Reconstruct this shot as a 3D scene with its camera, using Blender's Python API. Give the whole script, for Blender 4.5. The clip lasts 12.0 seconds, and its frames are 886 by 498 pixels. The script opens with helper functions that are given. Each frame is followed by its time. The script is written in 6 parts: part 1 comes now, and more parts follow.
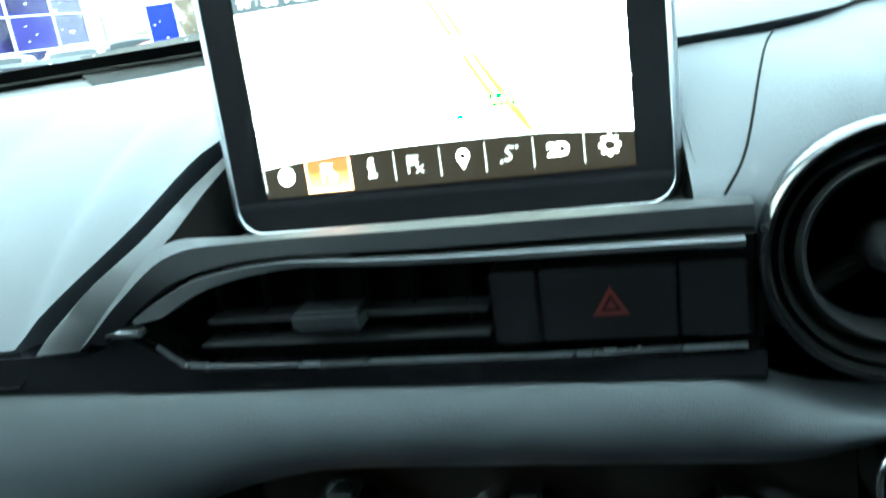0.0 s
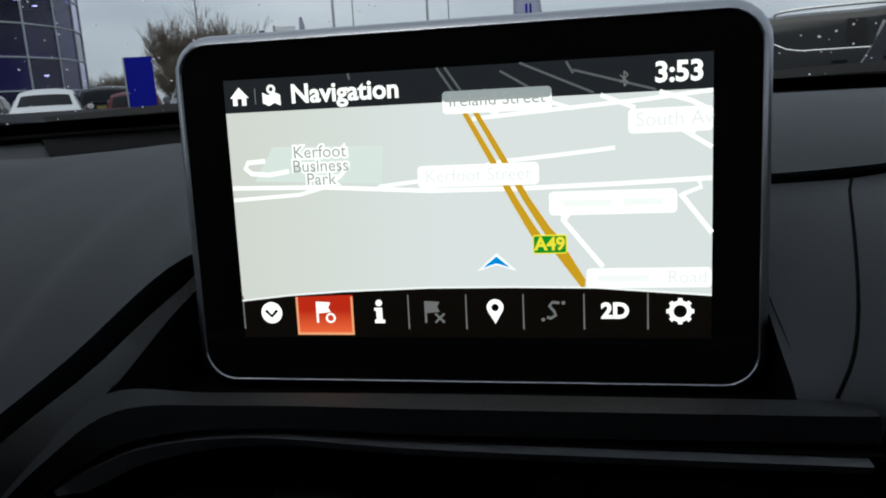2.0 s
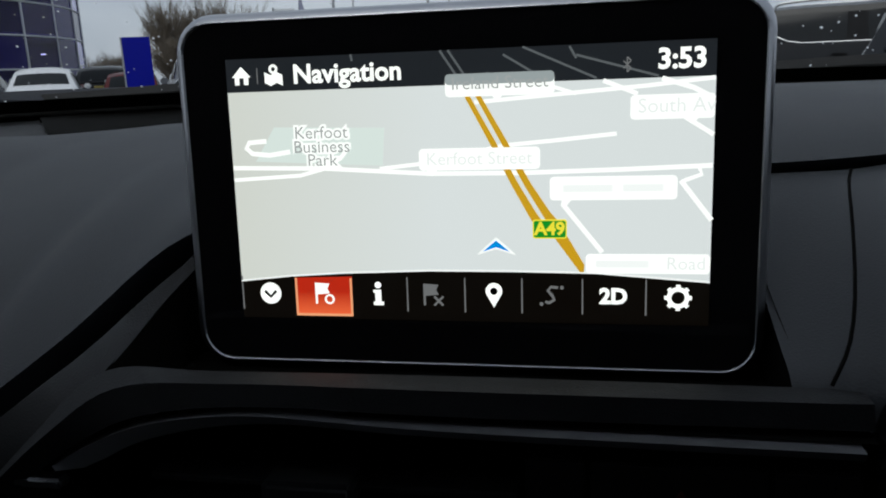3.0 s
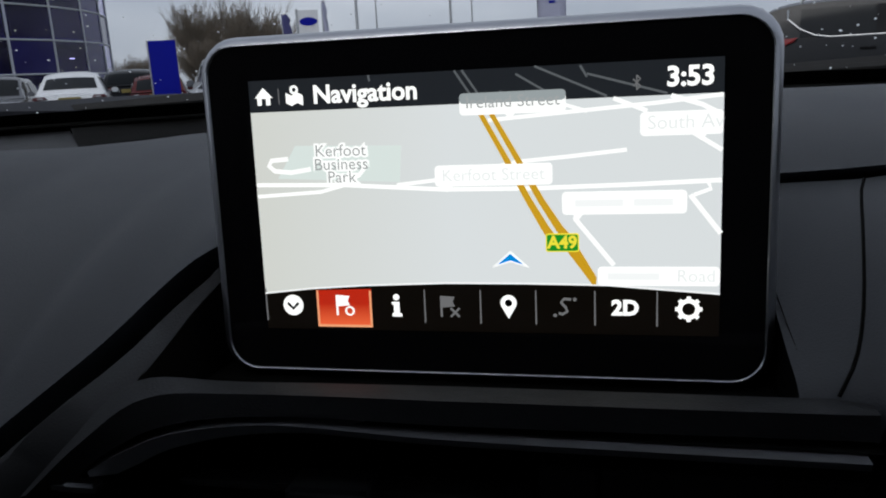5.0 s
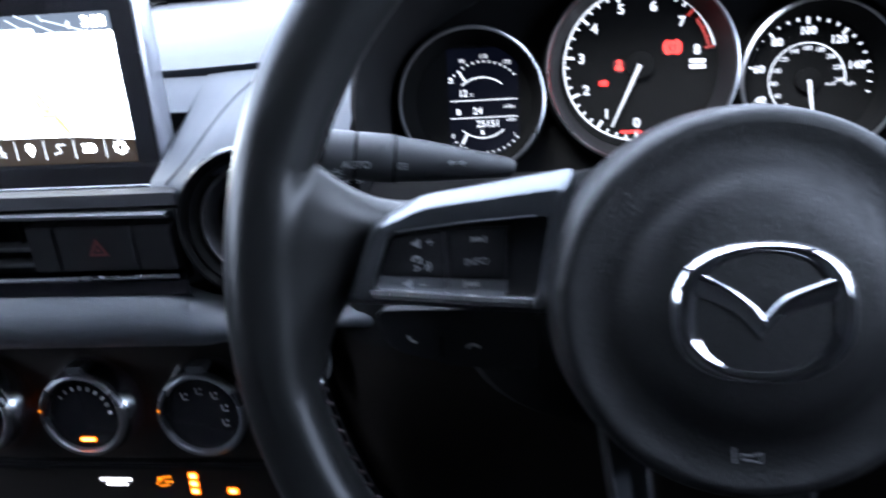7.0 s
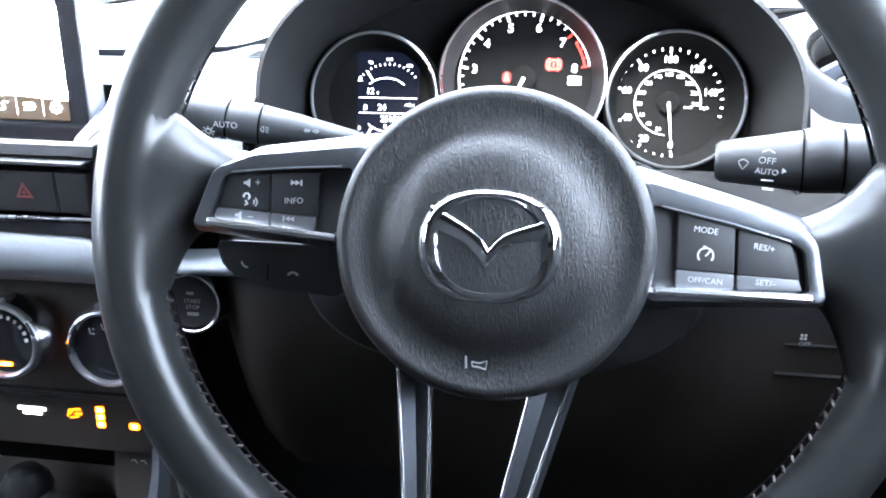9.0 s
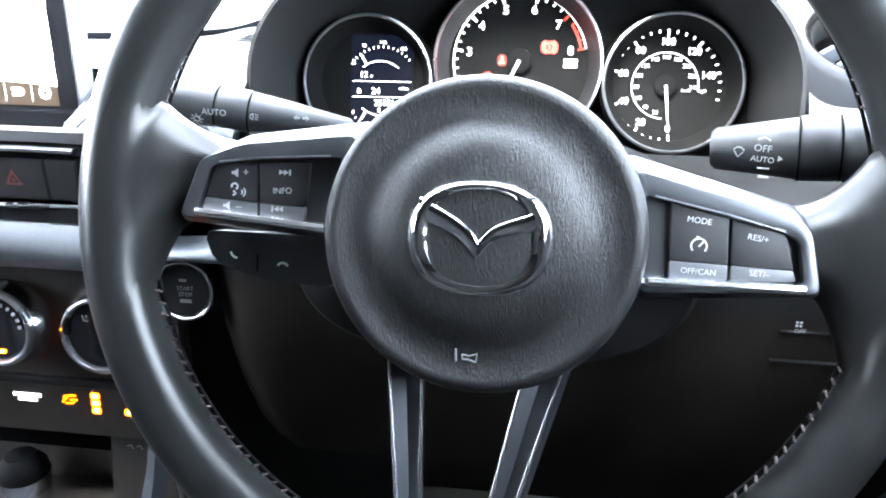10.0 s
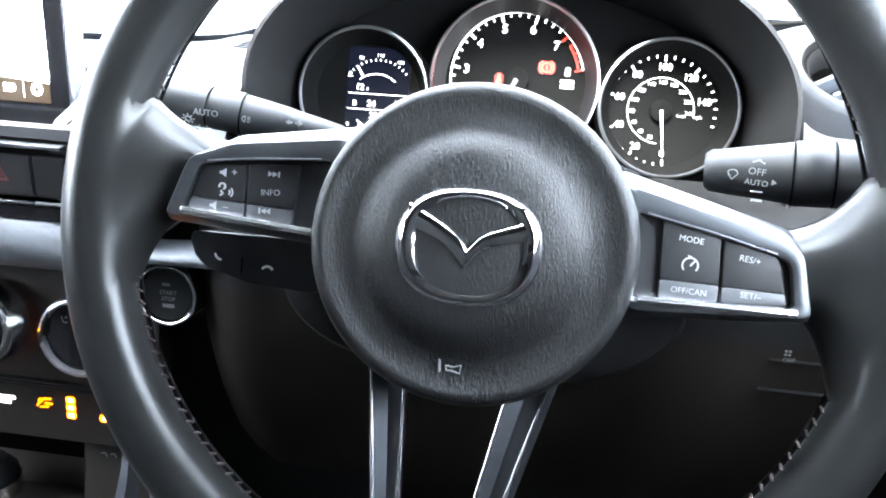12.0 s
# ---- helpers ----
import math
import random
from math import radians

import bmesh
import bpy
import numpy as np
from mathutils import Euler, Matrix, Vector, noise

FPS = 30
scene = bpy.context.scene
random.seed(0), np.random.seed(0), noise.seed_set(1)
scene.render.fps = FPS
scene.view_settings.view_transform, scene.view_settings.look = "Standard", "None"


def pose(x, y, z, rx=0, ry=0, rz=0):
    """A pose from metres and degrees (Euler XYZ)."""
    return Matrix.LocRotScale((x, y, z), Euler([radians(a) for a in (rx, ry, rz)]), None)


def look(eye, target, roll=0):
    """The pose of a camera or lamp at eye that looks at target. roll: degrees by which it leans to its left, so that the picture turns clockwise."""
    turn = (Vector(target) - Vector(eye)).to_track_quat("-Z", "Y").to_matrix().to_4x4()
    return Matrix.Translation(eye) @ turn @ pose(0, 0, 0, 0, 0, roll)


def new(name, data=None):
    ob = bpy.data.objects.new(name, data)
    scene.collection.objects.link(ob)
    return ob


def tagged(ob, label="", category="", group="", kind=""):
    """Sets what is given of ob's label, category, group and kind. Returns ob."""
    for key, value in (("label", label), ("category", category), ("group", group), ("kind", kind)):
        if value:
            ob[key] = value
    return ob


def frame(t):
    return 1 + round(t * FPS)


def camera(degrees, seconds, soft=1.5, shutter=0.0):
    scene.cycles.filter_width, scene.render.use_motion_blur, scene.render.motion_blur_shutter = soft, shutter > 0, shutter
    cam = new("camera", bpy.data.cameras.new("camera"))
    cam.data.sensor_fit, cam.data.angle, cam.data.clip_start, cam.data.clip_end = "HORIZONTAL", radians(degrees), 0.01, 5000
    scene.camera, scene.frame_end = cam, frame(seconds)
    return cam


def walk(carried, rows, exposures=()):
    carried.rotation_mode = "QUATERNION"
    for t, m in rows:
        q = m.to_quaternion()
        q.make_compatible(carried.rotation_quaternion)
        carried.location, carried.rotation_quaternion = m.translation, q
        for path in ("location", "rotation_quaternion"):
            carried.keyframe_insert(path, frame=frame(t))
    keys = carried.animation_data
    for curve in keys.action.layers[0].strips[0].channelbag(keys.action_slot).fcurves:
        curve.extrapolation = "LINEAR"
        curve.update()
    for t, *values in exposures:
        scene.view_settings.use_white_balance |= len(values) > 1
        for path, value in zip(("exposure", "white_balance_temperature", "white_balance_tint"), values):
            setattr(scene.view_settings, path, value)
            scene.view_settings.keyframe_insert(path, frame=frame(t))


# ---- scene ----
cam = camera(60.00, 12.0, 1.9, 0.4)
PATH = [
    (0.00, (0.0720, -0.2961, 0.9245), (-0.4028, 1.5560, 0.3380), -8.37),
    (0.50, (0.0620, -0.2681, 0.9441), (-0.3190, 1.6266, 0.4292), -6.10),
    (1.00, (0.0490, -0.2570, 0.9455), (-0.3518, 1.6415, 0.4606), -4.83),
    (1.50, (0.0390, -0.2332, 0.9413), (-0.2980, 1.6772, 0.4546), -3.63),
    (2.00, (0.0390, -0.2363, 0.9394), (-0.3281, 1.6854, 0.5242), -3.27),
    (2.50, (0.0380, -0.2353, 0.9394), (-0.3129, 1.6835, 0.4975), -2.75),
    (3.00, (0.0380, -0.2373, 0.9385), (-0.3199, 1.6783, 0.4887), -2.26),
    (5.00, (0.0420, -0.2430, 0.9448), (-0.3770, 1.6601, 0.4946), -3.05),
    (5.50, (0.0550, -0.2697, 0.9502), (-0.4500, 1.5936, 0.4279), -3.50),
    (6.00, (0.1240, -0.3292, 0.9623), (-0.4149, 1.5005, 0.3608), -4.28),
    (6.30, (0.1710, -0.3928, 0.9707), (-0.2740, 1.4387, 0.3019), -3.04),
    (6.50, (0.2080, -0.4111, 0.9666), (-0.1470, 1.4325, 0.2771), -2.69),
    (6.80, (0.2670, -0.4164, 0.9799), (0.0261, 1.4118, 0.2055), -4.32),
    (7.00, (0.3060, -0.4224, 0.9802), (0.0830, 1.3999, 0.1867), -4.19),
    (7.20, (0.3310, -0.4294, 0.9796), (0.0999, 1.3660, 0.1293), -3.81),
    (7.50, (0.3610, -0.4591, 0.9681), (0.1040, 1.3545, 0.1651), -1.45),
    (7.70, (0.3820, -0.4671, 0.9675), (0.1300, 1.3608, 0.1959), -0.93),
    (9.30, (0.3980, -0.4880, 0.9696), (0.1600, 1.3627, 0.2498), 0.80),
    (9.50, (0.4000, -0.4879, 0.9716), (0.1520, 1.3585, 0.2440), 0.68),
    (10.00, (0.3990, -0.4809, 0.9723), (0.1671, 1.3493, 0.1998), 0.40),
    (10.50, (0.4010, -0.4729, 0.9708), (0.2180, 1.3698, 0.2154), 1.09),
    (11.00, (0.4010, -0.4771, 0.9671), (0.2130, 1.3788, 0.2459), 2.38),
    (11.50, (0.4020, -0.4789, 0.9722), (0.1910, 1.3731, 0.2471), 1.64),
    (12.00, (0.4000, -0.4783, 0.9641), (0.1869, 1.3787, 0.2527), 3.04),
]
EXPO = [
    (0.0, 4.45, 5650, -24), (0.3, 1.8, 6000, -14), (0.6, 0.62, 6150, -14), (1.0, 0.1, 6250, -5), (1.5, -0.1, 6300, 0), (2.0, -0.15, 6300, 4), (3.0, -0.2, 6300, 6),
    (5.0, -0.2, 6300, 10), (5.5, 0.0, 6150, 15), (6.0, 0.6, 6000, 24), (6.3, 1.6, 5850, 19), (6.5, 2.6, 5650, 13), (6.8, 3.4, 5600, 12), (7.0, 4.2, 5600, 12),
    (7.2, 5.1, 5600, 12), (7.5, 6.12, 5550, 12), (9.5, 6.44, 6100, 7), (12.0, 6.38, 6300, 6),
]
walk(cam, [(t, look(eye, target, roll)) for t, eye, target, roll in PATH], EXPO)

# ---- light ----
world = bpy.data.worlds.new("overcast_sky")
scene.world = world
world.use_nodes = True
wn, wl = world.node_tree.nodes, world.node_tree.links
sky = wn.new("ShaderNodeTexSky")
sky.sky_type, sky.sun_disc = "NISHITA", False
sky.sun_elevation, sky.sun_rotation = radians(38), radians(200)
sky.air_density, sky.dust_density, sky.ozone_density = 1.0, 2.0, 1.0
cloud_co = wn.new("ShaderNodeTexCoord")
cloud_map = wn.new("ShaderNodeMapping")
cloud_map.inputs["Scale"].default_value = (1.0, 1.0, 3.5)
cloud = wn.new("ShaderNodeTexNoise")
cloud.inputs["Scale"].default_value, cloud.inputs["Detail"].default_value = 2.2, 6.0
cloud_ramp = wn.new("ShaderNodeValToRGB")
cloud_ramp.color_ramp.elements[0].position, cloud_ramp.color_ramp.elements[0].color = 0.34, (0.72, 0.76, 0.82, 1)
cloud_ramp.color_ramp.elements[1].position, cloud_ramp.color_ramp.elements[1].color = 0.68, (1.15, 1.15, 1.15, 1)
grey = wn.new("ShaderNodeHueSaturation")
grey.inputs["Saturation"].default_value = 0.25
cloud_mix = wn.new("ShaderNodeMixRGB")
cloud_mix.blend_type, cloud_mix.inputs[0].default_value = "MULTIPLY", 1.0
wl.new(cloud_co.outputs["Generated"], cloud_map.inputs["Vector"])
wl.new(cloud_map.outputs["Vector"], cloud.inputs["Vector"])
wl.new(cloud.outputs["Fac"], cloud_ramp.inputs["Fac"])
wl.new(sky.outputs["Color"], grey.inputs["Color"])
cover = wn.new("ShaderNodeMixRGB")
cover.inputs[0].default_value, cover.inputs[2].default_value = 0.75, (4.15, 4.45, 4.95, 1)
wl.new(grey.outputs["Color"], cover.inputs[1])
wl.new(cover.outputs["Color"], cloud_mix.inputs[1])
wl.new(cloud_ramp.outputs["Color"], cloud_mix.inputs[2])
wl.new(cloud_mix.outputs["Color"], wn["Background"].inputs["Color"])
wn["Background"].inputs["Strength"].default_value = 0.15

sun = new("sun", bpy.data.lights.new("sun", "SUN"))
sun.data.energy, sun.data.angle, sun.data.color = 0.8, radians(25), (1.0, 0.97, 0.93)
sun.matrix_world = look((0, 0, 10), (2.0, 5.0, 3.0))


# ---- materials ----
def node_mat(name):
    m = bpy.data.materials.new(name)
    m.use_nodes = True
    return m, m.node_tree.nodes, m.node_tree.links, m.node_tree.nodes["Principled BSDF"]


def surface(name, colour, rough=0.5, metal=0.0, grain=0.0, scale=900.0, wear=0.12, wear_scale=18.0, coat=0.0, spec=0.5, stretch=(1, 1, 1)):
    """A procedural surface: colour and roughness vary at a broad scale, relief at a fine one."""
    m, n, l, b = node_mat(name)
    co = n.new("ShaderNodeTexCoord")
    mp = n.new("ShaderNodeMapping")
    mp.inputs["Scale"].default_value = stretch
    l.new(co.outputs["Object"], mp.inputs["Vector"])
    broad = n.new("ShaderNodeTexNoise")
    broad.inputs["Scale"].default_value, broad.inputs["Detail"].default_value = wear_scale, 5
    l.new(mp.outputs["Vector"], broad.inputs["Vector"])
    mix = n.new("ShaderNodeMixRGB")
    mix.inputs[1].default_value = (*[c * (1 - wear) for c in colour], 1)
    mix.inputs[2].default_value = (*[min(1, c * (1 + wear)) for c in colour], 1)
    l.new(broad.outputs["Fac"], mix.inputs[0])
    l.new(mix.outputs[0], b.inputs["Base Color"])
    ro = n.new("ShaderNodeMapRange")
    ro.inputs["To Min"].default_value, ro.inputs["To Max"].default_value = max(0.01, rough * 0.88), min(1, rough * 1.12)
    l.new(broad.outputs["Fac"], ro.inputs["Value"])
    l.new(ro.outputs["Result"], b.inputs["Roughness"])
    b.inputs["Metallic"].default_value, b.inputs["Coat Weight"].default_value = metal, coat
    b.inputs["Specular IOR Level"].default_value = spec
    b.inputs["Coat Roughness"].default_value = 0.06
    if grain:
        fine = n.new("ShaderNodeTexVoronoi")
        fine.inputs["Scale"].default_value = scale
        l.new(mp.outputs["Vector"], fine.inputs["Vector"])
        bump = n.new("ShaderNodeBump")
        bump.inputs["Strength"].default_value, bump.inputs["Distance"].default_value = grain, 0.0004
        l.new(fine.outputs["Distance"], bump.inputs["Height"])
        l.new(bump.outputs["Normal"], b.inputs["Normal"])
    return m


def leather(name, colour, rough, scale, strength, stretch=(1, 1, 1), tone=0.2):
    """Grained hide or moulded leather grain: two scales of creases."""
    m, n, l, b = node_mat(name)
    co = n.new("ShaderNodeTexCoord")
    mp = n.new("ShaderNodeMapping")
    mp.inputs["Scale"].default_value = stretch
    l.new(co.outputs["Object"], mp.inputs["Vector"])
    v = n.new("ShaderNodeTexVoronoi")
    v.feature = "DISTANCE_TO_EDGE"
    v.inputs["Scale"].default_value = scale
    ns = n.new("ShaderNodeTexNoise")
    ns.inputs["Scale"].default_value, ns.inputs["Detail"].default_value = scale * 0.35, 6
    warp = n.new("ShaderNodeMixRGB")
    warp.inputs[0].default_value = 0.012
    l.new(mp.outputs["Vector"], warp.inputs[1])
    l.new(ns.outputs["Color"], warp.inputs[2])
    l.new(mp.outputs["Vector"], ns.inputs["Vector"])
    l.new(warp.outputs[0], v.inputs["Vector"])
    ad = n.new("ShaderNodeMath")
    ad.operation = "MULTIPLY_ADD"
    ad.inputs[1].default_value = 1.6
    l.new(v.outputs["Distance"], ad.inputs[0])
    l.new(ns.outputs["Fac"], ad.inputs[2])
    bump = n.new("ShaderNodeBump")
    bump.inputs["Strength"].default_value, bump.inputs["Distance"].default_value = strength, 0.0006
    l.new(ad.outputs[0], bump.inputs["Height"])
    l.new(bump.outputs["Normal"], b.inputs["Normal"])
    mix = n.new("ShaderNodeMixRGB")
    mix.inputs[1].default_value = (*[c * (1 - tone) for c in colour], 1)
    mix.inputs[2].default_value = (*[c * (1 + tone) for c in colour], 1)
    l.new(ns.outputs["Fac"], mix.inputs[0])
    l.new(mix.outputs[0], b.inputs["Base Color"])
    b.inputs["Roughness"].default_value = rough
    return m


def glow(name, colour, strength):
    m, n, l, b = node_mat(name)
    b.inputs["Base Color"].default_value = (0.02, 0.02, 0.02, 1)
    b.inputs["Roughness"].default_value = 0.3
    b.inputs["Emission Color"].default_value = (*colour, 1)
    b.inputs["Emission Strength"].default_value = strength
    return m


def glass(name, tint=(1, 1, 1), rough=0.0, ior=1.45):
    m, n, l, b = node_mat(name)
    b.inputs["Base Color"].default_value = (*tint, 1)
    b.inputs["Roughness"].default_value, b.inputs["IOR"].default_value = rough, ior
    b.inputs["Transmission Weight"].default_value = 1.0
    return m


PAD = surface("soft_pad", (0.043, 0.048, 0.057), 0.58, grain=0.25, scale=1400, wear=0.08, spec=0.32)
# Two copies of the pad's plastic, tones shifted to stand for light and shade.
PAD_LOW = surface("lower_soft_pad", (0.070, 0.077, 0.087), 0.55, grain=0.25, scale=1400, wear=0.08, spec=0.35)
PAD_DARKENED = surface("soft_pad_darkened", (0.0092, 0.0100, 0.0125), 0.6, grain=0.25, scale=1400, wear=0.08, spec=0.3)
STRIP = surface("satin_strip_paint", (0.20, 0.205, 0.22), 0.38, 0.5, wear=0.06)
PAD_DARK = surface("dark_plastic", (0.018, 0.018, 0.02), 0.6, grain=0.2, scale=1500)
HOOD = surface("matt_black_plastic", (0.0085, 0.0085, 0.009), 0.75, grain=0.3, scale=1600, spec=0.12)
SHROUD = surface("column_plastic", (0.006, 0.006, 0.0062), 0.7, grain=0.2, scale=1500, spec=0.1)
STALK = surface("stalk_plastic", (0.021, 0.022, 0.0235), 0.5, grain=0.15, scale=2000, spec=0.35)
BLACK = surface("black_plastic", (0.012, 0.012, 0.013), 0.35, wear=0.2)
# Black plastic tinted brown in place of the amber lamps' spilled light.
CONSOLE = surface("console_plastic", (0.031, 0.0250, 0.0210), 0.45, grain=0.15, scale=1500, wear=0.25)
GLOSS = surface("piano_black", (0.006, 0.006, 0.007), 0.12, wear=0.3, coat=0.4)
# Near-black: holds the shade of recesses and ducts; also black dial faces.
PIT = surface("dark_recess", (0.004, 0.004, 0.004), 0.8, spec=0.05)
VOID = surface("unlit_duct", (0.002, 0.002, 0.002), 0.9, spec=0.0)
BRIGHT = surface("brushed_bright_metal", (0.88, 0.89, 0.91), 0.2, 1.0, wear=0.05)
CHROME = surface("chrome", (0.82, 0.83, 0.85), 0.07, 1.0, wear=0.05)
SATIN = surface("satin_metal", (0.42, 0.43, 0.45), 0.28, 1.0, wear=0.08)
GUN = surface("gunmetal_trim", (0.105, 0.11, 0.118), 0.33, 0.9, wear=0.08)
RIMGREY = surface("grey_bezel_paint", (0.44, 0.45, 0.48), 0.30, 1.0, wear=0.06)
RUBBER = surface("black_rubber", (0.015, 0.015, 0.015), 0.8)
HIDE = leather("smooth_black_leather", (0.009, 0.0092, 0.0092), 0.32, 260, 0.03, tone=0.10)
HIDE.node_tree.nodes["Principled BSDF"].inputs["Specular IOR Level"].default_value = 0.34
HUB = leather("moulded_leather_grain", (0.0095, 0.0095, 0.0098), 0.39, 520, 0.40, (1.8, 0.42, 1))
HUB.node_tree.nodes["Principled BSDF"].inputs["Specular IOR Level"].default_value = 0.26
THREAD = surface("dull_thread", (0.026, 0.018, 0.018), 0.8, wear=0.3, wear_scale=300)
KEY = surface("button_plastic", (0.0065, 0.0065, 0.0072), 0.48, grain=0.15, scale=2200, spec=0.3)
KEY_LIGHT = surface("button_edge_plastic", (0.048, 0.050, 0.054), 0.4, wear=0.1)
PRINT = surface("white_print", (0.75, 0.75, 0.75), 0.5)
PRINT_SOFT = surface("switch_print", (0.26, 0.265, 0.27), 0.5)
PRINT_DIM = surface("moulded_mark", (0.16, 0.16, 0.165), 0.5)
# Button plastic with the shade of the dashboard switches put into its colour.
DARKKEY = surface("shaded_button_plastic", (0.008, 0.008, 0.009), 0.5, spec=0.2)
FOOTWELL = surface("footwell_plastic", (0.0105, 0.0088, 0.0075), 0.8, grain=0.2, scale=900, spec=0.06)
PRINT_GREY = surface("grey_print", (0.30, 0.30, 0.30), 0.5)
RED_PRINT = surface("red_print", (0.075, 0.010, 0.009), 0.5)
CREAM = surface("cream_cloth", (0.55, 0.50, 0.40), 0.9, grain=0.4, scale=700)
CLOTH = surface("black_cloth", (0.02, 0.02, 0.021), 0.9, grain=0.4, scale=500)
CLEAR = glass("clear_glass")

MAP_BG = glow("screen_map_ground", (0.80, 0.83, 0.81), 1.0)
MAP_TOP = glow("screen_bar", (0.015, 0.018, 0.022), 0.9)
MAP_PARK = glow("screen_park", (0.80, 0.88, 0.82), 1.0)
MAP_ROAD = glow("screen_white", (1.0, 1.0, 0.95), 1.25)
MAP_FAR = glow("screen_far_road", (0.11, 0.12, 0.125), 1.0)
MAP_LABEL_FAR = glow("screen_far_label", (0.45, 0.50, 0.50), 0.8)
MAP_ORANGE = glow("screen_orange_road", (0.68, 0.37, 0.012), 1.0)
MAP_GREEN = glow("screen_green", (0.01, 0.30, 0.02), 1.0)
MAP_YELLOW = glow("screen_yellow", (1.0, 0.85, 0.05), 1.0)
MAP_BLUE = glow("screen_blue", (0.0, 0.28, 0.85), 1.0)
MAP_GREY = glow("screen_grey", (0.17, 0.17, 0.17), 1.0)
MAP_INK = glow("screen_ink", (0.46, 0.47, 0.46), 0.9)
MAP_FAINT = glow("screen_faint_ink", (0.93, 0.94, 0.91), 1.15)
MAP_RED = glow("screen_red_tile", (0.75, 0.035, 0.008), 1.0)
MAP_NAME = glow("screen_street_name", (0.91, 0.93, 0.90), 1.05)
rn, rl = MAP_RED.node_tree.nodes, MAP_RED.node_tree.links
tile_co, tile_sep, tile_ramp = rn.new("ShaderNodeTexCoord"), rn.new("ShaderNodeSeparateXYZ"), rn.new("ShaderNodeValToRGB")
tile_ramp.color_ramp.elements[0].color = (1.0, 0.16, 0.05, 1)
tile_ramp.color_ramp.elements[1].color = (0.55, 0.022, 0.006, 1)
tile_ramp.color_ramp.elements[1].position = 0.62
rl.new(tile_co.outputs["Generated"], tile_sep.inputs[0])
rl.new(tile_sep.outputs["Y"], tile_ramp.inputs["Fac"])
rl.new(tile_ramp.outputs["Color"], rn["Principled BSDF"].inputs["Emission Color"])
gn, gl = MAP_BG.node_tree.nodes, MAP_BG.node_tree.links
side_co, side_sep, side_ramp = gn.new("ShaderNodeTexCoord"), gn.new("ShaderNodeSeparateXYZ"), gn.new("ShaderNodeValToRGB")
side_ramp.color_ramp.elements[0].color = (0.74, 0.75, 0.68, 1)
side_ramp.color_ramp.elements[1].color = (0.81, 0.84, 0.825, 1)
side_ramp.color_ramp.elements[1].position = 0.45
gl.new(side_co.outputs["Generated"], side_sep.inputs[0])
gl.new(side_sep.outputs["X"], side_ramp.inputs["Fac"])
gl.new(side_ramp.outputs["Color"], gn["Principled BSDF"].inputs["Emission Color"])
MAP_RED_HI = glow("screen_red_edge", (1.0, 0.42, 0.20), 1.0)
SCR_BACK = glow("screen_backlit_black", (0.0034, 0.0019, 0.0004), 0.65)
AMBER = glow("amber_lamp", (1.0, 0.13, 0.0), 0.30)
# Pale core on the orange plate imitates an amber lamp's glare and halo.
AMBER_CORE = glow("amber_lamp_core", (1.0, 0.36, 0.08), 0.60)
AMBER_DIM = glow("amber_lamp_dim", (1.0, 0.20, 0.0), 0.14)
WHITE_LAMP = glow("white_lamp", (1.0, 0.95, 0.92), 0.25)
DIAL_WHITE = glow("dial_white", (1.0, 1.0, 1.0), 0.10)
DIAL_RED = glow("dial_red", (1.0, 0.05, 0.022), 0.032)
LAMP_RED = glow("warning_red", (1.0, 0.03, 0.02), 0.16)
LAMP_CORE = glow("warning_red_core", (1.0, 0.022, 0.012), 0.50)
# Dim red plate behind the warning marks, painting the halo of their glow.
LAMP_HALO = glow("warning_halo", (1.0, 0.02, 0.01), 0.010)
LCD = glow("dark_blue_lcd", (0.10, 0.13, 0.30), 0.0012)
LCD.node_tree.nodes["Principled BSDF"].inputs["Base Color"].default_value = (0.003, 0.003, 0.004, 1)
LCD.node_tree.nodes["Principled BSDF"].inputs["Specular IOR Level"].default_value = 0.1
DROP, dn, dl, db = node_mat("rainwater")
drop_glow = dn.new("ShaderNodeBsdfTranslucent")
drop_glow.inputs["Color"].default_value = (0.96, 0.97, 0.98, 1)
dl.new(drop_glow.outputs[0], dn["Material Output"].inputs["Surface"])
BLADE = surface("dark_spoke_metal", (0.065, 0.069, 0.076), 0.34, 0.85, wear=0.08)


# ---- building helpers ----
def part(name, bm, material, parent=None, label="", smooth=True, angle=35):
    me = bpy.data.meshes.new(name)
    bmesh.ops.recalc_face_normals(bm, faces=bm.faces)
    bm.to_mesh(me)
    bm.free()
    me.materials.append(material)
    if smooth:
        me.polygons.foreach_set("use_smooth", [True] * len(me.polygons))
        me.set_sharp_from_angle(angle=radians(angle))
    ob = new(name, me)
    ob.parent = parent
    if label:
        tagged(ob, label)
    return ob


def thing(name, m, label, category, group="", kind=""):
    ob = new(name)
    ob.empty_display_size = 0.02
    ob.matrix_world = m
    return tagged(ob, label, category, group, kind)


def face_frame(x, y, z, tilt):
    """A frame that faces the seats: x to the right, y up, z towards the viewer, leaning back by tilt degrees."""
    return pose(x, y, z, 90 - tilt)


def grid(rows, closed=False, close_rows=False):
    """A skin over rows of points."""
    bm = bmesh.new()
    vs = [[bm.verts.new(p) for p in r] for r in rows]
    n = len(vs[0])
    for i in range(len(vs) if close_rows else len(vs) - 1):
        a, b = vs[i], vs[(i + 1) % len(vs)]
        for j in range(n if closed else n - 1):
            k = (j + 1) % n
            bm.faces.new((a[j], a[k], b[k], b[j]))
    return bm


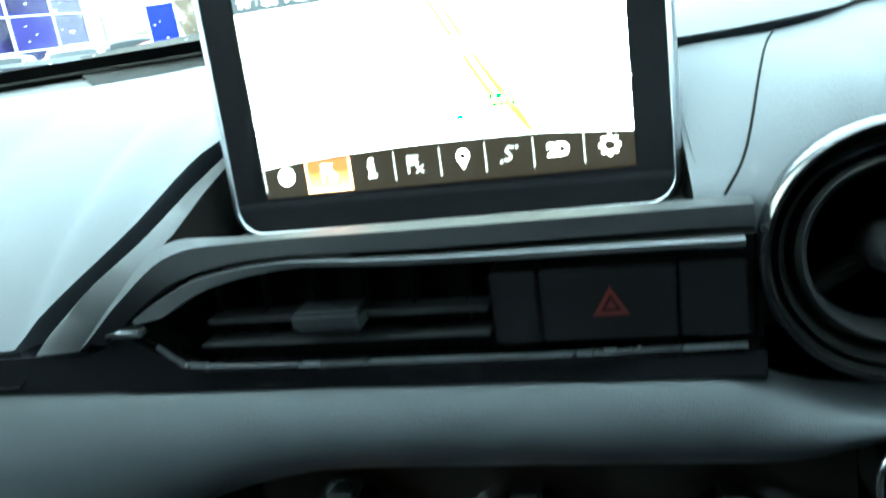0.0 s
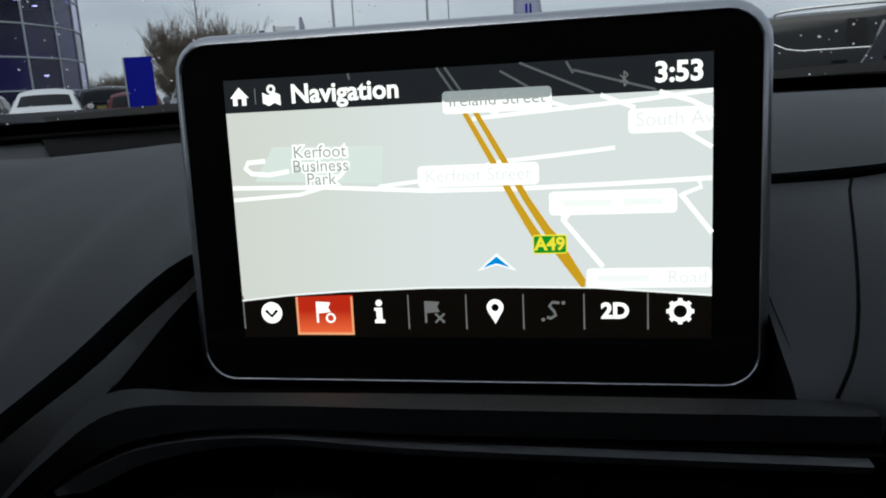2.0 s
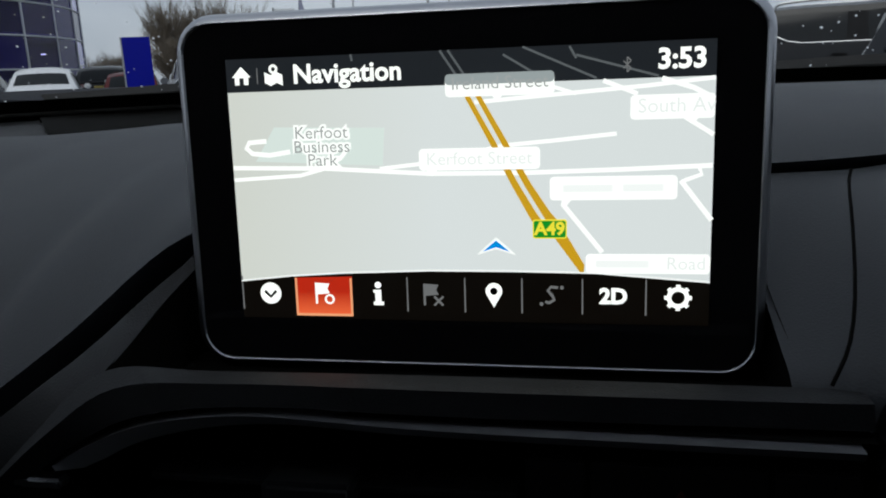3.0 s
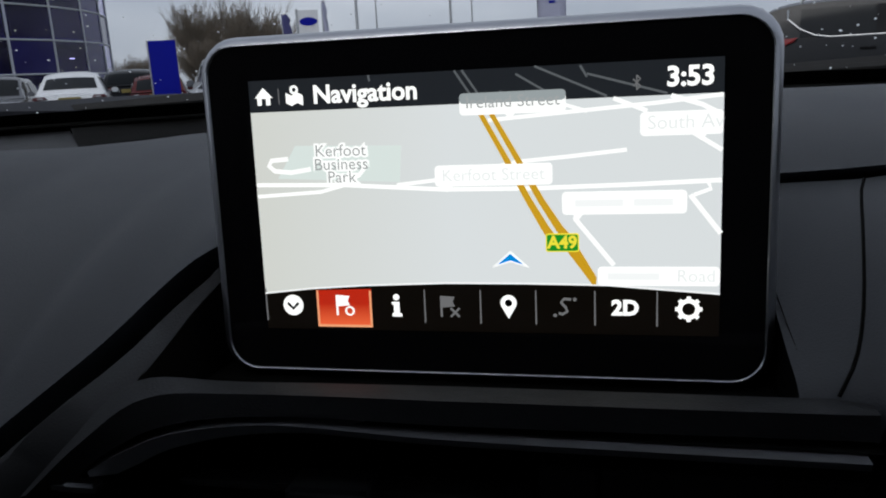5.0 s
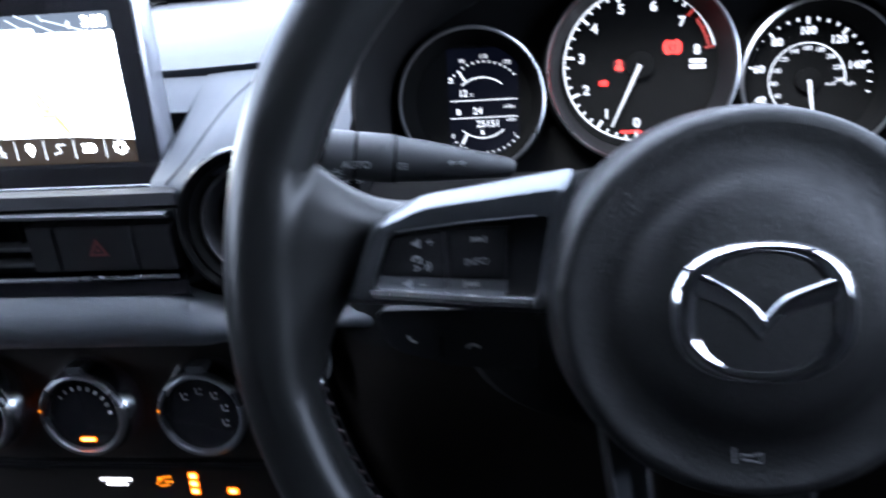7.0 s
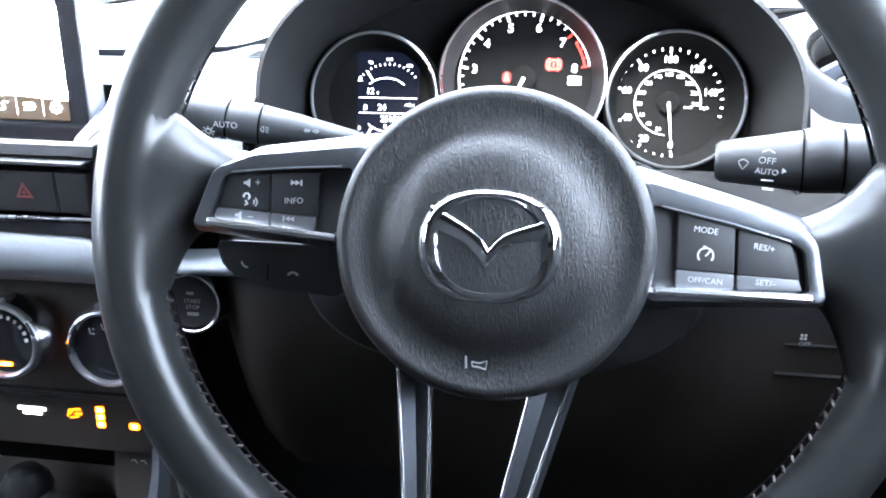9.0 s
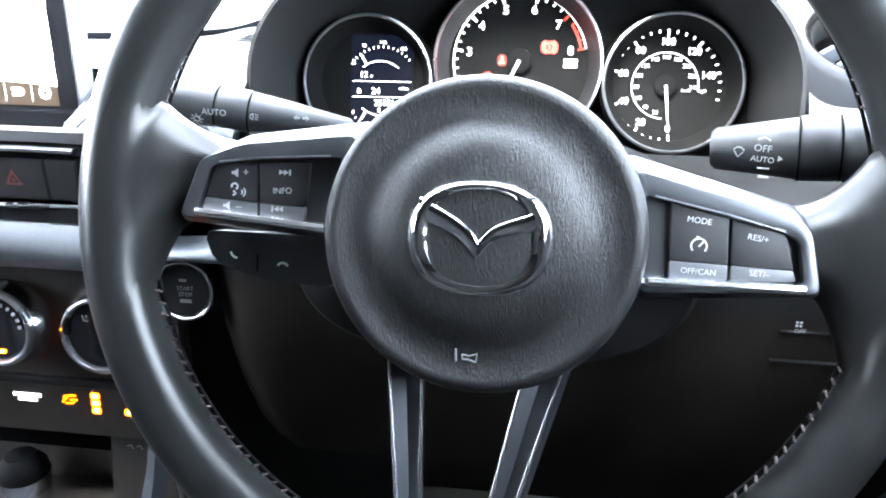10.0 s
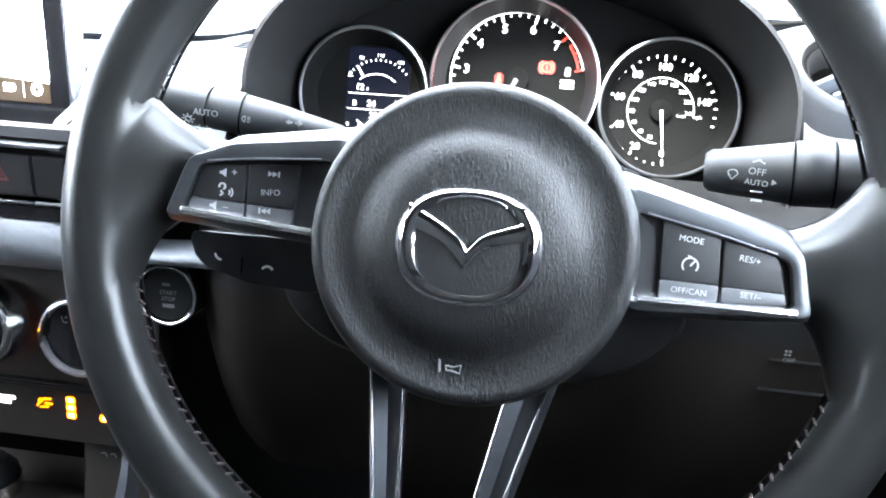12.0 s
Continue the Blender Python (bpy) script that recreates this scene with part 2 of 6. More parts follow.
def smooth_path(points, n):
    """A smooth line through the points, in n steps (Catmull-Rom)."""
    p = [Vector(q) for q in points]
    p = [2 * p[0] - p[1], *p, 2 * p[-1] - p[-2]]
    out = []
    m = len(p) - 3
    for i in range(n + 1):
        s = min(i * m / n, m - 1e-6)
        k = int(s)
        t = s - k
        a, b, c, d = p[k:k + 4]
        out.append(0.5 * (2 * b + (c - a) * t + (2 * a - 5 * b + 4 * c - d) * t * t + (3 * b - a - 3 * c + d) * t ** 3))
    return out


def lathe(profile, steps=48, centre=(0, 0), squash=(1, 1)):
    """Turn (radius, height) pairs about z."""
    rows = [[(centre[0] + r * squash[0] * math.cos(2 * math.pi * i / steps), centre[1] + r * squash[1] * math.sin(2 * math.pi * i / steps), h)
             for i in range(steps)] for r, h in profile]
    return grid(rows, closed=True)


def tube(points, radius, sides=8, caps=True, flat=1.0):
    """A tube along points; radius is a number or one for each point."""
    p = [Vector(q) for q in points]
    rad = radius if isinstance(radius, (list, tuple)) else [radius] * len(p)
    rows = []
    up = Vector((0, 0, 1))
    for i, q in enumerate(p):
        d = (p[min(i + 1, len(p) - 1)] - p[max(i - 1, 0)]).normalized()
        a = d.cross(up)
        if a.length < 1e-3:
            a = d.cross(Vector((0, 1, 0)))
        a.normalize()
        b = a.cross(d).normalized()
        rows.append([q + rad[i] * (math.cos(2 * math.pi * k / sides) * a + flat * math.sin(2 * math.pi * k / sides) * b) for k in range(sides)])
    bm = grid(rows, closed=True)
    if caps:
        bm.verts.ensure_lookup_table()
        bm.faces.new(bm.verts[:sides])
        bm.faces.new(bm.verts[-sides:])
    return bm


def prism(outline, z0, z1, bevel=0.0, segments=2, hole=None):
    """A slab with an outline in x, y between the heights z0 and z1, with rounded upper edges, and a hole of as many points if given."""
    bm = bmesh.new()
    top = [bm.verts.new((x, y, z1)) for x, y in outline]
    bot = [bm.verts.new((x, y, z0)) for x, y in outline]
    n = len(top)
    edges = []
    for i in range(n):
        j = (i + 1) % n
        bm.faces.new((bot[i], bot[j], top[j], top[i]))
    if hole:
        ti = [bm.verts.new((x, y, z1)) for x, y in hole]
        bi = [bm.verts.new((x, y, z0)) for x, y in hole]
        for i in range(n):
            j = (i + 1) % n
            bm.faces.new((ti[i], ti[j], bi[j], bi[i]))
            bm.faces.new((top[i], top[j], ti[j], ti[i]))
            bm.faces.new((bi[i], bi[j], bot[j], bot[i]))
        rim = [(top[i], top[(i + 1) % n]) for i in range(n)] + [(ti[i], ti[(i + 1) % n]) for i in range(n)]
    else:
        bm.faces.new(top)
        bm.faces.new(bot[::-1])
        rim = [(top[i], top[(i + 1) % n]) for i in range(n)]
    if bevel:
        edges = [bm.edges.get(e) for e in rim]
        bmesh.ops.bevel(bm, geom=[e for e in edges if e], offset=bevel, segments=segments, affect="EDGES", profile=0.6)
    return bm


def rounded(x0, y0, x1, y1, r, steps=5):
    """A rectangle's outline with round corners."""
    out = []
    for cx, cy, a in ((x1 - r, y1 - r, 0), (x0 + r, y1 - r, 90), (x0 + r, y0 + r, 180), (x1 - r, y0 + r, 270)):
        for k in range(steps + 1):
            t = radians(a + 90 * k / steps)
            out.append((cx + r * math.cos(t), cy + r * math.sin(t)))
    return out


def soften(points, r, steps=4):
    """An outline with its corners rounded by about r."""
    out = []
    n = len(points)
    for i in range(n):
        p, a, b = (Vector(points[j % n]) for j in (i, i - 1, i + 1))
        da, db = (a - p), (b - p)
        k = min(r, da.length * 0.45, db.length * 0.45)
        s, e = p + da.normalized() * k, p + db.normalized() * k
        for j in range(steps + 1):
            t = j / steps
            q = (1 - t) ** 2 * s + 2 * t * (1 - t) * p + t * t * e
            out.append((q.x, q.y))
    return out


def line_shape(points, width, z0, z1):
    """A flat ribbon along 2D points; width is a number or one for each point."""
    p = [Vector(q) for q in points]
    w = width if isinstance(width, (list, tuple)) else [width] * len(p)
    left, right = [], []
    for i, q in enumerate(p):
        d = (p[min(i + 1, len(p) - 1)] - p[max(i - 1, 0)]).normalized()
        s = Vector((-d.y, d.x)) * w[i] / 2
        left.append((q + s).to_tuple())
        right.append((q - s).to_tuple())
    return prism(left + right[::-1], z0, z1)


def disc_points(cx, cy, r, n=24, a0=0.0, a1=360.0, ry=None):
    k = n if abs(a1 - a0) >= 360 else n + 1
    return [(cx + r * math.cos(radians(a0 + (a1 - a0) * i / n)), cy + (ry or r) * math.sin(radians(a0 + (a1 - a0) * i / n))) for i in range(k)]


def arc(cx, cy, r, a0, a1, width, z0, z1, n=40):
    return line_shape(disc_points(cx, cy, r, n, a0, a1), width, z0, z1)


def merge(*bms):
    out = bms[0]
    for b in bms[1:]:
        me = bpy.data.meshes.new("join")
        b.to_mesh(me)
        b.free()
        out.from_mesh(me)
        bpy.data.meshes.remove(me)
    return out


def lettering(name, words, x, y, z, size, material, parent, turn=0.0, align="CENTER", bold=0.0, shear=0.0, depth=0.00005):
    """Words in the built-in font, as a thin mesh in the parent's x, y plane."""
    cu = bpy.data.curves.new("letters", "FONT")
    cu.body, cu.size, cu.align_x, cu.align_y, cu.extrude, cu.offset, cu.shear = words, size, align, "CENTER", depth, bold, shear
    cu.resolution_u = 3
    tmp = bpy.data.objects.new("letters", cu)
    me = bpy.data.meshes.new_from_object(tmp)
    bpy.data.objects.remove(tmp)
    me.name = name
    me.materials.clear()
    me.materials.append(material)
    me.transform(pose(x, y, z, 0, 0, turn))
    ob = new(name, me)
    ob.parent = parent
    return ob


def box(x0, y0, z0, x1, y1, z1, bevel=0.0):
    bm = prism([(x0, y0), (x1, y0), (x1, y1), (x0, y1)], z0, z1)
    if bevel:
        bmesh.ops.bevel(bm, geom=list(bm.edges), offset=bevel, segments=2, affect="EDGES")
    return bm


# ---- the car's shell: windscreen, roof, closing walls, bonnet ----
def lerp_table(x, table):
    """Values at x from rows of (x, values...), on smooth curves that never overshoot."""
    if x <= table[0][0]:
        return table[0][1:]
    if x >= table[-1][0]:
        return table[-1][1:]
    k = next(i for i in range(len(table) - 1) if x <= table[i + 1][0])

    def slope(i, c):
        if i <= 0 or i >= len(table) - 1:
            return 0.0
        (p, q, w) = (table[i - 1], table[i], table[i + 1])
        d0, d1 = (q[c] - p[c]) / (q[0] - p[0]), (w[c] - q[c]) / (w[0] - q[0])
        return 2 * d0 * d1 / (d0 + d1) if d0 * d1 > 0 else 0.0

    a, b = table[k], table[k + 1]
    step = b[0] - a[0]
    t = (x - a[0]) / step
    return tuple((1 + 2 * t) * (1 - t) ** 2 * a[c] + t * (1 - t) ** 2 * step * slope(k, c) + t * t * (3 - 2 * t) * b[c] + t * t * (t - 1) * step * slope(k + 1, c)
                 for c in range(1, len(a)))


def glass_base(x):
    """Where the windscreen meets the dashboard."""
    return 0.42 - 0.35 * x * x, 0.918 - 0.02 * x * x


def windscreen():
    rows = []
    for j in range(13):
        s = j / 12
        row = []
        for i in range(25):
            x = -0.66 + 1.32 * i / 24
            y, z = glass_base(x)
            row.append((x * (1 - 0.12 * s), y - (0.62 - 0.1 * x * x) * s, z + 0.34 * s - 0.03 * s * s))
        rows.append(row)
    outer = [[(x, y + 0.0019, z + 0.0035) for x, y, z in row] for row in rows]
    bm = bmesh.new()
    a = [[bm.verts.new(p) for p in row] for row in rows]
    b = [[bm.verts.new(p) for p in row] for row in outer]
    for k in range(12):
        for i in range(24):
            for w in (a, b):
                bm.faces.new((w[k][i], w[k][i + 1], w[k + 1][i + 1], w[k + 1][i]))
    loop = [(0, i) for i in range(24)] + [(k, 24) for k in range(12)] + [(12, i) for i in range(24, 0, -1)] + [(k, 0) for k in range(12, 0, -1)]
    for (k, i), (m, n) in zip(loop, loop[1:] + loop[:1]):
        bm.faces.new((a[k][i], a[m][n], b[m][n], b[k][i]))
    ob = part("windscreen", bm, CLEAR)
    ob.visible_shadow = False
    tagged(ob, "raked clear windscreen wet with rain above the dashboard", "windscreen", kind="structure")
    return rows


screen_rows = windscreen()

shell = thing("cabin_shell", pose(0, 0, 0), "unseen black soft-top cabin with side windows, added to limit light", "car cabin", kind="structure")
top = screen_rows[-1]
roof = grid([[(p[0], p[1], p[2] + 0.005) for p in top], [(p[0], -0.75, 1.24 - 0.15 * p[0] ** 2) for p in top],
             [(p[0], -1.15, 1.17 - 0.15 * p[0] ** 2) for p in top]])
o = part("roof_lining", roof, CLOTH, shell)
o.modifiers.new("thick", "SOLIDIFY").thickness = 0.02
# windowless wall, unseen, added to keep rear light off the dashboard
o = part("rear_wall", box(-0.70, -1.17, 0.2, 0.70, -1.15, 1.20), CLOTH, shell)
for sx in (-1, 1):
    o = part("door_panel", box(min(sx * 0.66, sx * 0.70), -1.15, 0.2, max(sx * 0.66, sx * 0.70), 0.42, 0.925, 0.01), PAD_DARK, shell)
    # rail and quarter added out of view to narrow the side windows' light
    part("roof_rail", box(min(sx * 0.56, sx * 0.68), -1.15, 1.15, max(sx * 0.56, sx * 0.68), -0.19, 1.245, 0.02), CLOTH, shell)
    part("quarter_light_block", box(min(sx * 0.64, sx * 0.67), -1.15, 0.91, max(sx * 0.64, sx * 0.67), -0.48, 1.24), CLOTH, shell)
    edge = [row[0 if sx < 0 else -1] for row in screen_rows]
    o = part("windscreen_pillar", tube([(p[0], p[1], p[2]) for p in edge], 0.025, 8), PAD_DARK, shell)
o = part("cabin_floor", box(-0.70, -1.15, 0.16, 0.70, 0.75, 0.2), CLOTH, shell)
o = part("bulkhead", box(-0.68, 0.55, 0.2, 0.68, 0.57, 0.86), PAD_DARK, shell)

PAINT_DARK = surface("wet_dark_paint", (0.021, 0.022, 0.027), 0.7, wear=0.4, wear_scale=9, spec=0.1)
rows = []
for j in range(17):
    y = 0.455 + 1.25 * max(0, j - 1) / 15
    row = []
    for i in range(25):
        x = -0.8 + 1.6 * i / 24
        crown = 0.010 * math.exp(-((abs(x) - 0.58) / 0.16) ** 2)
        lip = -0.03 if j == 0 else (-0.003 if j == 1 else 0.0)
        row.append((x, y - 0.35 * x * x, 0.928 + lip + crown - 0.16 * (max(0, y - 0.8) / 0.8) ** 2 - 0.05 * max(0, abs(x) - 0.7) * 10))
    rows.append(row)
o = part("bonnet", grid(rows), PAINT_DARK)
o.modifiers.new("thick", "SOLIDIFY").thickness = 0.004
tagged(o, "wet dark painted bonnet in front of the windscreen", "bonnet", kind="structure")
skirt = [row[0] for row in rows[1:]] + rows[-1][1:-1] + [row[-1] for row in reversed(rows[1:])]
o = part("front_body", grid([[(x * k, y, z - 0.002 if h is None else h) for x, y, z in skirt] for k, h in ((0.997, None), (1.02, 0.66), (1.02, 0.36), (0.99, 0.16))]), PAINT_DARK, shell)
o.modifiers.new("thick", "SOLIDIFY").thickness = 0.01
cowl = grid([[(x, glass_base(x)[0] + dy, glass_base(x)[1] + dz) for x in [-0.66 + 0.055 * i for i in range(25)]]
             for dy, dz in ((-0.012, 0.004), (0.02, 0.006), (0.05, -0.01), (0.08, -0.045))])
o = part("cowl_panel", cowl, RUBBER)
o.modifiers.new("thick", "SOLIDIFY").thickness = 0.003
tagged(o, "black plastic cowl strip under the windscreen", "cowl panel", kind="structure")

# black printed band along the foot of the glass, wiper arms, raindrops
band_rows = []
for f in (0.0, 0.5, 1.0):
    band_rows.append([(x, glass_base(x)[0] - 0.004 - 0.024 * f, glass_base(x)[1] + 0.0005 + 0.0132 * f) for x in [-0.64 + 0.04 * i for i in range(33)]])
tagged(part("windscreen_border", grid(band_rows), PIT), "black border printed along the foot of the windscreen", "windscreen border", kind="structure")
for x0, y0, x1, y1 in ((0.10, 0.47, 0.56, 0.40), (-0.46, 0.40, 0.02, 0.455)):
    wiper = thing("wiper", pose(0, 0, 0), "black wiper arm resting at the foot of the windscreen", "wiper", "wipers")
    part("arm", tube(smooth_path([(x0, y0 + 0.02, 0.930), ((x0 + x1) / 2, (y0 + y1) / 2 + 0.012, 0.938), (x1, y1 + 0.01, 0.931)], 12), 0.005, 6), RUBBER, wiper)
    part("blade", tube(smooth_path([(x0 + 0.02, y0 - 0.004, 0.930), ((x0 + x1) / 2, (y0 + y1) / 2, 0.934), (x1 + 0.02, y1, 0.927)], 12), 0.004, 6), RUBBER, wiper)
drops = []
rnd = random.Random(4)
for k in range(900):
    i, s = rnd.uniform(1, 23), rnd.random() ** 1.4 * 7.0
    a, b = int(i), int(s)
    u, v = i - a, s - b
    p = [Vector(screen_rows[b + q][a + r]) for q, r in ((0, 0), (0, 1), (1, 0), (1, 1))]
    c = (p[0] * (1 - u) + p[1] * u) * (1 - v) + (p[2] * (1 - u) + p[3] * u) * v
    n = (p[1] - p[0]).cross(p[2] - p[0]).normalized()
    if n.y < 0:
        n = -n
    d = lathe([(0.0, 0.55), (0.6, 0.42), (0.9, 0.2), (1.0, 0.0)], 10)
    r = rnd.uniform(0.0003, 0.0009)
    d.transform(Matrix.Translation(c + n * 0.0042) @ n.to_track_quat("Z", "Y").to_matrix().to_4x4() @ Matrix.Diagonal((r, r * rnd.uniform(1.0, 1.8), r, 1)))
    drops.append(d)
o = part("raindrops", merge(*drops), DROP)
o.visible_shadow = False
tagged(o, "small raindrops scattered over the outside of the windscreen", "raindrops", kind="stuff")

# ---- dashboard ----
dash = thing("dashboard", pose(0, 0, 0), "dark grey soft dashboard with black gloss strip and chrome trim", "dashboard")
# the groove between the upper pad and the lower fascia: x, y, z
GROOVE = [(-0.70, -0.045, 0.812), (-0.187, -0.045, 0.813), (-0.174, -0.038, 0.825), (-0.141, -0.008, 0.853), (-0.111, 0.024, 0.881), (-0.06, 0.06, 0.898),
          (0.0, 0.075, 0.897), (0.10, 0.080, 0.8985), (0.165, 0.083, 0.9025), (0.20, 0.105, 0.912), (0.25, 0.145, 0.923), (0.32, 0.18, 0.930), (0.70, 0.20, 0.930)]
PAD_EDGE = [(-0.70, 0.20, 0.904), (-0.42, 0.210, 0.907), (-0.315, 0.212, 0.908), (-0.285, 0.250, 0.908), (-0.26, 0.290, 0.909), (-0.20, 0.300, 0.911), (0.02, 0.290, 0.919), (0.12, 0.295, 0.923), (0.70, 0.285, 0.923)]
xs = [-0.68 + 0.005 * i for i in range(273)]
rows = []
for k in range(15):
    row = []
    for x in xs:
        gy, gz = lerp_table(x, GROOVE)
        ey, ez = lerp_table(x, PAD_EDGE)
        if k == 0:
            row.append((x, ey + 0.006, ez - 0.012))
            continue
        if k >= 13:
            row.append((x, gy + (0.006, 0.016)[k - 13], gz - (0.006, 0.012)[k - 13]))
            continue
        t = (k - 1) / 11
        cy, cz = gy + (ey - gy) * 0.30, max(gz, ez) + 0.003
        y = (1 - t) ** 2 * ey + 2 * t * (1 - t) * cy + t * t * gy
        z = (1 - t) ** 2 * ez + 2 * t * (1 - t) * cz + t * t * gz
        row.append((x, y, z))
    rows.append(row)
part("upper_pad", grid(rows), PAD, dash, "soft dark grey upper pad")
rows = []
for x in xs:
    (gy, gz), (ey, ez) = glass_base(x), lerp_table(x, PAD_EDGE)
    rows.append([(x, gy - 0.012, gz - 0.003), (x, 0.55 * gy + 0.45 * ey, 0.5 * (gz + ez) - 0.0015), (x, ey + 0.002, ez - 0.003), (x, ey, ez - 0.011)])
part("defroster_panel", grid(rows), PAD_DARKENED, dash, "dark plastic strip along the windscreen")
# slim demister slot along the pad's far edge
slot = []
for i in range(25):
    x = -0.308 + 0.0101 * i
    ey, ez = lerp_table(x, PAD_EDGE)
    gy, gz = glass_base(x)
    k, d = min(1.0, 0.80 + 0.10 * i), 0.085 * (1 - i / 24)
    y1, h1 = ey + 0.55 * (gy - ey) * k, 0.5 * (gz + ez) + 0.0012
    y2, h2 = ey + 0.78 * (gy - ey) * k, 0.25 * ez + 0.75 * gz + 0.0010
    slot.append([(x, ey + 0.002, ez - 0.004), (x, ey + 0.002, ez + 0.0004), (x - 0.7 * d, y1, h1), (x - d, y2, h2), (x - d, y2, h2 - 0.008)])
part("demister_slot", grid(slot), PIT, dash, "dark demister slot")
# near-black sheet in the groove, standing in for its shade
rows = [[(x, gy + a, gz + b) for x in xs for gy, gz in (lerp_table(x, GROOVE),)] for a, b in ((0.018, -0.005), (0.016, -0.014), (-0.004, -0.016))]
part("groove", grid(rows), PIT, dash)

# lower right pad, down to the air vent
MID = [(0.094, 0.085, 0.8955, 0.028, 0.874, -0.012, 0.859, -0.030, 0.8515), (0.108, 0.085, 0.8965, 0.028, 0.877, -0.012, 0.862, -0.030, 0.853),
       (0.135, 0.085, 0.8975, 0.030, 0.887, -0.010, 0.877, -0.030, 0.866), (0.155, 0.088, 0.8995, 0.030, 0.891, -0.008, 0.884, -0.030, 0.873),
       (0.178, 0.095, 0.9045, 0.034, 0.8935, 0.0, 0.884, -0.028, 0.866), (0.200, 0.105, 0.905, 0.037, 0.8885, 0.0, 0.874, -0.022, 0.854), (0.250, 0.143, 0.917, 0.046, 0.8925, 0.004, 0.876, -0.020, 0.852), (0.56, 0.15, 0.924, 0.075, 0.906, 0.042, 0.885, 0.022, 0.852),
       (0.60, 0.16, 0.932, 0.07, 0.914, 0.03, 0.893, 0.01, 0.862), (0.70, 0.17, 0.934, 0.07, 0.916, 0.03, 0.895, 0.01, 0.862)]
def pad_line(x):
    """The lower pad's section at x, from the groove down to the vent."""
    v = lerp_table(x, MID)
    return smooth_path([(x, v[0] - 0.004, v[1] - 0.002)] + [(x, v[i], v[i + 1]) for i in (2, 4, 6)] + ([(x, v[6] - 0.002, v[7] - 0.008), (x, v[6] + 0.040, v[7] - 0.014)] if abs(x - 0.1555) < 0.040 else [(x, v[6] - 0.006, v[7] - 0.016), (x, v[6] - 0.004, v[7] - 0.06)]), 20)


VENT_RIGHT = (0.604, 0.047, 0.904)


def lower_pad(x0, x1, label):
    bm = grid([pad_line(x0 + (x1 - x0) * i / 48) for i in range(49)])
    gone = [v for v in bm.verts if (v.co - Vector(VENT_RIGHT)).length < 0.036]
    bmesh.ops.delete(bm, geom=gone, context="VERTS")
    part("lower_pad", bm, PAD, dash, label)


fill = [q for q in pad_line(0.0945) if q[1] > 0.036]
part("pad_corner", grid([[(x, q[1], q[2] - 0.001) for q in fill] for x in (0.055, 0.075, 0.0945)]), PAD, dash)
lower_pad(0.094, 0.206, "grey lower pad above the round vent")
lower_pad(0.568, 0.68, "grey lower pad beside the instrument hood")
for y0, y1, w in ((0.118, 0.112, 0.0030), (0.158, 0.150, 0.0022)):
    line = [(x, y0 + (y1 - y0) * (x - 0.569) / 0.11) for x in [0.569 + 0.0055 * i for i in range(20)]]
    part("pad_line", tube([(x, y, lerp_table(x, MID)[1] - 0.030 * (lerp_table(x, MID)[0] - y) / 0.09 + 0.0006) for x, y in line], w, 6), PIT, dash)
# thin seam in it
seam = [pad_line(0.140 - 0.036 * (i / 12) ** 0.82)[i] for i in range(13)]
part("seam", tube(seam, 0.0006, 6), PIT, dash)
# small sensor grille
def pad_height(x, y):
    line = pad_line(x)
    a, b = next((p, q) for p, q in zip(line, line[1:]) if q[1] <= y <= p[1])
    return b[2] + (a[2] - b[2]) * (y - b[1]) / (a[1] - b[1])


for k in range(4):
    rows = []
    for i in range(6):
        x, y = 0.1815 + 0.0010 * k + 0.0022 * i, 0.056 + 0.0052 * k + 0.0011 * i
        h0, h1 = pad_height(x, y), pad_height(x, y + 0.0024)
        rows.append([(x, y, h0 - 0.002), (x, y, h0 + 0.0005), (x, y + 0.0024, h1 + 0.0005), (x, y + 0.0024, h1 - 0.002)])
    part("grille_slot", grid(rows), PIT, dash)
o = part("light_sensor", lathe([(0.0, 0.006), (0.010, 0.0055), (0.013, 0.003), (0.014, 0.0)], 24, (0.226, 0.236), (1, 0.8)), PAD_DARK, dash)
o.data.transform(Matrix.Translation((0, 0, 0.921)))

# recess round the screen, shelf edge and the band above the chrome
# near-black floor and walls carry the recess's shade in their colour
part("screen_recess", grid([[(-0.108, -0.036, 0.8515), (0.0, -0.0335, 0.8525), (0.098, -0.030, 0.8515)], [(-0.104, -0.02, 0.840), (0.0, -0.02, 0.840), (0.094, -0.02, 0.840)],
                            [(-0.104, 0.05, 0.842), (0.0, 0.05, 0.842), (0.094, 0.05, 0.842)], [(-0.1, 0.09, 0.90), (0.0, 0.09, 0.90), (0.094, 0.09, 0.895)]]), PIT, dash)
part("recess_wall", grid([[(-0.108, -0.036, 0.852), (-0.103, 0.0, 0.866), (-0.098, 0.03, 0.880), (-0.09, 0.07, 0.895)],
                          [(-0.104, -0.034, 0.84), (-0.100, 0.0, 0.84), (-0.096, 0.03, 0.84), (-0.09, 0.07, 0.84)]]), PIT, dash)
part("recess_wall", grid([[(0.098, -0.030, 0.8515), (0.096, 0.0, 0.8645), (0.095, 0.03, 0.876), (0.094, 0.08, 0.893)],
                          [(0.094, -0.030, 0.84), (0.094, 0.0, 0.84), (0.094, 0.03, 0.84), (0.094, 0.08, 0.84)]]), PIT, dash)
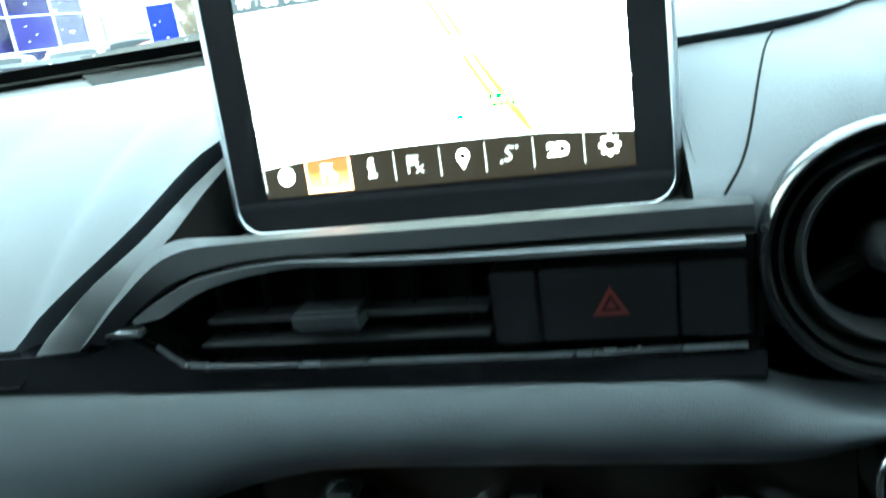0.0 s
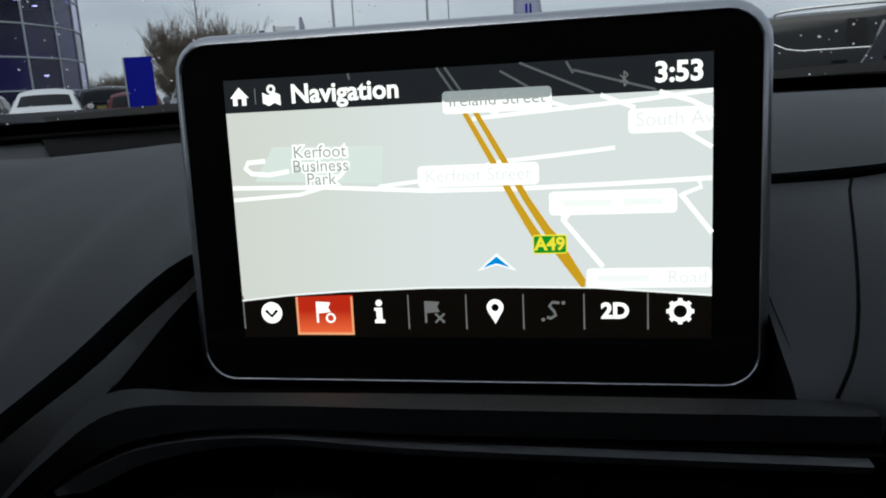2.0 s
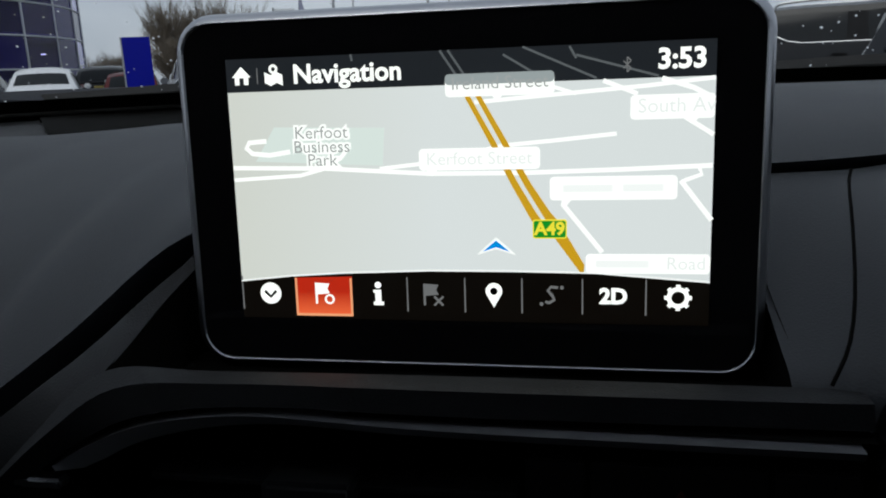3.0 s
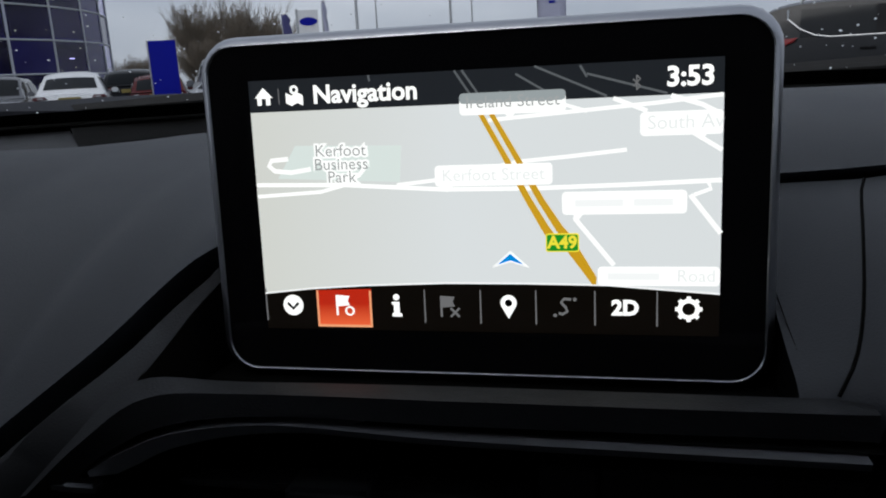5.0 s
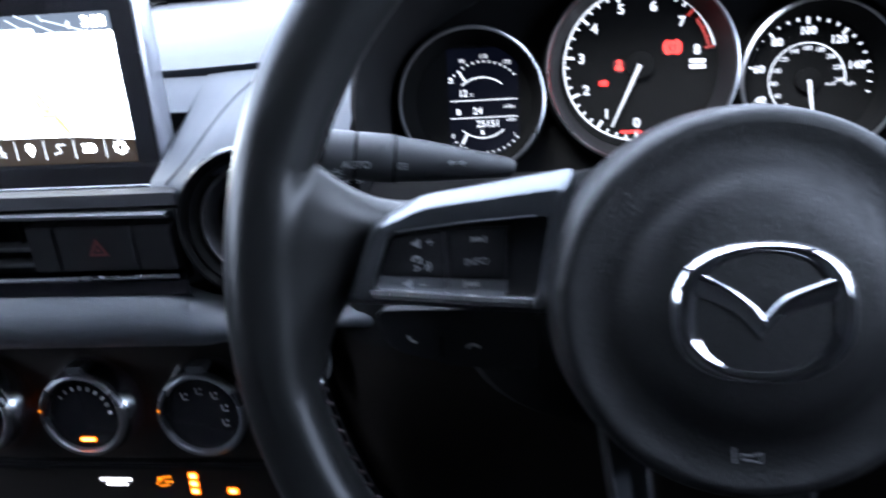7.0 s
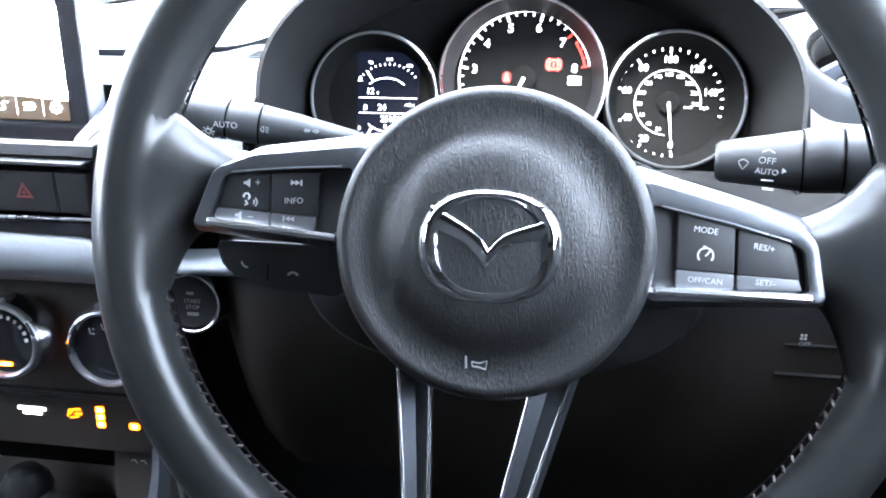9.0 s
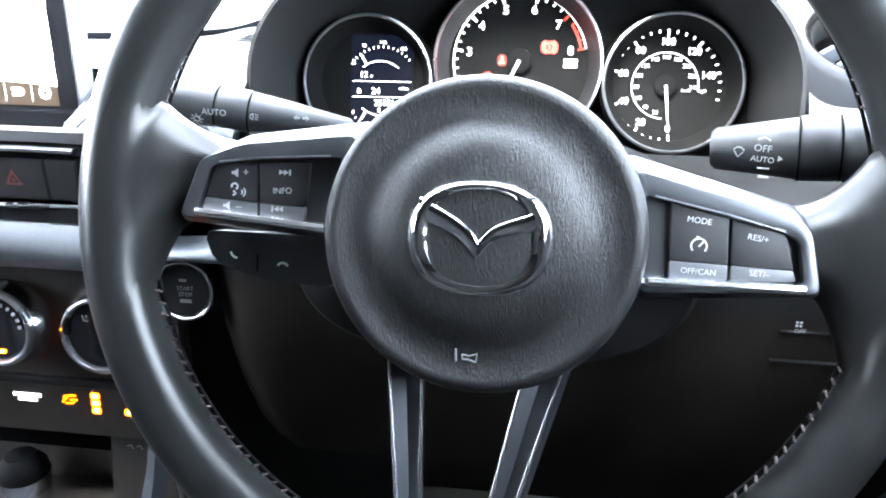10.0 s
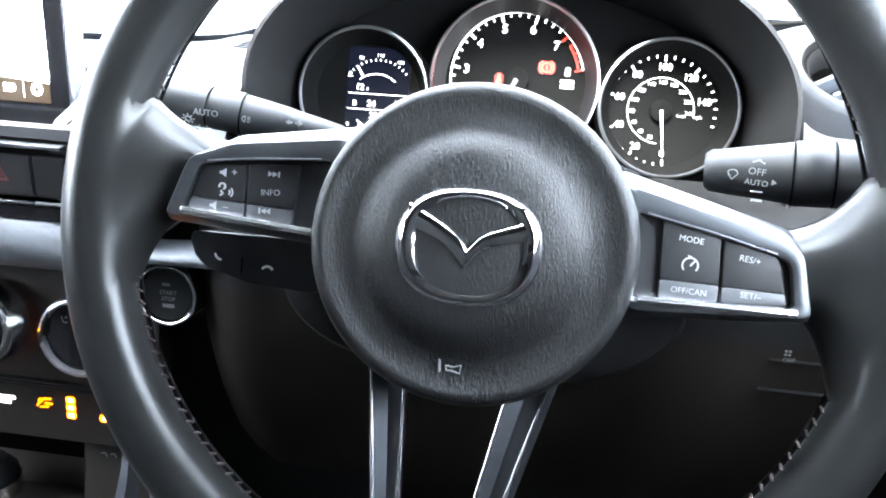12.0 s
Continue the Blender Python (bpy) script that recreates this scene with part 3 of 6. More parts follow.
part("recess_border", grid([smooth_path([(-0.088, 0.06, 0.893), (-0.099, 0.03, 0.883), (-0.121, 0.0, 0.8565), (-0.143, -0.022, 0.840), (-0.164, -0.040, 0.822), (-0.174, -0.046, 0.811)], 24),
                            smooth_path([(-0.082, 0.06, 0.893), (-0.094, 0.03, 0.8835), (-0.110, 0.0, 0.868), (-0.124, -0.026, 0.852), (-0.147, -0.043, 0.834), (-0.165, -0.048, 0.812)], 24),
                            smooth_path([(-0.080, 0.06, 0.892), (-0.093, 0.03, 0.881), (-0.103, 0.0, 0.867), (-0.108, -0.034, 0.852), (-0.131, -0.045, 0.832), (-0.150, -0.048, 0.813)], 24)]), PAD_DARKENED, dash)
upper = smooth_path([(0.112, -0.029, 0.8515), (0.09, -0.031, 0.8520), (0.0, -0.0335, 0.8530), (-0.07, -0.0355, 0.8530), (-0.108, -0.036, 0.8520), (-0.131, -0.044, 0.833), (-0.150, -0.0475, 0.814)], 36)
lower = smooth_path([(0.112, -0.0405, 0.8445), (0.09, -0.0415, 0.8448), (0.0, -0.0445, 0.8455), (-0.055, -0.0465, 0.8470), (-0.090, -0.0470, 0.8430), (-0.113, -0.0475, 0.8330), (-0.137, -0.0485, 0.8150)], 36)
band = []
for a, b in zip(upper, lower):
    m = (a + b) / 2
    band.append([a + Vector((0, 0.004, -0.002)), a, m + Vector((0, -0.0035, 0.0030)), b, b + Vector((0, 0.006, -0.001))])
part("shelf_band", grid(band), PAD_DARKENED, dash, "soft band over the chrome strip, its grey darkened for shade")

# chrome blade over the air slot
blade = []
top_line = smooth_path([(0.108, 0.8420), (0.0, 0.8430), (-0.055, 0.8450), (-0.088, 0.8410), (-0.108, 0.8335), (-0.1225, 0.8255)], 40)
widths = [0.0028 + 0.0042 * max(0.0, min(1.0, (i - 14) / 16)) * (1 if i < 34 else (40 - i) / 6) for i in range(41)]
for (p, w) in zip(top_line, widths):
    blade.append([(p[0], -0.040, p[1]), (p[0], -0.0475, p[1] - 0.0004), (p[0], -0.0465, p[1] - w), (p[0], -0.040, p[1] - w - 0.001)])
part("chrome_blade", grid(blade), STRIP, dash, "tapering satin chrome blade over the air slot")

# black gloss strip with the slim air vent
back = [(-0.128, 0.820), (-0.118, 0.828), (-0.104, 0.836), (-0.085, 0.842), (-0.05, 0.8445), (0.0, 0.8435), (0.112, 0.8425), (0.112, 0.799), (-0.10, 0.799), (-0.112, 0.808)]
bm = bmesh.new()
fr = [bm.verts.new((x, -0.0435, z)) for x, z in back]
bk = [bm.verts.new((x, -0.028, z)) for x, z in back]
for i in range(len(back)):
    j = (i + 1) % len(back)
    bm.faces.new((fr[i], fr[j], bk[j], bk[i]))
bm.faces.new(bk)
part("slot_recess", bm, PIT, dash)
part("gloss_strip", grid([[(x, -0.036, z0), (x, -0.0465, z0 - 0.002), (x, -0.0475, z1), (x, -0.044, z1 - 0.004)]
                          for x, z0, z1 in [(-0.66 + 0.03 * i, 0.812, 0.794) for i in range(18)]
                          + [(-0.142, 0.814, 0.794), (-0.130, 0.820, 0.793), (-0.112, 0.808, 0.793), (-0.100, 0.803, 0.793), (0.0, 0.803, 0.793), (0.114, 0.803, 0.793)]]), GLOSS, dash, "piano black strip")
part("chrome_tip", box(-0.136, -0.0495, 0.8180, -0.119, -0.044, 0.8215, 0.001), SATIN, dash)
part("chrome_line", tube(smooth_path([(-0.114, -0.048, 0.8135), (-0.106, -0.0485, 0.8075), (-0.098, -0.0487, 0.8050), (-0.05, -0.0487, 0.8040), (0.04, -0.0482, 0.8040), (0.108, -0.046, 0.8040)], 40), 0.0011, 6), SATIN, dash, "thin chrome line under the air slot")
for x0, x1 in ((-0.094, -0.052), (-0.027, 0.020)):
    part("vane", box(x0, -0.041, 0.8185, x1, -0.030, 0.8210, 0.0006), STALK, dash)
part("vane", box(-0.098, -0.043, 0.8095, 0.020, -0.032, 0.8112, 0.0005), STALK, dash)
part("slider", box(-0.0545, -0.0490, 0.8160, -0.0265, -0.034, 0.8245, 0.0018), GUN, dash, "grey sliding tab of the air slot")
# upright vanes take the recess's near-black for the shade inside the slot
for i in range(6):
    part("upright_vane", box(-0.092 + 0.0205 * i, -0.034, 0.806, -0.091 + 0.0205 * i, -0.029, 0.840), PIT, dash)
for x0, x1 in ((0.0225, 0.0392), (0.0398, 0.0862), (0.0868, 0.1085)):
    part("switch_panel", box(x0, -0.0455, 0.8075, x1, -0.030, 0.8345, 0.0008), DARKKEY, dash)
hz = face_frame(0, -0.0456, 0, 0)
tri = [(0.0640 + 0.0072 * math.cos(radians(a)), 0.8205 + 0.0072 * math.sin(radians(a))) for a in (90, 210, 330)]
hole = [(0.0640 + 0.0042 * math.cos(radians(a)), 0.8205 + 0.0042 * math.sin(radians(a))) for a in (90, 210, 330)]
o = part("hazard_mark", prism(tri, 0, 0.0003, hole=hole), RED_PRINT, dash, "red hazard triangle")
o.matrix_basis = hz
part("hazard_mark", prism([(0.064 + 0.002 * math.cos(radians(a)), 0.8205 + 0.002 * math.sin(radians(a))) for a in (90, 210, 330)], 0, 0.0003), RED_PRINT, dash).matrix_basis = hz

# soft knee band below
KNEE = [(-0.68, 0.7955, 0.690), (-0.20, 0.7955, 0.712), (-0.155, 0.7955, 0.724), (-0.12, 0.7955, 0.736), (-0.085, 0.7955, 0.748), (-0.05, 0.7955, 0.7545), (0.0, 0.7955, 0.756),
        (0.103, 0.7945, 0.757), (0.112, 0.790, 0.757), (0.130, 0.784, 0.760), (0.156, 0.782, 0.769), (0.19, 0.784, 0.769), (0.24, 0.79, 0.768)]
rows = []
for i in range(93):
    x = -0.68 + 0.01 * i
    z0, z1 = lerp_table(x, KNEE)
    rows.append(smooth_path([(x, -0.036, z0 + 0.001), (x, -0.0455, z0 - 0.002), (x, -0.054, z0 + (z1 - z0) * 0.35), (x, -0.0545, z0 + (z1 - z0) * 0.7), (x, -0.048, z1 + 0.002), (x, -0.034, z1 - 0.003)], 14))
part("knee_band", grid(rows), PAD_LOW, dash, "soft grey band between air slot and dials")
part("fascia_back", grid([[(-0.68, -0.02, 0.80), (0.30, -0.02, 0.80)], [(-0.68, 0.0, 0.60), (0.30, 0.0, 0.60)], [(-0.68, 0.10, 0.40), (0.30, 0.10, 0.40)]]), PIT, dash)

# ---- infotainment screen ----
SCR = pose(0, 0, 0.90, 87)
screen = thing("infotainment_screen", SCR, "tablet-like dashboard screen in black bezel showing a navigation map", "car display")


def mm(points):
    return [(x / 1000, y / 1000) for x, y in points]


rim = rounded(-0.0953, -0.0584, 0.0938, 0.0603, 0.013, 6)
inner = rounded(-0.0910, -0.0555, 0.0899, 0.0564, 0.0100, 6)
rows = []
for p, q in zip(rim, inner):
    p, q = Vector(p), Vector(q)
    rows.append([(*p.lerp(q, k), h) for k, h in ((0.05, -0.016), (0.0, -0.0075), (0.10, -0.0045), (0.32, -0.0020), (0.62, -0.0006), (0.90, 0.0), (1.0, -0.0003), (1.0, -0.003))])
part("frame", grid(rows, close_rows=True), RIMGREY, screen, "grey metallic rim", angle=60)
back = rounded(-0.070, -0.045, 0.070, 0.045, 0.012, 6)
bm = bmesh.new()
a = [bm.verts.new((x, y, -0.015)) for x, y in rim]
b = [bm.verts.new((x, y, -0.032)) for x, y in back]
for i in range(len(a)):
    j = (i + 1) % len(a)
    bm.faces.new((a[i], a[j], b[j], b[i]))
bm.faces.new(b)
part("rear_cover", bm, PAD_DARK, screen)
part("bezel_glass", prism(inner, -0.010, -0.0006), GLOSS, screen, "black glass face")
part("stand", box(-0.05, -0.075, -0.05, 0.05, -0.03, -0.012, 0.004), PAD_DARK, screen)

L0 = -0.0005


def layer(name, outline, level, material, label=""):
    return part(name, prism(mm(outline), L0, L0 + 0.00008 * level), material, screen, label, smooth=False)


def ribbon(points, width, level, material, name="road"):
    w = [v / 1000 for v in width] if isinstance(width, list) else width / 1000 * (0.8 if name == "road" else 1.0)
    return part(name, line_shape(mm(points), w, L0, L0 + 0.00008 * level), material, screen, smooth=False)


layer("display_base", [(-76.2, -41), (76.2, -41), (76.2, 45), (-76.2, 45)], 1, SCR_BACK)
curve = [(-76.2, -28), (-59, -26.2), (-40, -25), (-11, -24), (16, -24), (42, -24.4), (76.2, -27)]
layer("map_ground", curve + [(76.2, 34.5), (-76.2, 34.5)], 2, MAP_BG, "pale grey-green map")
layer("park_area", [(-61, 23), (-24, 22), (-25, 10), (-68, 12)], 3, MAP_PARK)
ribbon([(-76, 10), (-45, 9.4), (-10, 7.2), (19, 7), (50, 7.6), (76, 8.4)], 1.7, 4, MAP_ROAD)
ribbon([(-76, 6), (-53, 7.2), (-45, 9.2)], 1.5, 4, MAP_ROAD)
ribbon([(-26, 9), (-11, 10.5), (14, 15.6), (30, 16.8), (48, 18.4)], 1.5, 5, MAP_ROAD)
ribbon([(5, 29), (30, 30.6), (57, 32.3), (76, 34)], 1.5, 4, MAP_ROAD)
ribbon([(27, 33.6), (36, 30.6)], 1.3, 5, MAP_ROAD)
ribbon([(44, 34.2), (54, 30)], 1.6, 5, MAP_ROAD)
ribbon([(61, 34.3), (70, 31.3), (76, 28)], 1.7, 5, MAP_ROAD)
ribbon([(66, 24), (76, 17.5)], 1.6, 4, MAP_ROAD)
ribbon([(67, 4), (76.1, -8)], 1.8, 5, MAP_ROAD)
ribbon([(72, 8.3), (73, 5.8), (68, 4)], 1.4, 6, MAP_ROAD)
ribbon([(33, 1), (32, -3), (38, -10.5), (44, -18)], 1.8, 4, MAP_ROAD)
ribbon([(-64, 18.6), (-70, 18.2), (-71, 16.4), (-69, 14.6), (-63, 14), (-56, 15)], 1.5, 5, MAP_ROAD, "loop_road")
ribbon([(-45, 9.4), (-39, 12.6), (-36, 16)], 1.6, 5, MAP_ROAD)
for dx in (-1.7, 1.7):
    ribbon([(2.6 + dx, 34.4), (4.4 + dx, 31), (11.9 + dx * 1.05, 17.2), (19.3 + dx * 1.15, 3.2), (24.8 + dx * 1.3, -6), (28 + dx * 1.5, -10.4)], [1.5, 1.5, 1.8, 2.1, 2.5, 2.9], 7, MAP_ORANGE, "main_road")
layer("main_road", [(26.5, -9.5), (31.3, -9.5), (38.6, -22), (38.4, -24.3), (37.2, -24.3)], 7, MAP_ORANGE)
layer("status_bar", [(-76.2, 34.6), (76.2, 34.6), (76.2, 45), (-76.2, 45)], 3, MAP_TOP, "dark status bar")
for pts in ([(-5.5, 45), (1, 35)], [(-3, 45), (3.6, 35)], [(14, 43), (27, 35)], [(20, 45), (42, 35)], [(34, 44.6), (36, 41)], [(36, 42), (60, 35)], [(9, 38), (11, 36)], [(-34, 45), (-33.6, 43)]):
    ribbon(pts, 0.7, 4, MAP_FAR, "far_road")


def map_label(x0, y0, x1, y1, tail, bars, far=False):
    """A rounded name tag on the map with a pointer; its faint writing as plain bars."""
    part("map_label", prism(mm(rounded(x0, y0, x1, y1, 1.2, 3)), L0, L0 + 0.00008 * (11 if far else 9)), MAP_LABEL_FAR if far else MAP_ROAD, screen, smooth=False)
    if tail:
        layer("label_pointer", [(tail - 1.6, y0 + 0.2), (tail, y0 - 1.8), (tail + 1.6, y0 + 0.2)], 9, MAP_ROAD)
    yc = (y0 + y1) / 2
    for a, b in bars:
        layer("label_bar", [(a, yc - 1.1), (b, yc - 1.1), (b, yc + 1.1), (a, yc + 1.1)], 12 if far else 10, MAP_INK if far else MAP_FAINT)


map_label(-4, 30.8, 29.5, 37.6, 12, ())
map_label(-4, 34.4, 29.5, 37.7, 0, (), True)
map_label(52, 22.4, 76.1, 29.6, 70, ())
map_label(-13, 8.2, 25, 15, -9, ())
map_label(28, -1.6, 66, 5.6, 33, [(32, 47), (50, 62)])
map_label(39, -24.6, 76.1, -18.6, 0, [(42, 58)])
lettering("street_name", "Ireland Street", 0.0128, 0.0346, 0.00046, 0.0054, MAP_INK, screen)
lettering("street_name", "South Av", 0.0652, 0.0262, 0.00036, 0.0060, MAP_NAME, screen)
lettering("street_name", "Kerfoot Street", 0.0060, 0.0116, 0.00036, 0.0056, MAP_NAME, screen)
lettering("street_name", "Road", 0.0690, -0.0215, 0.00036, 0.0056, MAP_NAME, screen)
part("road_sign", prism(mm(rounded(22.6, -13.6, 33.2, -7.6, 0.7, 2)), L0, L0 + 0.0009), MAP_YELLOW, screen, smooth=False)
part("road_sign", prism(mm(rounded(23.0, -13.2, 32.8, -8.0, 0.5, 2)), L0, L0 + 0.00096), MAP_GREEN, screen, smooth=False)
lettering("road_number", "A49", 0.0279, -0.0106, 0.00047, 0.0056, MAP_YELLOW, screen, bold=0.0002)
for i, (w, yy) in enumerate((("Kerfoot", 20.8), ("Business", 16.3), ("Park", 12.0))):
    lettering("place_name_halo", w, -0.045, yy / 1000, 0.00020, 0.0056, MAP_ROAD, screen, bold=0.0006)
    lettering("place_name", w, -0.045, yy / 1000, 0.00026, 0.0056, MAP_INK, screen)
layer("position_arrow", [(5, -18.8), (11, -13.4), (17, -18.8), (11, -16.9)], 8, MAP_ROAD)
layer("position_arrow", [(6.6, -17.9), (11, -14.2), (15.4, -17.9), (11, -16.4)], 9, MAP_BLUE)

# status bar marks
lettering("title", "Navigation", -0.0535, 0.0393, -0.00012, 0.0083, MAP_ROAD, screen, align="LEFT", bold=0.00022)
lettering("clock", "3:53", 0.0666, 0.0396, -0.00012, 0.0082, MAP_ROAD, screen, bold=0.00026)
layer("home_mark", [(-74.2, 39.2), (-71, 42.6), (-67.8, 39.2), (-68.7, 39.2), (-68.7, 36.8), (-70.2, 36.8), (-70.2, 39), (-71.8, 39), (-71.8, 36.8), (-73.3, 36.8), (-73.3, 39.2)], 5, MAP_ROAD)
layer("bar_line", [(-65.7, 37), (-65.4, 37), (-65.4, 42), (-65.7, 42)], 5, MAP_GREY)
layer("map_mark", [(-63, 40.6), (-61, 39.6), (-59, 40.6), (-57, 39.6), (-57, 36.2), (-59, 37.2), (-61, 36.2), (-63, 37.2)], 5, MAP_ROAD)
part("map_mark", arc(-0.060, 0.0415, 0.0011, 0, 359, 0.0008, L0, L0 + 0.0004, 16), MAP_ROAD, screen, smooth=False)
rune = [(49.8, 37.5), (52.0, 39.7), (50.9, 40.8), (50.9, 36.4), (52.0, 37.5), (49.8, 39.7)]
for a, b in zip(rune, rune[1:]):
    ribbon([a, b], 0.40, 5, MAP_GREY, "signal_mark")

# tool bar
layer("tool_bar", [(-76.2, -40.6), (76.2, -40.6)] + [(x, y - 0.8) for x, y in curve[::-1]], 3, SCR_BACK)
ribbon([(x, y - 0.2) for x, y in curve], 0.5, 5, MAP_FAINT, "bar_edge")
for x in (-76, -18.5, 0.6, 19, 38, 57.4):
    layer("tool_divider", [(x - 0.25, -38), (x + 0.25, -38), (x + 0.2, -26.5), (x - 0.2, -26.5)], 4, MAP_GREY)
layer("red_tile", [(-57, -40), (-37.4, -40), (-37.2, -26.4), (-57.2, -27)], 4, MAP_RED, "lit red key")
layer("tile_edge", [(-57, -40), (-37.4, -40), (-37.4, -39.2), (-57, -39.2)], 5, MAP_RED_HI)
for x in (-57.1, -38):
    layer("tile_edge", [(x, -40), (x + 0.7, -40), (x + 0.7, -27), (x, -27)], 5, MAP_RED_HI)


def disc(cx, cy, r, level, material, name):
    return layer(name, [(1000 * a, 1000 * b) for a, b in disc_points(cx / 1000, cy / 1000, r / 1000, 20)], level, material)


disc(-66, -32.4, 3.7, 5, MAP_ROAD, "arrow_mark")
ribbon([(-68, -31.6), (-66, -33.6), (-64, -31.6)], 1.0, 6, GLOSS, "arrow_mark")
for x, m in ((-47.5, MAP_ROAD), (-10.5, MAP_GREY)):
    layer("flag_mark", [(x - 2.6, -35.8), (x - 1.9, -35.8), (x - 1.9, -32.6), (x + 2.4, -32.2), (x + 1.6, -30.6), (x + 2.4, -28.9), (x - 2.6, -28.6)], 6, m)
part("flag_mark", arc(-0.0452, -0.0342, 0.0014, 0, 359, 0.0006, L0, L0 + 0.0006, 16), MAP_ROAD, screen, smooth=False)
ribbon([(-9.6, -35.8), (-6.6, -32.8)], 0.7, 6, MAP_GREY, "flag_mark")
ribbon([(-9.6, -32.8), (-6.6, -35.8)], 0.7, 6, MAP_GREY, "flag_mark")
disc(-28.4, -29.2, 1.1, 5, MAP_ROAD, "info_mark")
layer("info_mark", [(-30, -36), (-26.6, -36), (-26.6, -34.8), (-27.4, -34.8), (-27.4, -30.8), (-30, -30.8), (-30, -31.8), (-29.4, -31.8), (-29.4, -34.8), (-30, -34.8)], 5, MAP_ROAD)
layer("pin_mark", [(10, -36.2), (7.6, -32)] + [(1000 * a, 1000 * b) for a, b in disc_points(0.010, -0.0308, 0.0027, 12, 190, -10)] + [(12.4, -32)], 5, MAP_ROAD)
disc(10, -30.8, 1.2, 6, GLOSS, "pin_mark")
ribbon([(30.4, -29.4), (28.2, -29.2), (27.2, -30.4), (28.6, -32), (29.2, -33.4), (27.6, -34.4), (26.4, -34)], 0.9, 5, MAP_GREY, "route_mark")
disc(31.6, -29.4, 0.6, 5, MAP_GREY, "route_mark")
disc(25.2, -34.8, 0.6, 5, MAP_GREY, "route_mark")
lettering("two_d", "2D", 0.0475, -0.0322, -0.0001, 0.0068, MAP_ROAD, screen, bold=0.0003)
part("gear_mark", arc(0.067, -0.0322, 0.0027, 0, 359.9, 0.0014, L0, L0 + 0.0004, 24), MAP_ROAD, screen, smooth=False)
for k in range(8):
    a = radians(45 * k)
    ribbon([(67 + 3.1 * math.cos(a), -32.2 + 3.1 * math.sin(a)), (67 + 4.1 * math.cos(a), -32.2 + 4.1 * math.sin(a))], 1.3, 5, MAP_ROAD, "gear_mark")

# ---- round air vents ----
def round_vent(x, y, z, tilt, fins=False):
    v = thing("round_air_vent", face_frame(x, y, z, tilt), "round black eyeball air vent with gloss ring in the dashboard", "air vent", "round air vents")
    part("outer_ring", lathe([(0.0420, -0.03), (0.0437, 0.002), (0.0432, 0.008), (0.0418, 0.0100)], 64), PAD if fins else GLOSS, v, "grey ring" if fins else "dark ring")
    part("collar", lathe([(0.0418, 0.0099), (0.0405, 0.0098), (0.0388, 0.004), (0.0370, 0.0065), (0.0350, 0.004), (0.0335, -0.004), (0.0325, -0.010)], 64), PIT, v)
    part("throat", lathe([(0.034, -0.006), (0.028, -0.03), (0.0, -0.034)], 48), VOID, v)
    if fins:
        for k in range(3):
            fin = box(-0.030, -0.0155 + 0.014 * k, -0.012, 0.030, -0.0125 + 0.014 * k, 0.003, 0.0006)
            fin.transform(Matrix.Rotation(radians(38), 4, "Z"))
            part("fin", fin, PAD, v, "pale grey fin")
        return v
    part("inner_ring", lathe([(0.0330, -0.008), (0.0315, 0.003), (0.0295, 0.005), (0.0275, 0.002), (0.0265, -0.012)], 64), BLACK, v)
    part("knob", lathe([(0.0, 0.006), (0.006, 0.005), (0.0085, 0.001), (0.0095, -0.012)], 32), BLACK, v)
    for k in range(3):
        a = radians(90 + 120 * k)
        part("spoke", line_shape([(0.007 * math.cos(a), 0.007 * math.sin(a)), (0.029 * math.cos(a), 0.029 * math.sin(a))], 0.0035, -0.014, -0.004), PIT, v)
    return v


round_vent(0.1555, -0.036, 0.8315, 8)
round_vent(0.604, 0.047, 0.902, 62, True)

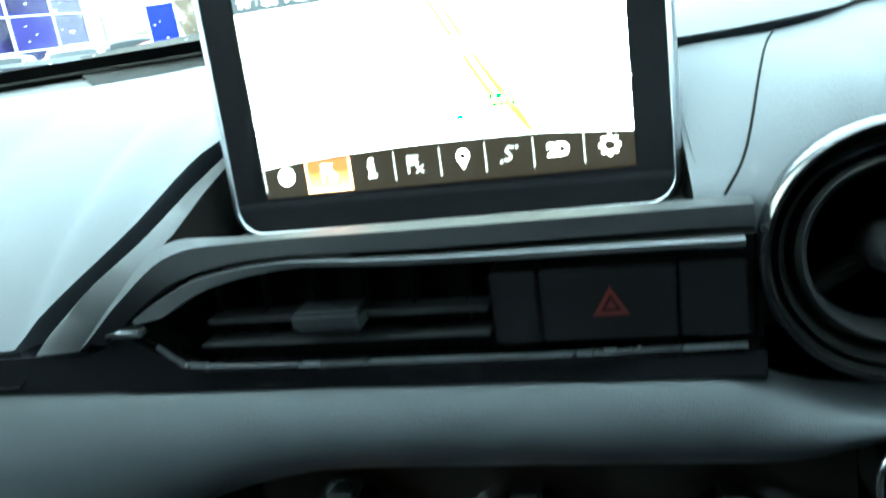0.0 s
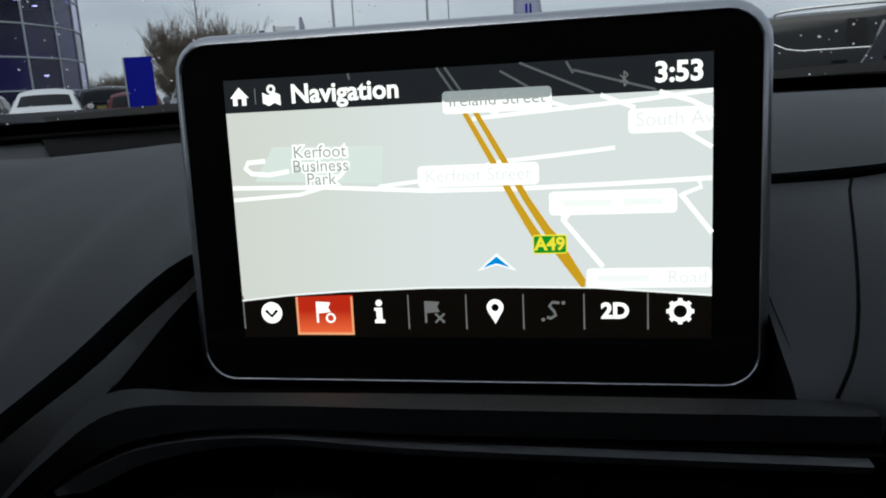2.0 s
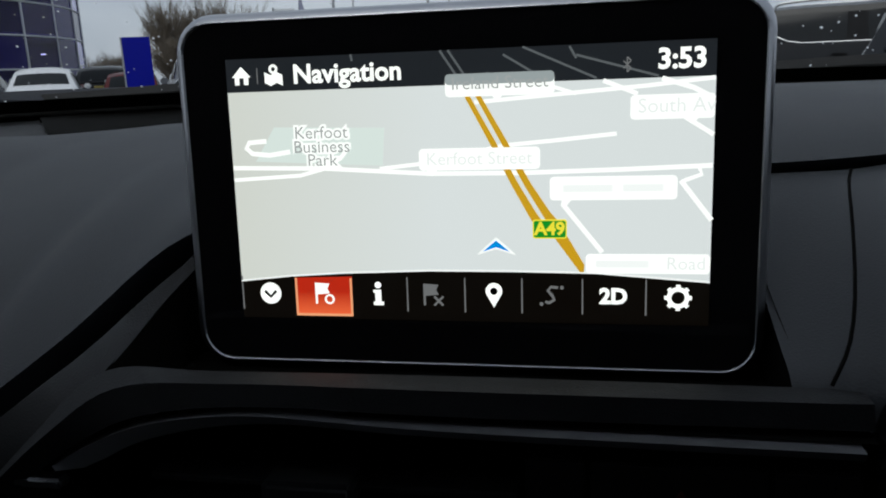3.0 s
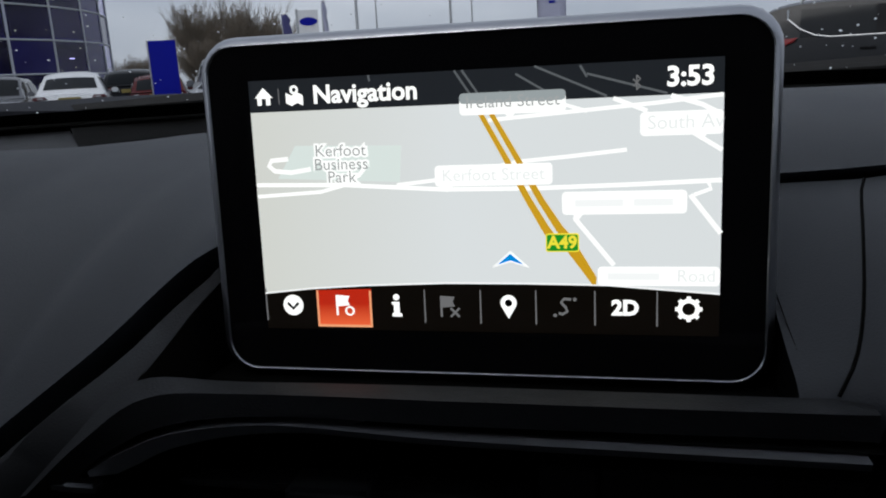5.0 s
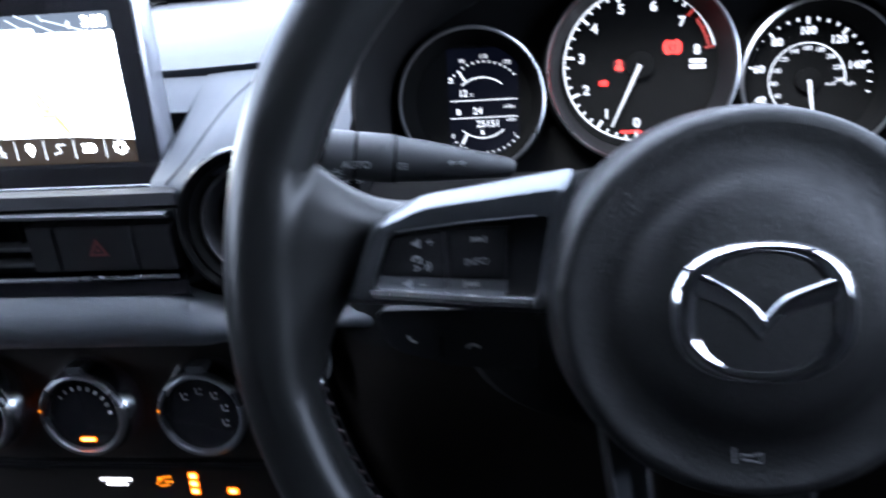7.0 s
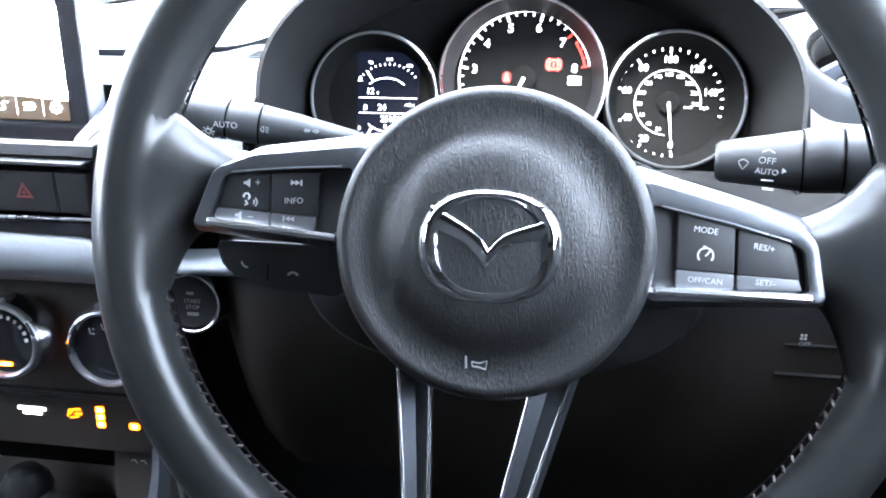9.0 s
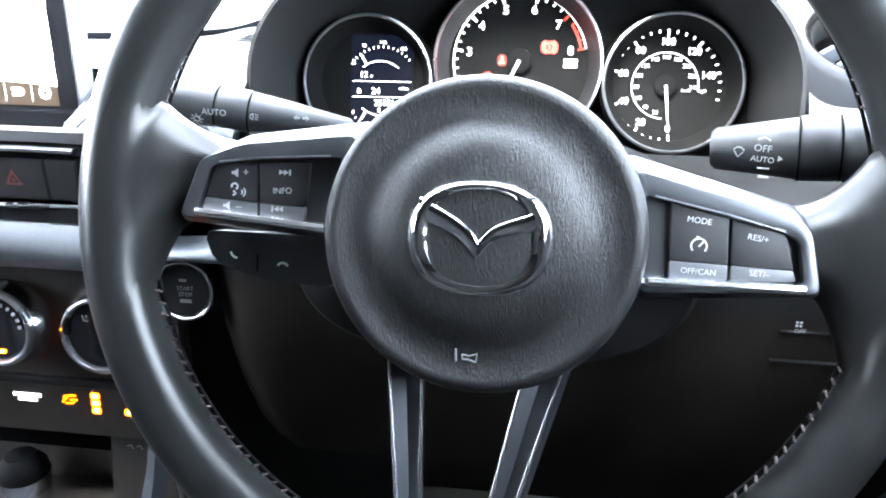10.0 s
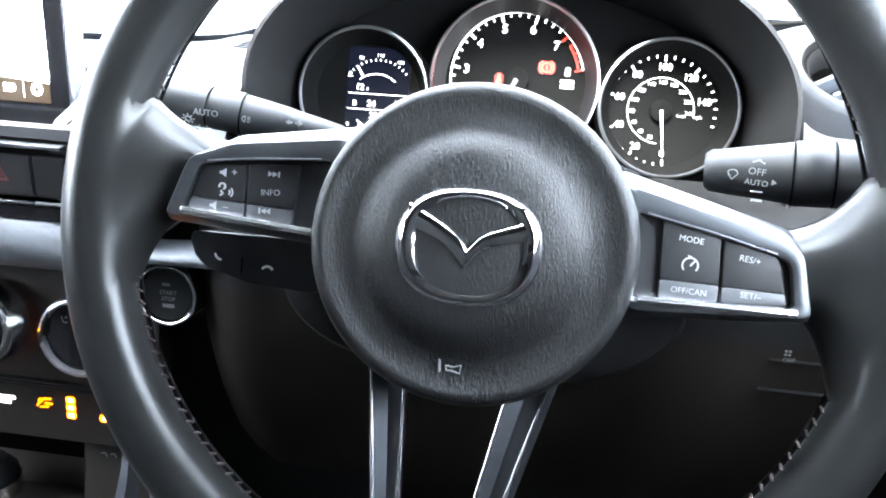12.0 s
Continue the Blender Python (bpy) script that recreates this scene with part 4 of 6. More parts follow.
# ---- heater dials ----
def heater_dial(x, z, lamp, marks):
    d = thing("heater_dial", face_frame(x, -0.030, z, 8), "round black heater dial with satin chrome ring", "control dial", "heater dials")
    part("barrel", lathe([(0.0325, 0.0), (0.0318, 0.004), (0.0292, 0.0135), (0.0285, 0.015)], 56), BRIGHT, d)
    part("ring", lathe([(0.0287, 0.0145), (0.0285, 0.0165), (0.0274, 0.0184), (0.0260, 0.0190), (0.0248, 0.0185), (0.0242, 0.0165), (0.0240, 0.013)], 56), SATIN, d, "satin chrome ring")
    part("face", lathe([(0.0242, 0.0145), (0.020, 0.0150), (0.0, 0.0152)], 48), GLOSS, d)
    part("top_tab", box(-0.006, 0.0275, 0.004, 0.006, 0.0325, 0.018, 0.0012), SATIN, d)
    if lamp:
        part("indicator", prism(rounded(-0.0055, -0.0190, 0.0055, -0.0160, 0.0012, 3), 0.0150, 0.0156), AMBER, d, "lit amber indicator", smooth=False)
    if lamp:
        part("indicator_core", prism(rounded(-0.0042, -0.0182, 0.0042, -0.0168, 0.0006, 3), 0.0154, 0.0159), AMBER_CORE, d, smooth=False)
    if marks == "scale":
        for k in range(9):
            a = radians(140 - 17 * k)
            part("tick", line_shape([(0.0165 * math.cos(a), 0.0165 * math.sin(a)), (0.0190 * math.cos(a), 0.0190 * math.sin(a))], 0.0010 + 0.0002 * k, 0.0148, 0.0153), PRINT_GREY, d, smooth=False)
    if marks == "flow":
        for k in range(5):
            a = radians(130 - 38 * k)
            cx, cy = 0.0155 * math.cos(a), 0.0155 * math.sin(a)
            part("tick", merge(line_shape([(cx - 0.002, cy + 0.002), (cx - 0.001, cy - 0.002), (cx + 0.002, cy - 0.002)], 0.0007, 0.0148, 0.0153),
                               prism(disc_points(cx + 0.0012, cy + 0.0015, 0.0007, 8), 0.0148, 0.0153)), PRINT_GREY, d, smooth=False)
    # glowing dot on the ring imitates a reflection of the amber lamps
    part("amber_glint", prism(disc_points(-0.0262, 0.004, 0.0006, 8), 0.0190, 0.0200), AMBER_DIM, d, "small glowing dot standing in for an amber glint", smooth=False)
    return d


heater_dial(-0.052, 0.7065, True, "")
heater_dial(0.025, 0.7065, True, "scale")
heater_dial(0.103, 0.7065, False, "flow")
heater = thing("heater_controls", face_frame(0.025, -0.026, 0.70, 8), "black heater control panel under the dashboard", "control panel")
part("panel_face", prism(rounded(-0.125, -0.038, 0.125, 0.056, 0.01), -0.02, -0.002, 0.002), CONSOLE, heater)
part("lower_lip", box(-0.125, -0.044, -0.02, 0.125, -0.0385, 0.004, 0.0015), KEY, heater)
row = thing("lamp_panel", face_frame(0.06, -0.0195, 0.6355, 5), "black strip of lit warning lamps and switches", "control panel")
part("panel_face", prism(rounded(-0.15, -0.031, 0.085, 0.022, 0.004), -0.01, 0.0, 0.001), CONSOLE, row)
for k in range(9):
    part("white_bar", prism([(-0.0560 + 0.0026 * k, -0.0012), (-0.0540 + 0.0026 * k, -0.0012), (-0.0540 + 0.0026 * k, 0.0012), (-0.0560 + 0.0026 * k, 0.0012)], 0, 0.0004), WHITE_LAMP, row, smooth=False)
for k in range(6):
    part("white_bar", prism([(-0.0520 + 0.0026 * k, -0.0050), (-0.0500 + 0.0026 * k, -0.0050), (-0.0500 + 0.0026 * k, -0.0026), (-0.0520 + 0.0026 * k, -0.0026)], 0, 0.0004), WHITE_LAMP, row, smooth=False)
part("airbag_lamp", merge(prism(disc_points(-0.0125, 0.0005, 0.0018, 10), 0, 0.0004), line_shape([(-0.0155, -0.004), (-0.010, 0.002), (-0.004, 0.0025)], 0.0012, 0, 0.0004),
                          line_shape([(-0.009, -0.0015), (-0.003, -0.0015)], 0.0012, 0, 0.0004), line_shape([(-0.013, -0.005), (-0.006, -0.004)], 0.0010, 0, 0.0004)), AMBER_DIM, row, "lit amber airbag lamp", smooth=False)
for k in range(3):
    lamp = part("seat_heat_lamp", prism(rounded(0.0085, -0.0116 + 0.0062 * k, 0.0155, -0.0063 + 0.0062 * k, 0.0014, 3), 0, 0.0005), AMBER, row, "lit amber bar", smooth=False)
    part("lamp_core", prism(rounded(0.0098, -0.0105 + 0.0062 * k, 0.0142, -0.0074 + 0.0062 * k, 0.0010, 3), 0.0003, 0.0007), AMBER_CORE, lamp, smooth=False)
lamp = part("seat_heat_lamp", prism(rounded(0.0350, -0.0112, 0.0432, -0.0058, 0.0016, 3), 0, 0.0005), AMBER, row, "lit amber bar", smooth=False)
part("lamp_core", prism(rounded(0.0368, -0.0100, 0.0414, -0.0070, 0.0010, 3), 0.0003, 0.0007), AMBER_CORE, lamp, smooth=False)
bin_ = thing("console_bin", face_frame(0.06, 0.010, 0.575, 12), "black open storage bin under the lamp strip", "storage bin")
part("bin_back", prism(rounded(-0.16, -0.12, 0.075, 0.040, 0.006), -0.03, -0.018), CONSOLE, bin_)
part("bin_face", prism(rounded(0.010, -0.09, 0.075, 0.028, 0.006), -0.018, 0.020, 0.003), CONSOLE, bin_)
for cx, cy in ((0.0270, 0.0165), (0.0350, 0.0165), (0.0270, 0.0065), (0.0350, 0.0065)):
    part("corner_mark", line_shape([(cx - 0.003, cy), (cx, cy + 0.001), (cx + 0.002, cy - 0.002)], 0.0009, 0.020, 0.0204), PRINT_GREY, bin_, smooth=False)
part("tray", box(-0.16, -0.052, -0.10, 0.01, -0.046, 0.03, 0.002), CONSOLE, bin_)
cl = thing("cream_cloth", pose(-0.128, 0.045, 0.524), "cream cloth bundle lying in the open bin", "cloth")
fold = lathe([(0.0, 0.072), (0.25, 0.071), (0.55, 0.064), (0.80, 0.050), (0.95, 0.036), (1.0, 0.028), (0.92, 0.014), (0.7, 0.005), (0.4, 0.001), (0.0, 0.0)], 40, (0, 0), (0.078, 0.045))
for v in fold.verts:
    v.co.z += 0.004 * noise.noise(v.co * 45) if v.co.z > 0.003 else 0.0
part("fold", fold, CREAM, cl)
brace = thing("console_brace", pose(0, 0, 0), "slim grey plastic brace at the console side", "console trim")
part("strip", grid([smooth_path([(0.119, -0.032, 0.622), (0.116, -0.038, 0.590), (0.106, -0.048, 0.545), (0.096, -0.056, 0.50)], 10),
                    smooth_path([(0.126, -0.036, 0.622), (0.124, -0.042, 0.590), (0.117, -0.052, 0.545), (0.108, -0.060, 0.50)], 10),
                    smooth_path([(0.131, -0.030, 0.620), (0.131, -0.036, 0.590), (0.127, -0.046, 0.545), (0.120, -0.054, 0.50)], 10)]), PAD, brace)
part("strip_edge", tube(smooth_path([(0.134, -0.034, 0.612), (0.141, -0.040, 0.585), (0.148, -0.048, 0.55), (0.155, -0.056, 0.515)], 10), 0.0016, 6), SATIN, brace, "thin bright edge")
lever = thing("gear_lever", pose(-0.012, -0.010, 0.452), "black gear lever with satin metal trim", "gear lever")
part("shaft", tube([(0, 0.01, 0.0), (0, 0, 0.075)], 0.006, 10), BLACK, lever)
part("knob", lathe([(0.0, 0.118), (0.012, 0.116), (0.019, 0.106), (0.020, 0.094), (0.014, 0.078), (0.009, 0.066)], 28), DARKKEY, lever)
part("knob_ring", lathe([(0.0150, 0.080), (0.0195, 0.084), (0.0210, 0.092), (0.0205, 0.098)], 28), CHROME, lever, "satin metal ring")
part("boot", lathe([(0.012, 0.066), (0.020, 0.05), (0.016, 0.04), (0.030, 0.025), (0.026, 0.016), (0.045, 0.0)], 24), CLOTH, lever)

# ---- steering wheel ----
WHEEL = face_frame(0.378, -0.184, 0.862, 19.5)
wheel = thing("steering_wheel", WHEEL, "black leather steering wheel with grey stitching and metal spoke trims", "steering wheel")


RIM_X = 0.004


def rim_size(a):
    """The rim's middle radius, half width and half depth at the angle a."""
    thumb = math.exp(-((math.degrees(a) % 360 - 38) / 16) ** 2) + math.exp(-((math.degrees(a) % 360 - 142) / 16) ** 2)
    return 0.1668 - 0.0008 * thumb, 0.0144 + 0.0018 * thumb, 0.0155


def rim_height(x, y):
    """The height of the rim's upper side at a place of the wheel's plane, falling off steeply inside it."""
    rc, rr, rz = rim_size(math.atan2(y, x - RIM_X))
    d = (math.hypot(x - RIM_X, y) - rc) / rr
    return -0.002 + rz * math.sqrt(1 - d * d) if d > -1 else -0.002 + 0.08 * (d + 1)


def rim_section(a):
    """Points round the rim's section at the angle a (radians): thicker at the thumb rests."""
    rc, rr, rz = rim_size(a)
    out = []
    for k in range(20):
        b = 2 * math.pi * k / 20
        r = rc + rr * math.cos(b)
        out.append((RIM_X + r * math.cos(a), r * math.sin(a), -0.002 + rz * math.sin(b)))
    return out


part("rim", grid([rim_section(2 * math.pi * i / 120) for i in range(120)], closed=True, close_rows=True), HIDE, wheel, "smooth black leather rim")
# stitched seam along the rim's inner side
ring = [(RIM_X + 0.1528 * math.cos(2 * math.pi * i / 160), 0.1528 * math.sin(2 * math.pi * i / 160), -0.0105) for i in range(161)]
part("rim_seam", tube(ring, 0.0009, 6, False), PIT, wheel)
stitches = []
for i in range(170):
    a = 2 * math.pi * i / 170
    deg = math.degrees(a)
    if min(abs(deg - 5), abs(deg - 355), abs(deg - 178)) < 12 or 252 < deg < 275:
        continue
    c, s = math.cos(a), math.sin(a)
    c2, s2 = math.cos(a + 0.011), math.sin(a + 0.011)
    stitches.append(tube([(RIM_X + 0.1526 * c, 0.1525 * s, -0.0040), (RIM_X + 0.1518 * c2, 0.1518 * s2, -0.0062), (RIM_X + 0.1524 * c2, 0.1524 * s2, -0.0084)], 0.0007, 5))
ob = part("stitching", merge(*stitches), THREAD, wheel, "grey cross stitching inside the rim")
tagged(ob, kind="stuff")

# hub pad
HC = (0.0008, -0.0070)
part("hub_pad", lathe([(0.0, 0.0185), (0.018, 0.0187), (0.028, 0.0183), (0.0340, 0.0175), (0.0385, 0.0160), (0.0420, 0.0139), (0.0447, 0.0122), (0.0475, 0.0115), (0.0520, 0.0115), (0.0560, 0.0121), (0.0590, 0.0131), (0.0613, 0.0135), (0.0634, 0.0122), (0.0652, 0.0082), (0.0666, 0.0000), (0.0674, -0.010), (0.0674, -0.030), (0.0650, -0.046)], 96, HC, (1.0, 0.985)), HUB, wheel, "grained black airbag cover", angle=80)
horn = line_shape([(-0.0075, -0.0530), (-0.0072, -0.0580)], 0.0008, 0.0095, 0.0121)
horn = merge(horn, line_shape([(-0.0050, -0.0552), (-0.0020, -0.0556), (0.0012, -0.0546), (0.0008, -0.0580), (-0.0020, -0.0572), (-0.0046, -0.0570), (-0.0050, -0.0552)], 0.0006, 0.0095, 0.0121))
part("horn_mark", horn, PRINT_DIM, wheel, smooth=False)

# emblem: plain chrome oval with two swept bars, both with a ridge
EC = (0.0002, -0.0078)
rows = []
for i in range(96):
    a = 2 * math.pi * i / 96
    ca, sa = math.cos(a), math.sin(a)
    sq = (abs(ca) ** 2.4 + abs(sa) ** 2.4) ** (-1 / 2.4)
    ex, ey = sq * ca, sq * sa
    w = 0.0042 + 0.0034 * abs(ca) ** 2
    low = 1 - 0.45 * max(0.0, -sa)
    rows.append([(EC[0] + (0.0285 - d * w) * ex, EC[1] + (0.0229 - d * w) * ey, 0.0183 + (h - 0.0183) * low) for d, h in ((0.0, 0.0165), (0.0, 0.0180), (0.20, 0.0196), (0.40, 0.0209), (0.50, 0.0211), (0.64, 0.0209), (1.0, 0.0193), (1.0, 0.0165))])
emblem = part("emblem", grid(rows, close_rows=True), CHROME, wheel, "plain chrome oval emblem", angle=50)
for over, under in (([(-0.0235, 0.0078), (-0.0177, 0.0048), (-0.0084, -0.0004), (-0.0020, -0.0058), (0.0, -0.0090)], [(-0.0245, -0.0020), (-0.0203, -0.0026), (-0.0131, -0.0054), (-0.0073, -0.0092), (-0.0009, -0.0167)]),
                    ([(0.0240, 0.0056), (0.0191, 0.0029), (0.0134, 0.0008), (0.0053, -0.0028), (0.0, -0.0084)], [(0.0240, -0.0030), (0.0217, -0.0040), (0.0139, -0.0059), (0.0057, -0.0086), (-0.0009, -0.0167)])):
    rows = []
    for p, q in zip(smooth_path([(*v, 0) for v in over], 20), smooth_path([(*v, 0) for v in under], 20)):
        rows.append([(p.x, p.y, 0.0170), (p.x, p.y, 0.0188), *[(*p.lerp(q, t).to_2d(), h) for t, h in ((0.05, 0.0195), (0.11, 0.0201), (0.20, 0.0203), (0.70, 0.0202))], (q.x, q.y, 0.0191), (q.x, q.y, 0.0170)])
    part("emblem_wing", grid(rows), CHROME, emblem, angle=50)

# side spokes: leather saddle, metal frame, switch block
def side_spoke(trim_top, trim_bot, a_top, a_bot, outer, hole):
    t0, t1 = Vector(trim_top), Vector(trim_bot)
    rows = []
    for i in range(29):
        s = i / 28
        row = []
        for j in range(33):
            q = j / 32
            p = t0.lerp(t1, q)
            a = radians(a_top + (a_bot - a_top) * q)
            r = Vector((RIM_X + 0.1668 * math.cos(a), 0.1668 * math.sin(a)))
            u = p.x + (r.x - p.x) * s
            v = p.y + (r.y - p.y) * s ** 2.4
            w = -0.0035 + 0.0172 * s * s * (3 - 2 * s) - 0.014 * abs(2 * q - 1) ** 3.2
            h = rim_height(u, v) + 0.0002 - 0.0012 * abs(2 * q - 1) ** 8
            k = max(0.0, min(1.0, 0.5 + (w - h) / 0.012))
            row.append((u, v, h + (w - h) * k + 0.006 * k * (1 - k)))
        rows.append(row + [(u, v, w - 0.005) for u, v, w in reversed(row)])
    sp = part("spoke", grid(rows, closed=True), HIDE, wheel, "black leather-covered spoke", angle=60)
    o, h = soften(outer, 0.004, 4), soften(hole, 0.003, 4)
    rows = []
    for p, q in zip(o, h):
        p, q = Vector(p), Vector(q)
        m = p.lerp(q, 0.80)
        rows.append([(*p, -0.014), (*p, -0.0085), (*p.lerp(q, 0.05), -0.0070), (*p.lerp(q, 0.38), 0.0046), (*p.lerp(q, 0.46), 0.0058), (*m, 0.0064), (*q, 0.0056), (*q, -0.004)])
    part("spoke_trim", grid(rows, close_rows=True), GUN, sp, "satin dark metal frame round the switches")
    part("switch_bed", prism(soften(hole, 0.003, 4), -0.006, 0.0010), BLACK, sp)
    return sp


left = side_spoke((-0.1080, 0.0285), (-0.1320, -0.0085), 160.0, 204.0, [(-0.1240, 0.0205), (-0.1045, 0.0305), (-0.0490, 0.0388), (-0.0590, -0.0135), (-0.1345, -0.0080)], [(-0.1155, 0.0165), (-0.1010, 0.0195), (-0.0590, 0.0222), (-0.0640, -0.0060), (-0.1215, -0.0025)])
right = side_spoke((0.1235, 0.0110), (0.1350, -0.0255), 19.0, -29.0, [(0.0570, 0.0295), (0.1262, 0.0104), (0.1312, 0.0035), (0.1375, -0.0258), (0.0640, -0.0305)], [(0.0640, 0.0125), (0.1195, -0.0005), (0.1240, -0.0035), (0.1265, -0.0200), (0.0640, -0.0215)])
# bright edge lines of the frames
part("chrome_edge", tube(smooth_path([(-0.1215, -0.0034, 0.0058), (-0.1170, -0.0038, 0.0062), (-0.0900, -0.0060, 0.0060), (-0.0655, -0.0078, 0.0058)], 24), 0.0020, 8), BRIGHT, left, "thin chrome edge")
part("chrome_edge", tube(smooth_path([(0.0670, -0.0222, 0.0060), (0.0950, -0.0222, 0.0062), (0.1150, -0.0221, 0.0062), (0.1268, -0.0220, 0.0056)], 24), 0.0020, 8), BRIGHT, right, "thin chrome edge")

# thin tubes added for the highlight along the frames' inner bevel
part("frame_glint", tube([(-0.1120, 0.0180, 0.0060), (-0.0900, 0.0204, 0.0062), (-0.0640, 0.0222, 0.0060)], 0.0004, 6), SATIN, left)
part("frame_glint", tube([(0.0680, 0.0118, 0.0060), (0.0950, 0.0062, 0.0062), (0.1180, 0.0004, 0.0060)], 0.0004, 6), SATIN, right)


def switch(spoke, corners, split):
    """A rocker switch: dark upper part and a lighter lower lip."""
    a, b, c, d = (Vector(p) for p in corners)          # top left, top right, bottom right, bottom left
    e, f = d.lerp(a, split), c.lerp(b, split)
    k = part("switch", prism(soften([a, b, f, e], 0.0012, 2), 0.0, 0.0042, 0.0006, 2), KEY, spoke)
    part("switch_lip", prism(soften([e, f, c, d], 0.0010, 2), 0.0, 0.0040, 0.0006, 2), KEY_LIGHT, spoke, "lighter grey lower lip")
    return k


switch(left, [(-0.1140, 0.0168), (-0.0958, 0.0178), (-0.0952, -0.0040), (-0.1200, -0.0018)], 0.24)
switch(left, [(-0.0948, 0.0180), (-0.0730, 0.0192), (-0.0750, -0.0056), (-0.0944, -0.0042)], 0.24)
switch(right, [(0.0745, 0.0098), (0.0970, 0.0052), (0.0978, -0.0200), (0.0752, -0.0206)], 0.24)
switch(right, [(0.0982, 0.0048), (0.1188, -0.0008), (0.1238, -0.0192), (0.0990, -0.0200)], 0.24)
Z = 0.00435
lettering("label_info", "INFO", -0.0846, 0.0068, Z, 0.0036, PRINT_SOFT, left, 3)
lettering("mode_label", "MODE", 0.0858, 0.0030, Z, 0.0034, PRINT_SOFT, right, -6)
lettering("off_label", "OFF/CAN", 0.0866, -0.0172, 0.0042, 0.0033, PRINT_SOFT, right, -2)
lettering("res_label", "RES/+", 0.1085, -0.0028, Z, 0.0034, PRINT_SOFT, right, -8)
lettering("set_label", "SET/\u2013", 0.1100, -0.0168, 0.0042, 0.0034, PRINT_SOFT, right, -3)
lettering("volume_label", "+", -0.1008, 0.0138, Z, 0.0046, PRINT_SOFT, left)
lettering("volume_label", "\u2013", -0.1035, -0.0006, 0.0042, 0.0050, PRINT_SOFT, left)


def mark(spoke, *shapes):
    part("mark", merge(*shapes), PRINT_SOFT, spoke, smooth=False)


def speaker(x, y, z):
    return prism([(x - 0.0018, y - 0.0006), (x - 0.0008, y - 0.0006), (x + 0.0010, y - 0.0018), (x + 0.0010, y + 0.0018), (x - 0.0008, y + 0.0006), (x - 0.0018, y + 0.0006)], z - 0.0002, z)


mark(left, speaker(-0.1052, 0.0136, Z + 0.0002))
mark(left, speaker(-0.1085, -0.0004, 0.0044))
mark(left, prism([(-0.0862, 0.0135), (-0.0842, 0.0146), (-0.0862, 0.0157)], Z - 0.0002, Z + 0.0002), prism([(-0.0842, 0.0135), (-0.0822, 0.0146), (-0.0842, 0.0157)], Z - 0.0002, Z + 0.0002), line_shape([(-0.0816, 0.0134), (-0.0816, 0.0158)], 0.0006, Z - 0.0002, Z + 0.0002))
mark(left, prism([(-0.0862, -0.0020), (-0.0882, -0.0009), (-0.0862, 0.0002)], 0.004, 0.0044), prism([(-0.0842, -0.0020), (-0.0862, -0.0009), (-0.0842, 0.0002)], 0.004, 0.0044), line_shape([(-0.0888, -0.0022), (-0.0888, 0.0004)], 0.0006, 0.004, 0.0044))
mark(left, arc(-0.1055, 0.0078, 0.0013, -60, 200, 0.0007, Z - 0.0002, Z + 0.0002, 14), line_shape([(-0.1060, 0.0060), (-0.1050, 0.0048), (-0.1062, 0.0040)], 0.0007, Z - 0.0002, Z + 0.0002), arc(-0.1030, 0.0055, 0.0010, -60, 60, 0.0005, Z - 0.0002, Z + 0.0002, 6), arc(-0.1030, 0.0055, 0.0022, -50, 50, 0.0005, Z - 0.0002, Z + 0.0002, 6))
mark(right, arc(0.0862, -0.0070, 0.0030, -40, 220, 0.0006, Z - 0.0002, Z + 0.0002, 20), line_shape([(0.0862, -0.0072), (0.0880, -0.0050)], 0.0006, Z - 0.0002, Z + 0.0002), prism([(0.0850, -0.0030), (0.0856, -0.0046), (0.0866, -0.0034)], Z - 0.0002, Z + 0.0002))

# phone switches under the left spoke
pod = part("phone_pod", prism(soften([(-0.1245, -0.0120), (-0.0640, -0.0120), (-0.0640, -0.0345), (-0.0950, -0.0325), (-0.1190, -0.0260)], 0.004), -0.026, -0.0095, 0.002, 2), PAD_DARK, wheel, "small black phone switches")
part("split", box(-0.0995, -0.0290, -0.0100, -0.0988, -0.0215, -0.0092), PIT, pod)
part("phone_mark", arc(-0.1085, -0.0205, 0.0030, 190, 270, 0.0008, -0.0098, -0.0092, 8), PRINT, pod, smooth=False)
part("phone_mark", arc(-0.0876, -0.0272, 0.0026, 30, 150, 0.0010, -0.0098, -0.0092, 8), PRINT, pod, smooth=False)

# lower spokes: two narrow blades
def blade_spoke(out_top, out_bot, in_top, in_bot, flank):
    rows = []
    for i in range(9):
        t = i / 8
        o1, i1 = Vector(out_top).lerp(Vector(out_bot), t), Vector(in_top).lerp(Vector(in_bot), t)
        m = o1.lerp(i1, 0.5)
        d = -0.017 + 0.016 * t
        rows.append([(o1.x + flank, o1.y, -0.014 + d), (o1.x + flank * 0.8, o1.y, -0.006 + d), (o1.x, o1.y, -0.001 + d), (m.x, m.y, -0.0035 + d), (i1.x, i1.y, -0.001 + d), (i1.x, i1.y, -0.012 + d)])
    sp = part("lower_spoke", grid(rows), BLADE, wheel, "narrow dark metal lower spoke")
    for p, q in ((out_top, out_bot), (in_top, in_bot)):
        part("chrome_edge", tube([(*p, -0.0176), (*Vector(p).lerp(Vector(q), 0.5), -0.0096), (*q, -0.0016)], [0.0006, 0.0010, 0.0012], 10), BRIGHT, sp, "thin chrome edge")
    return sp


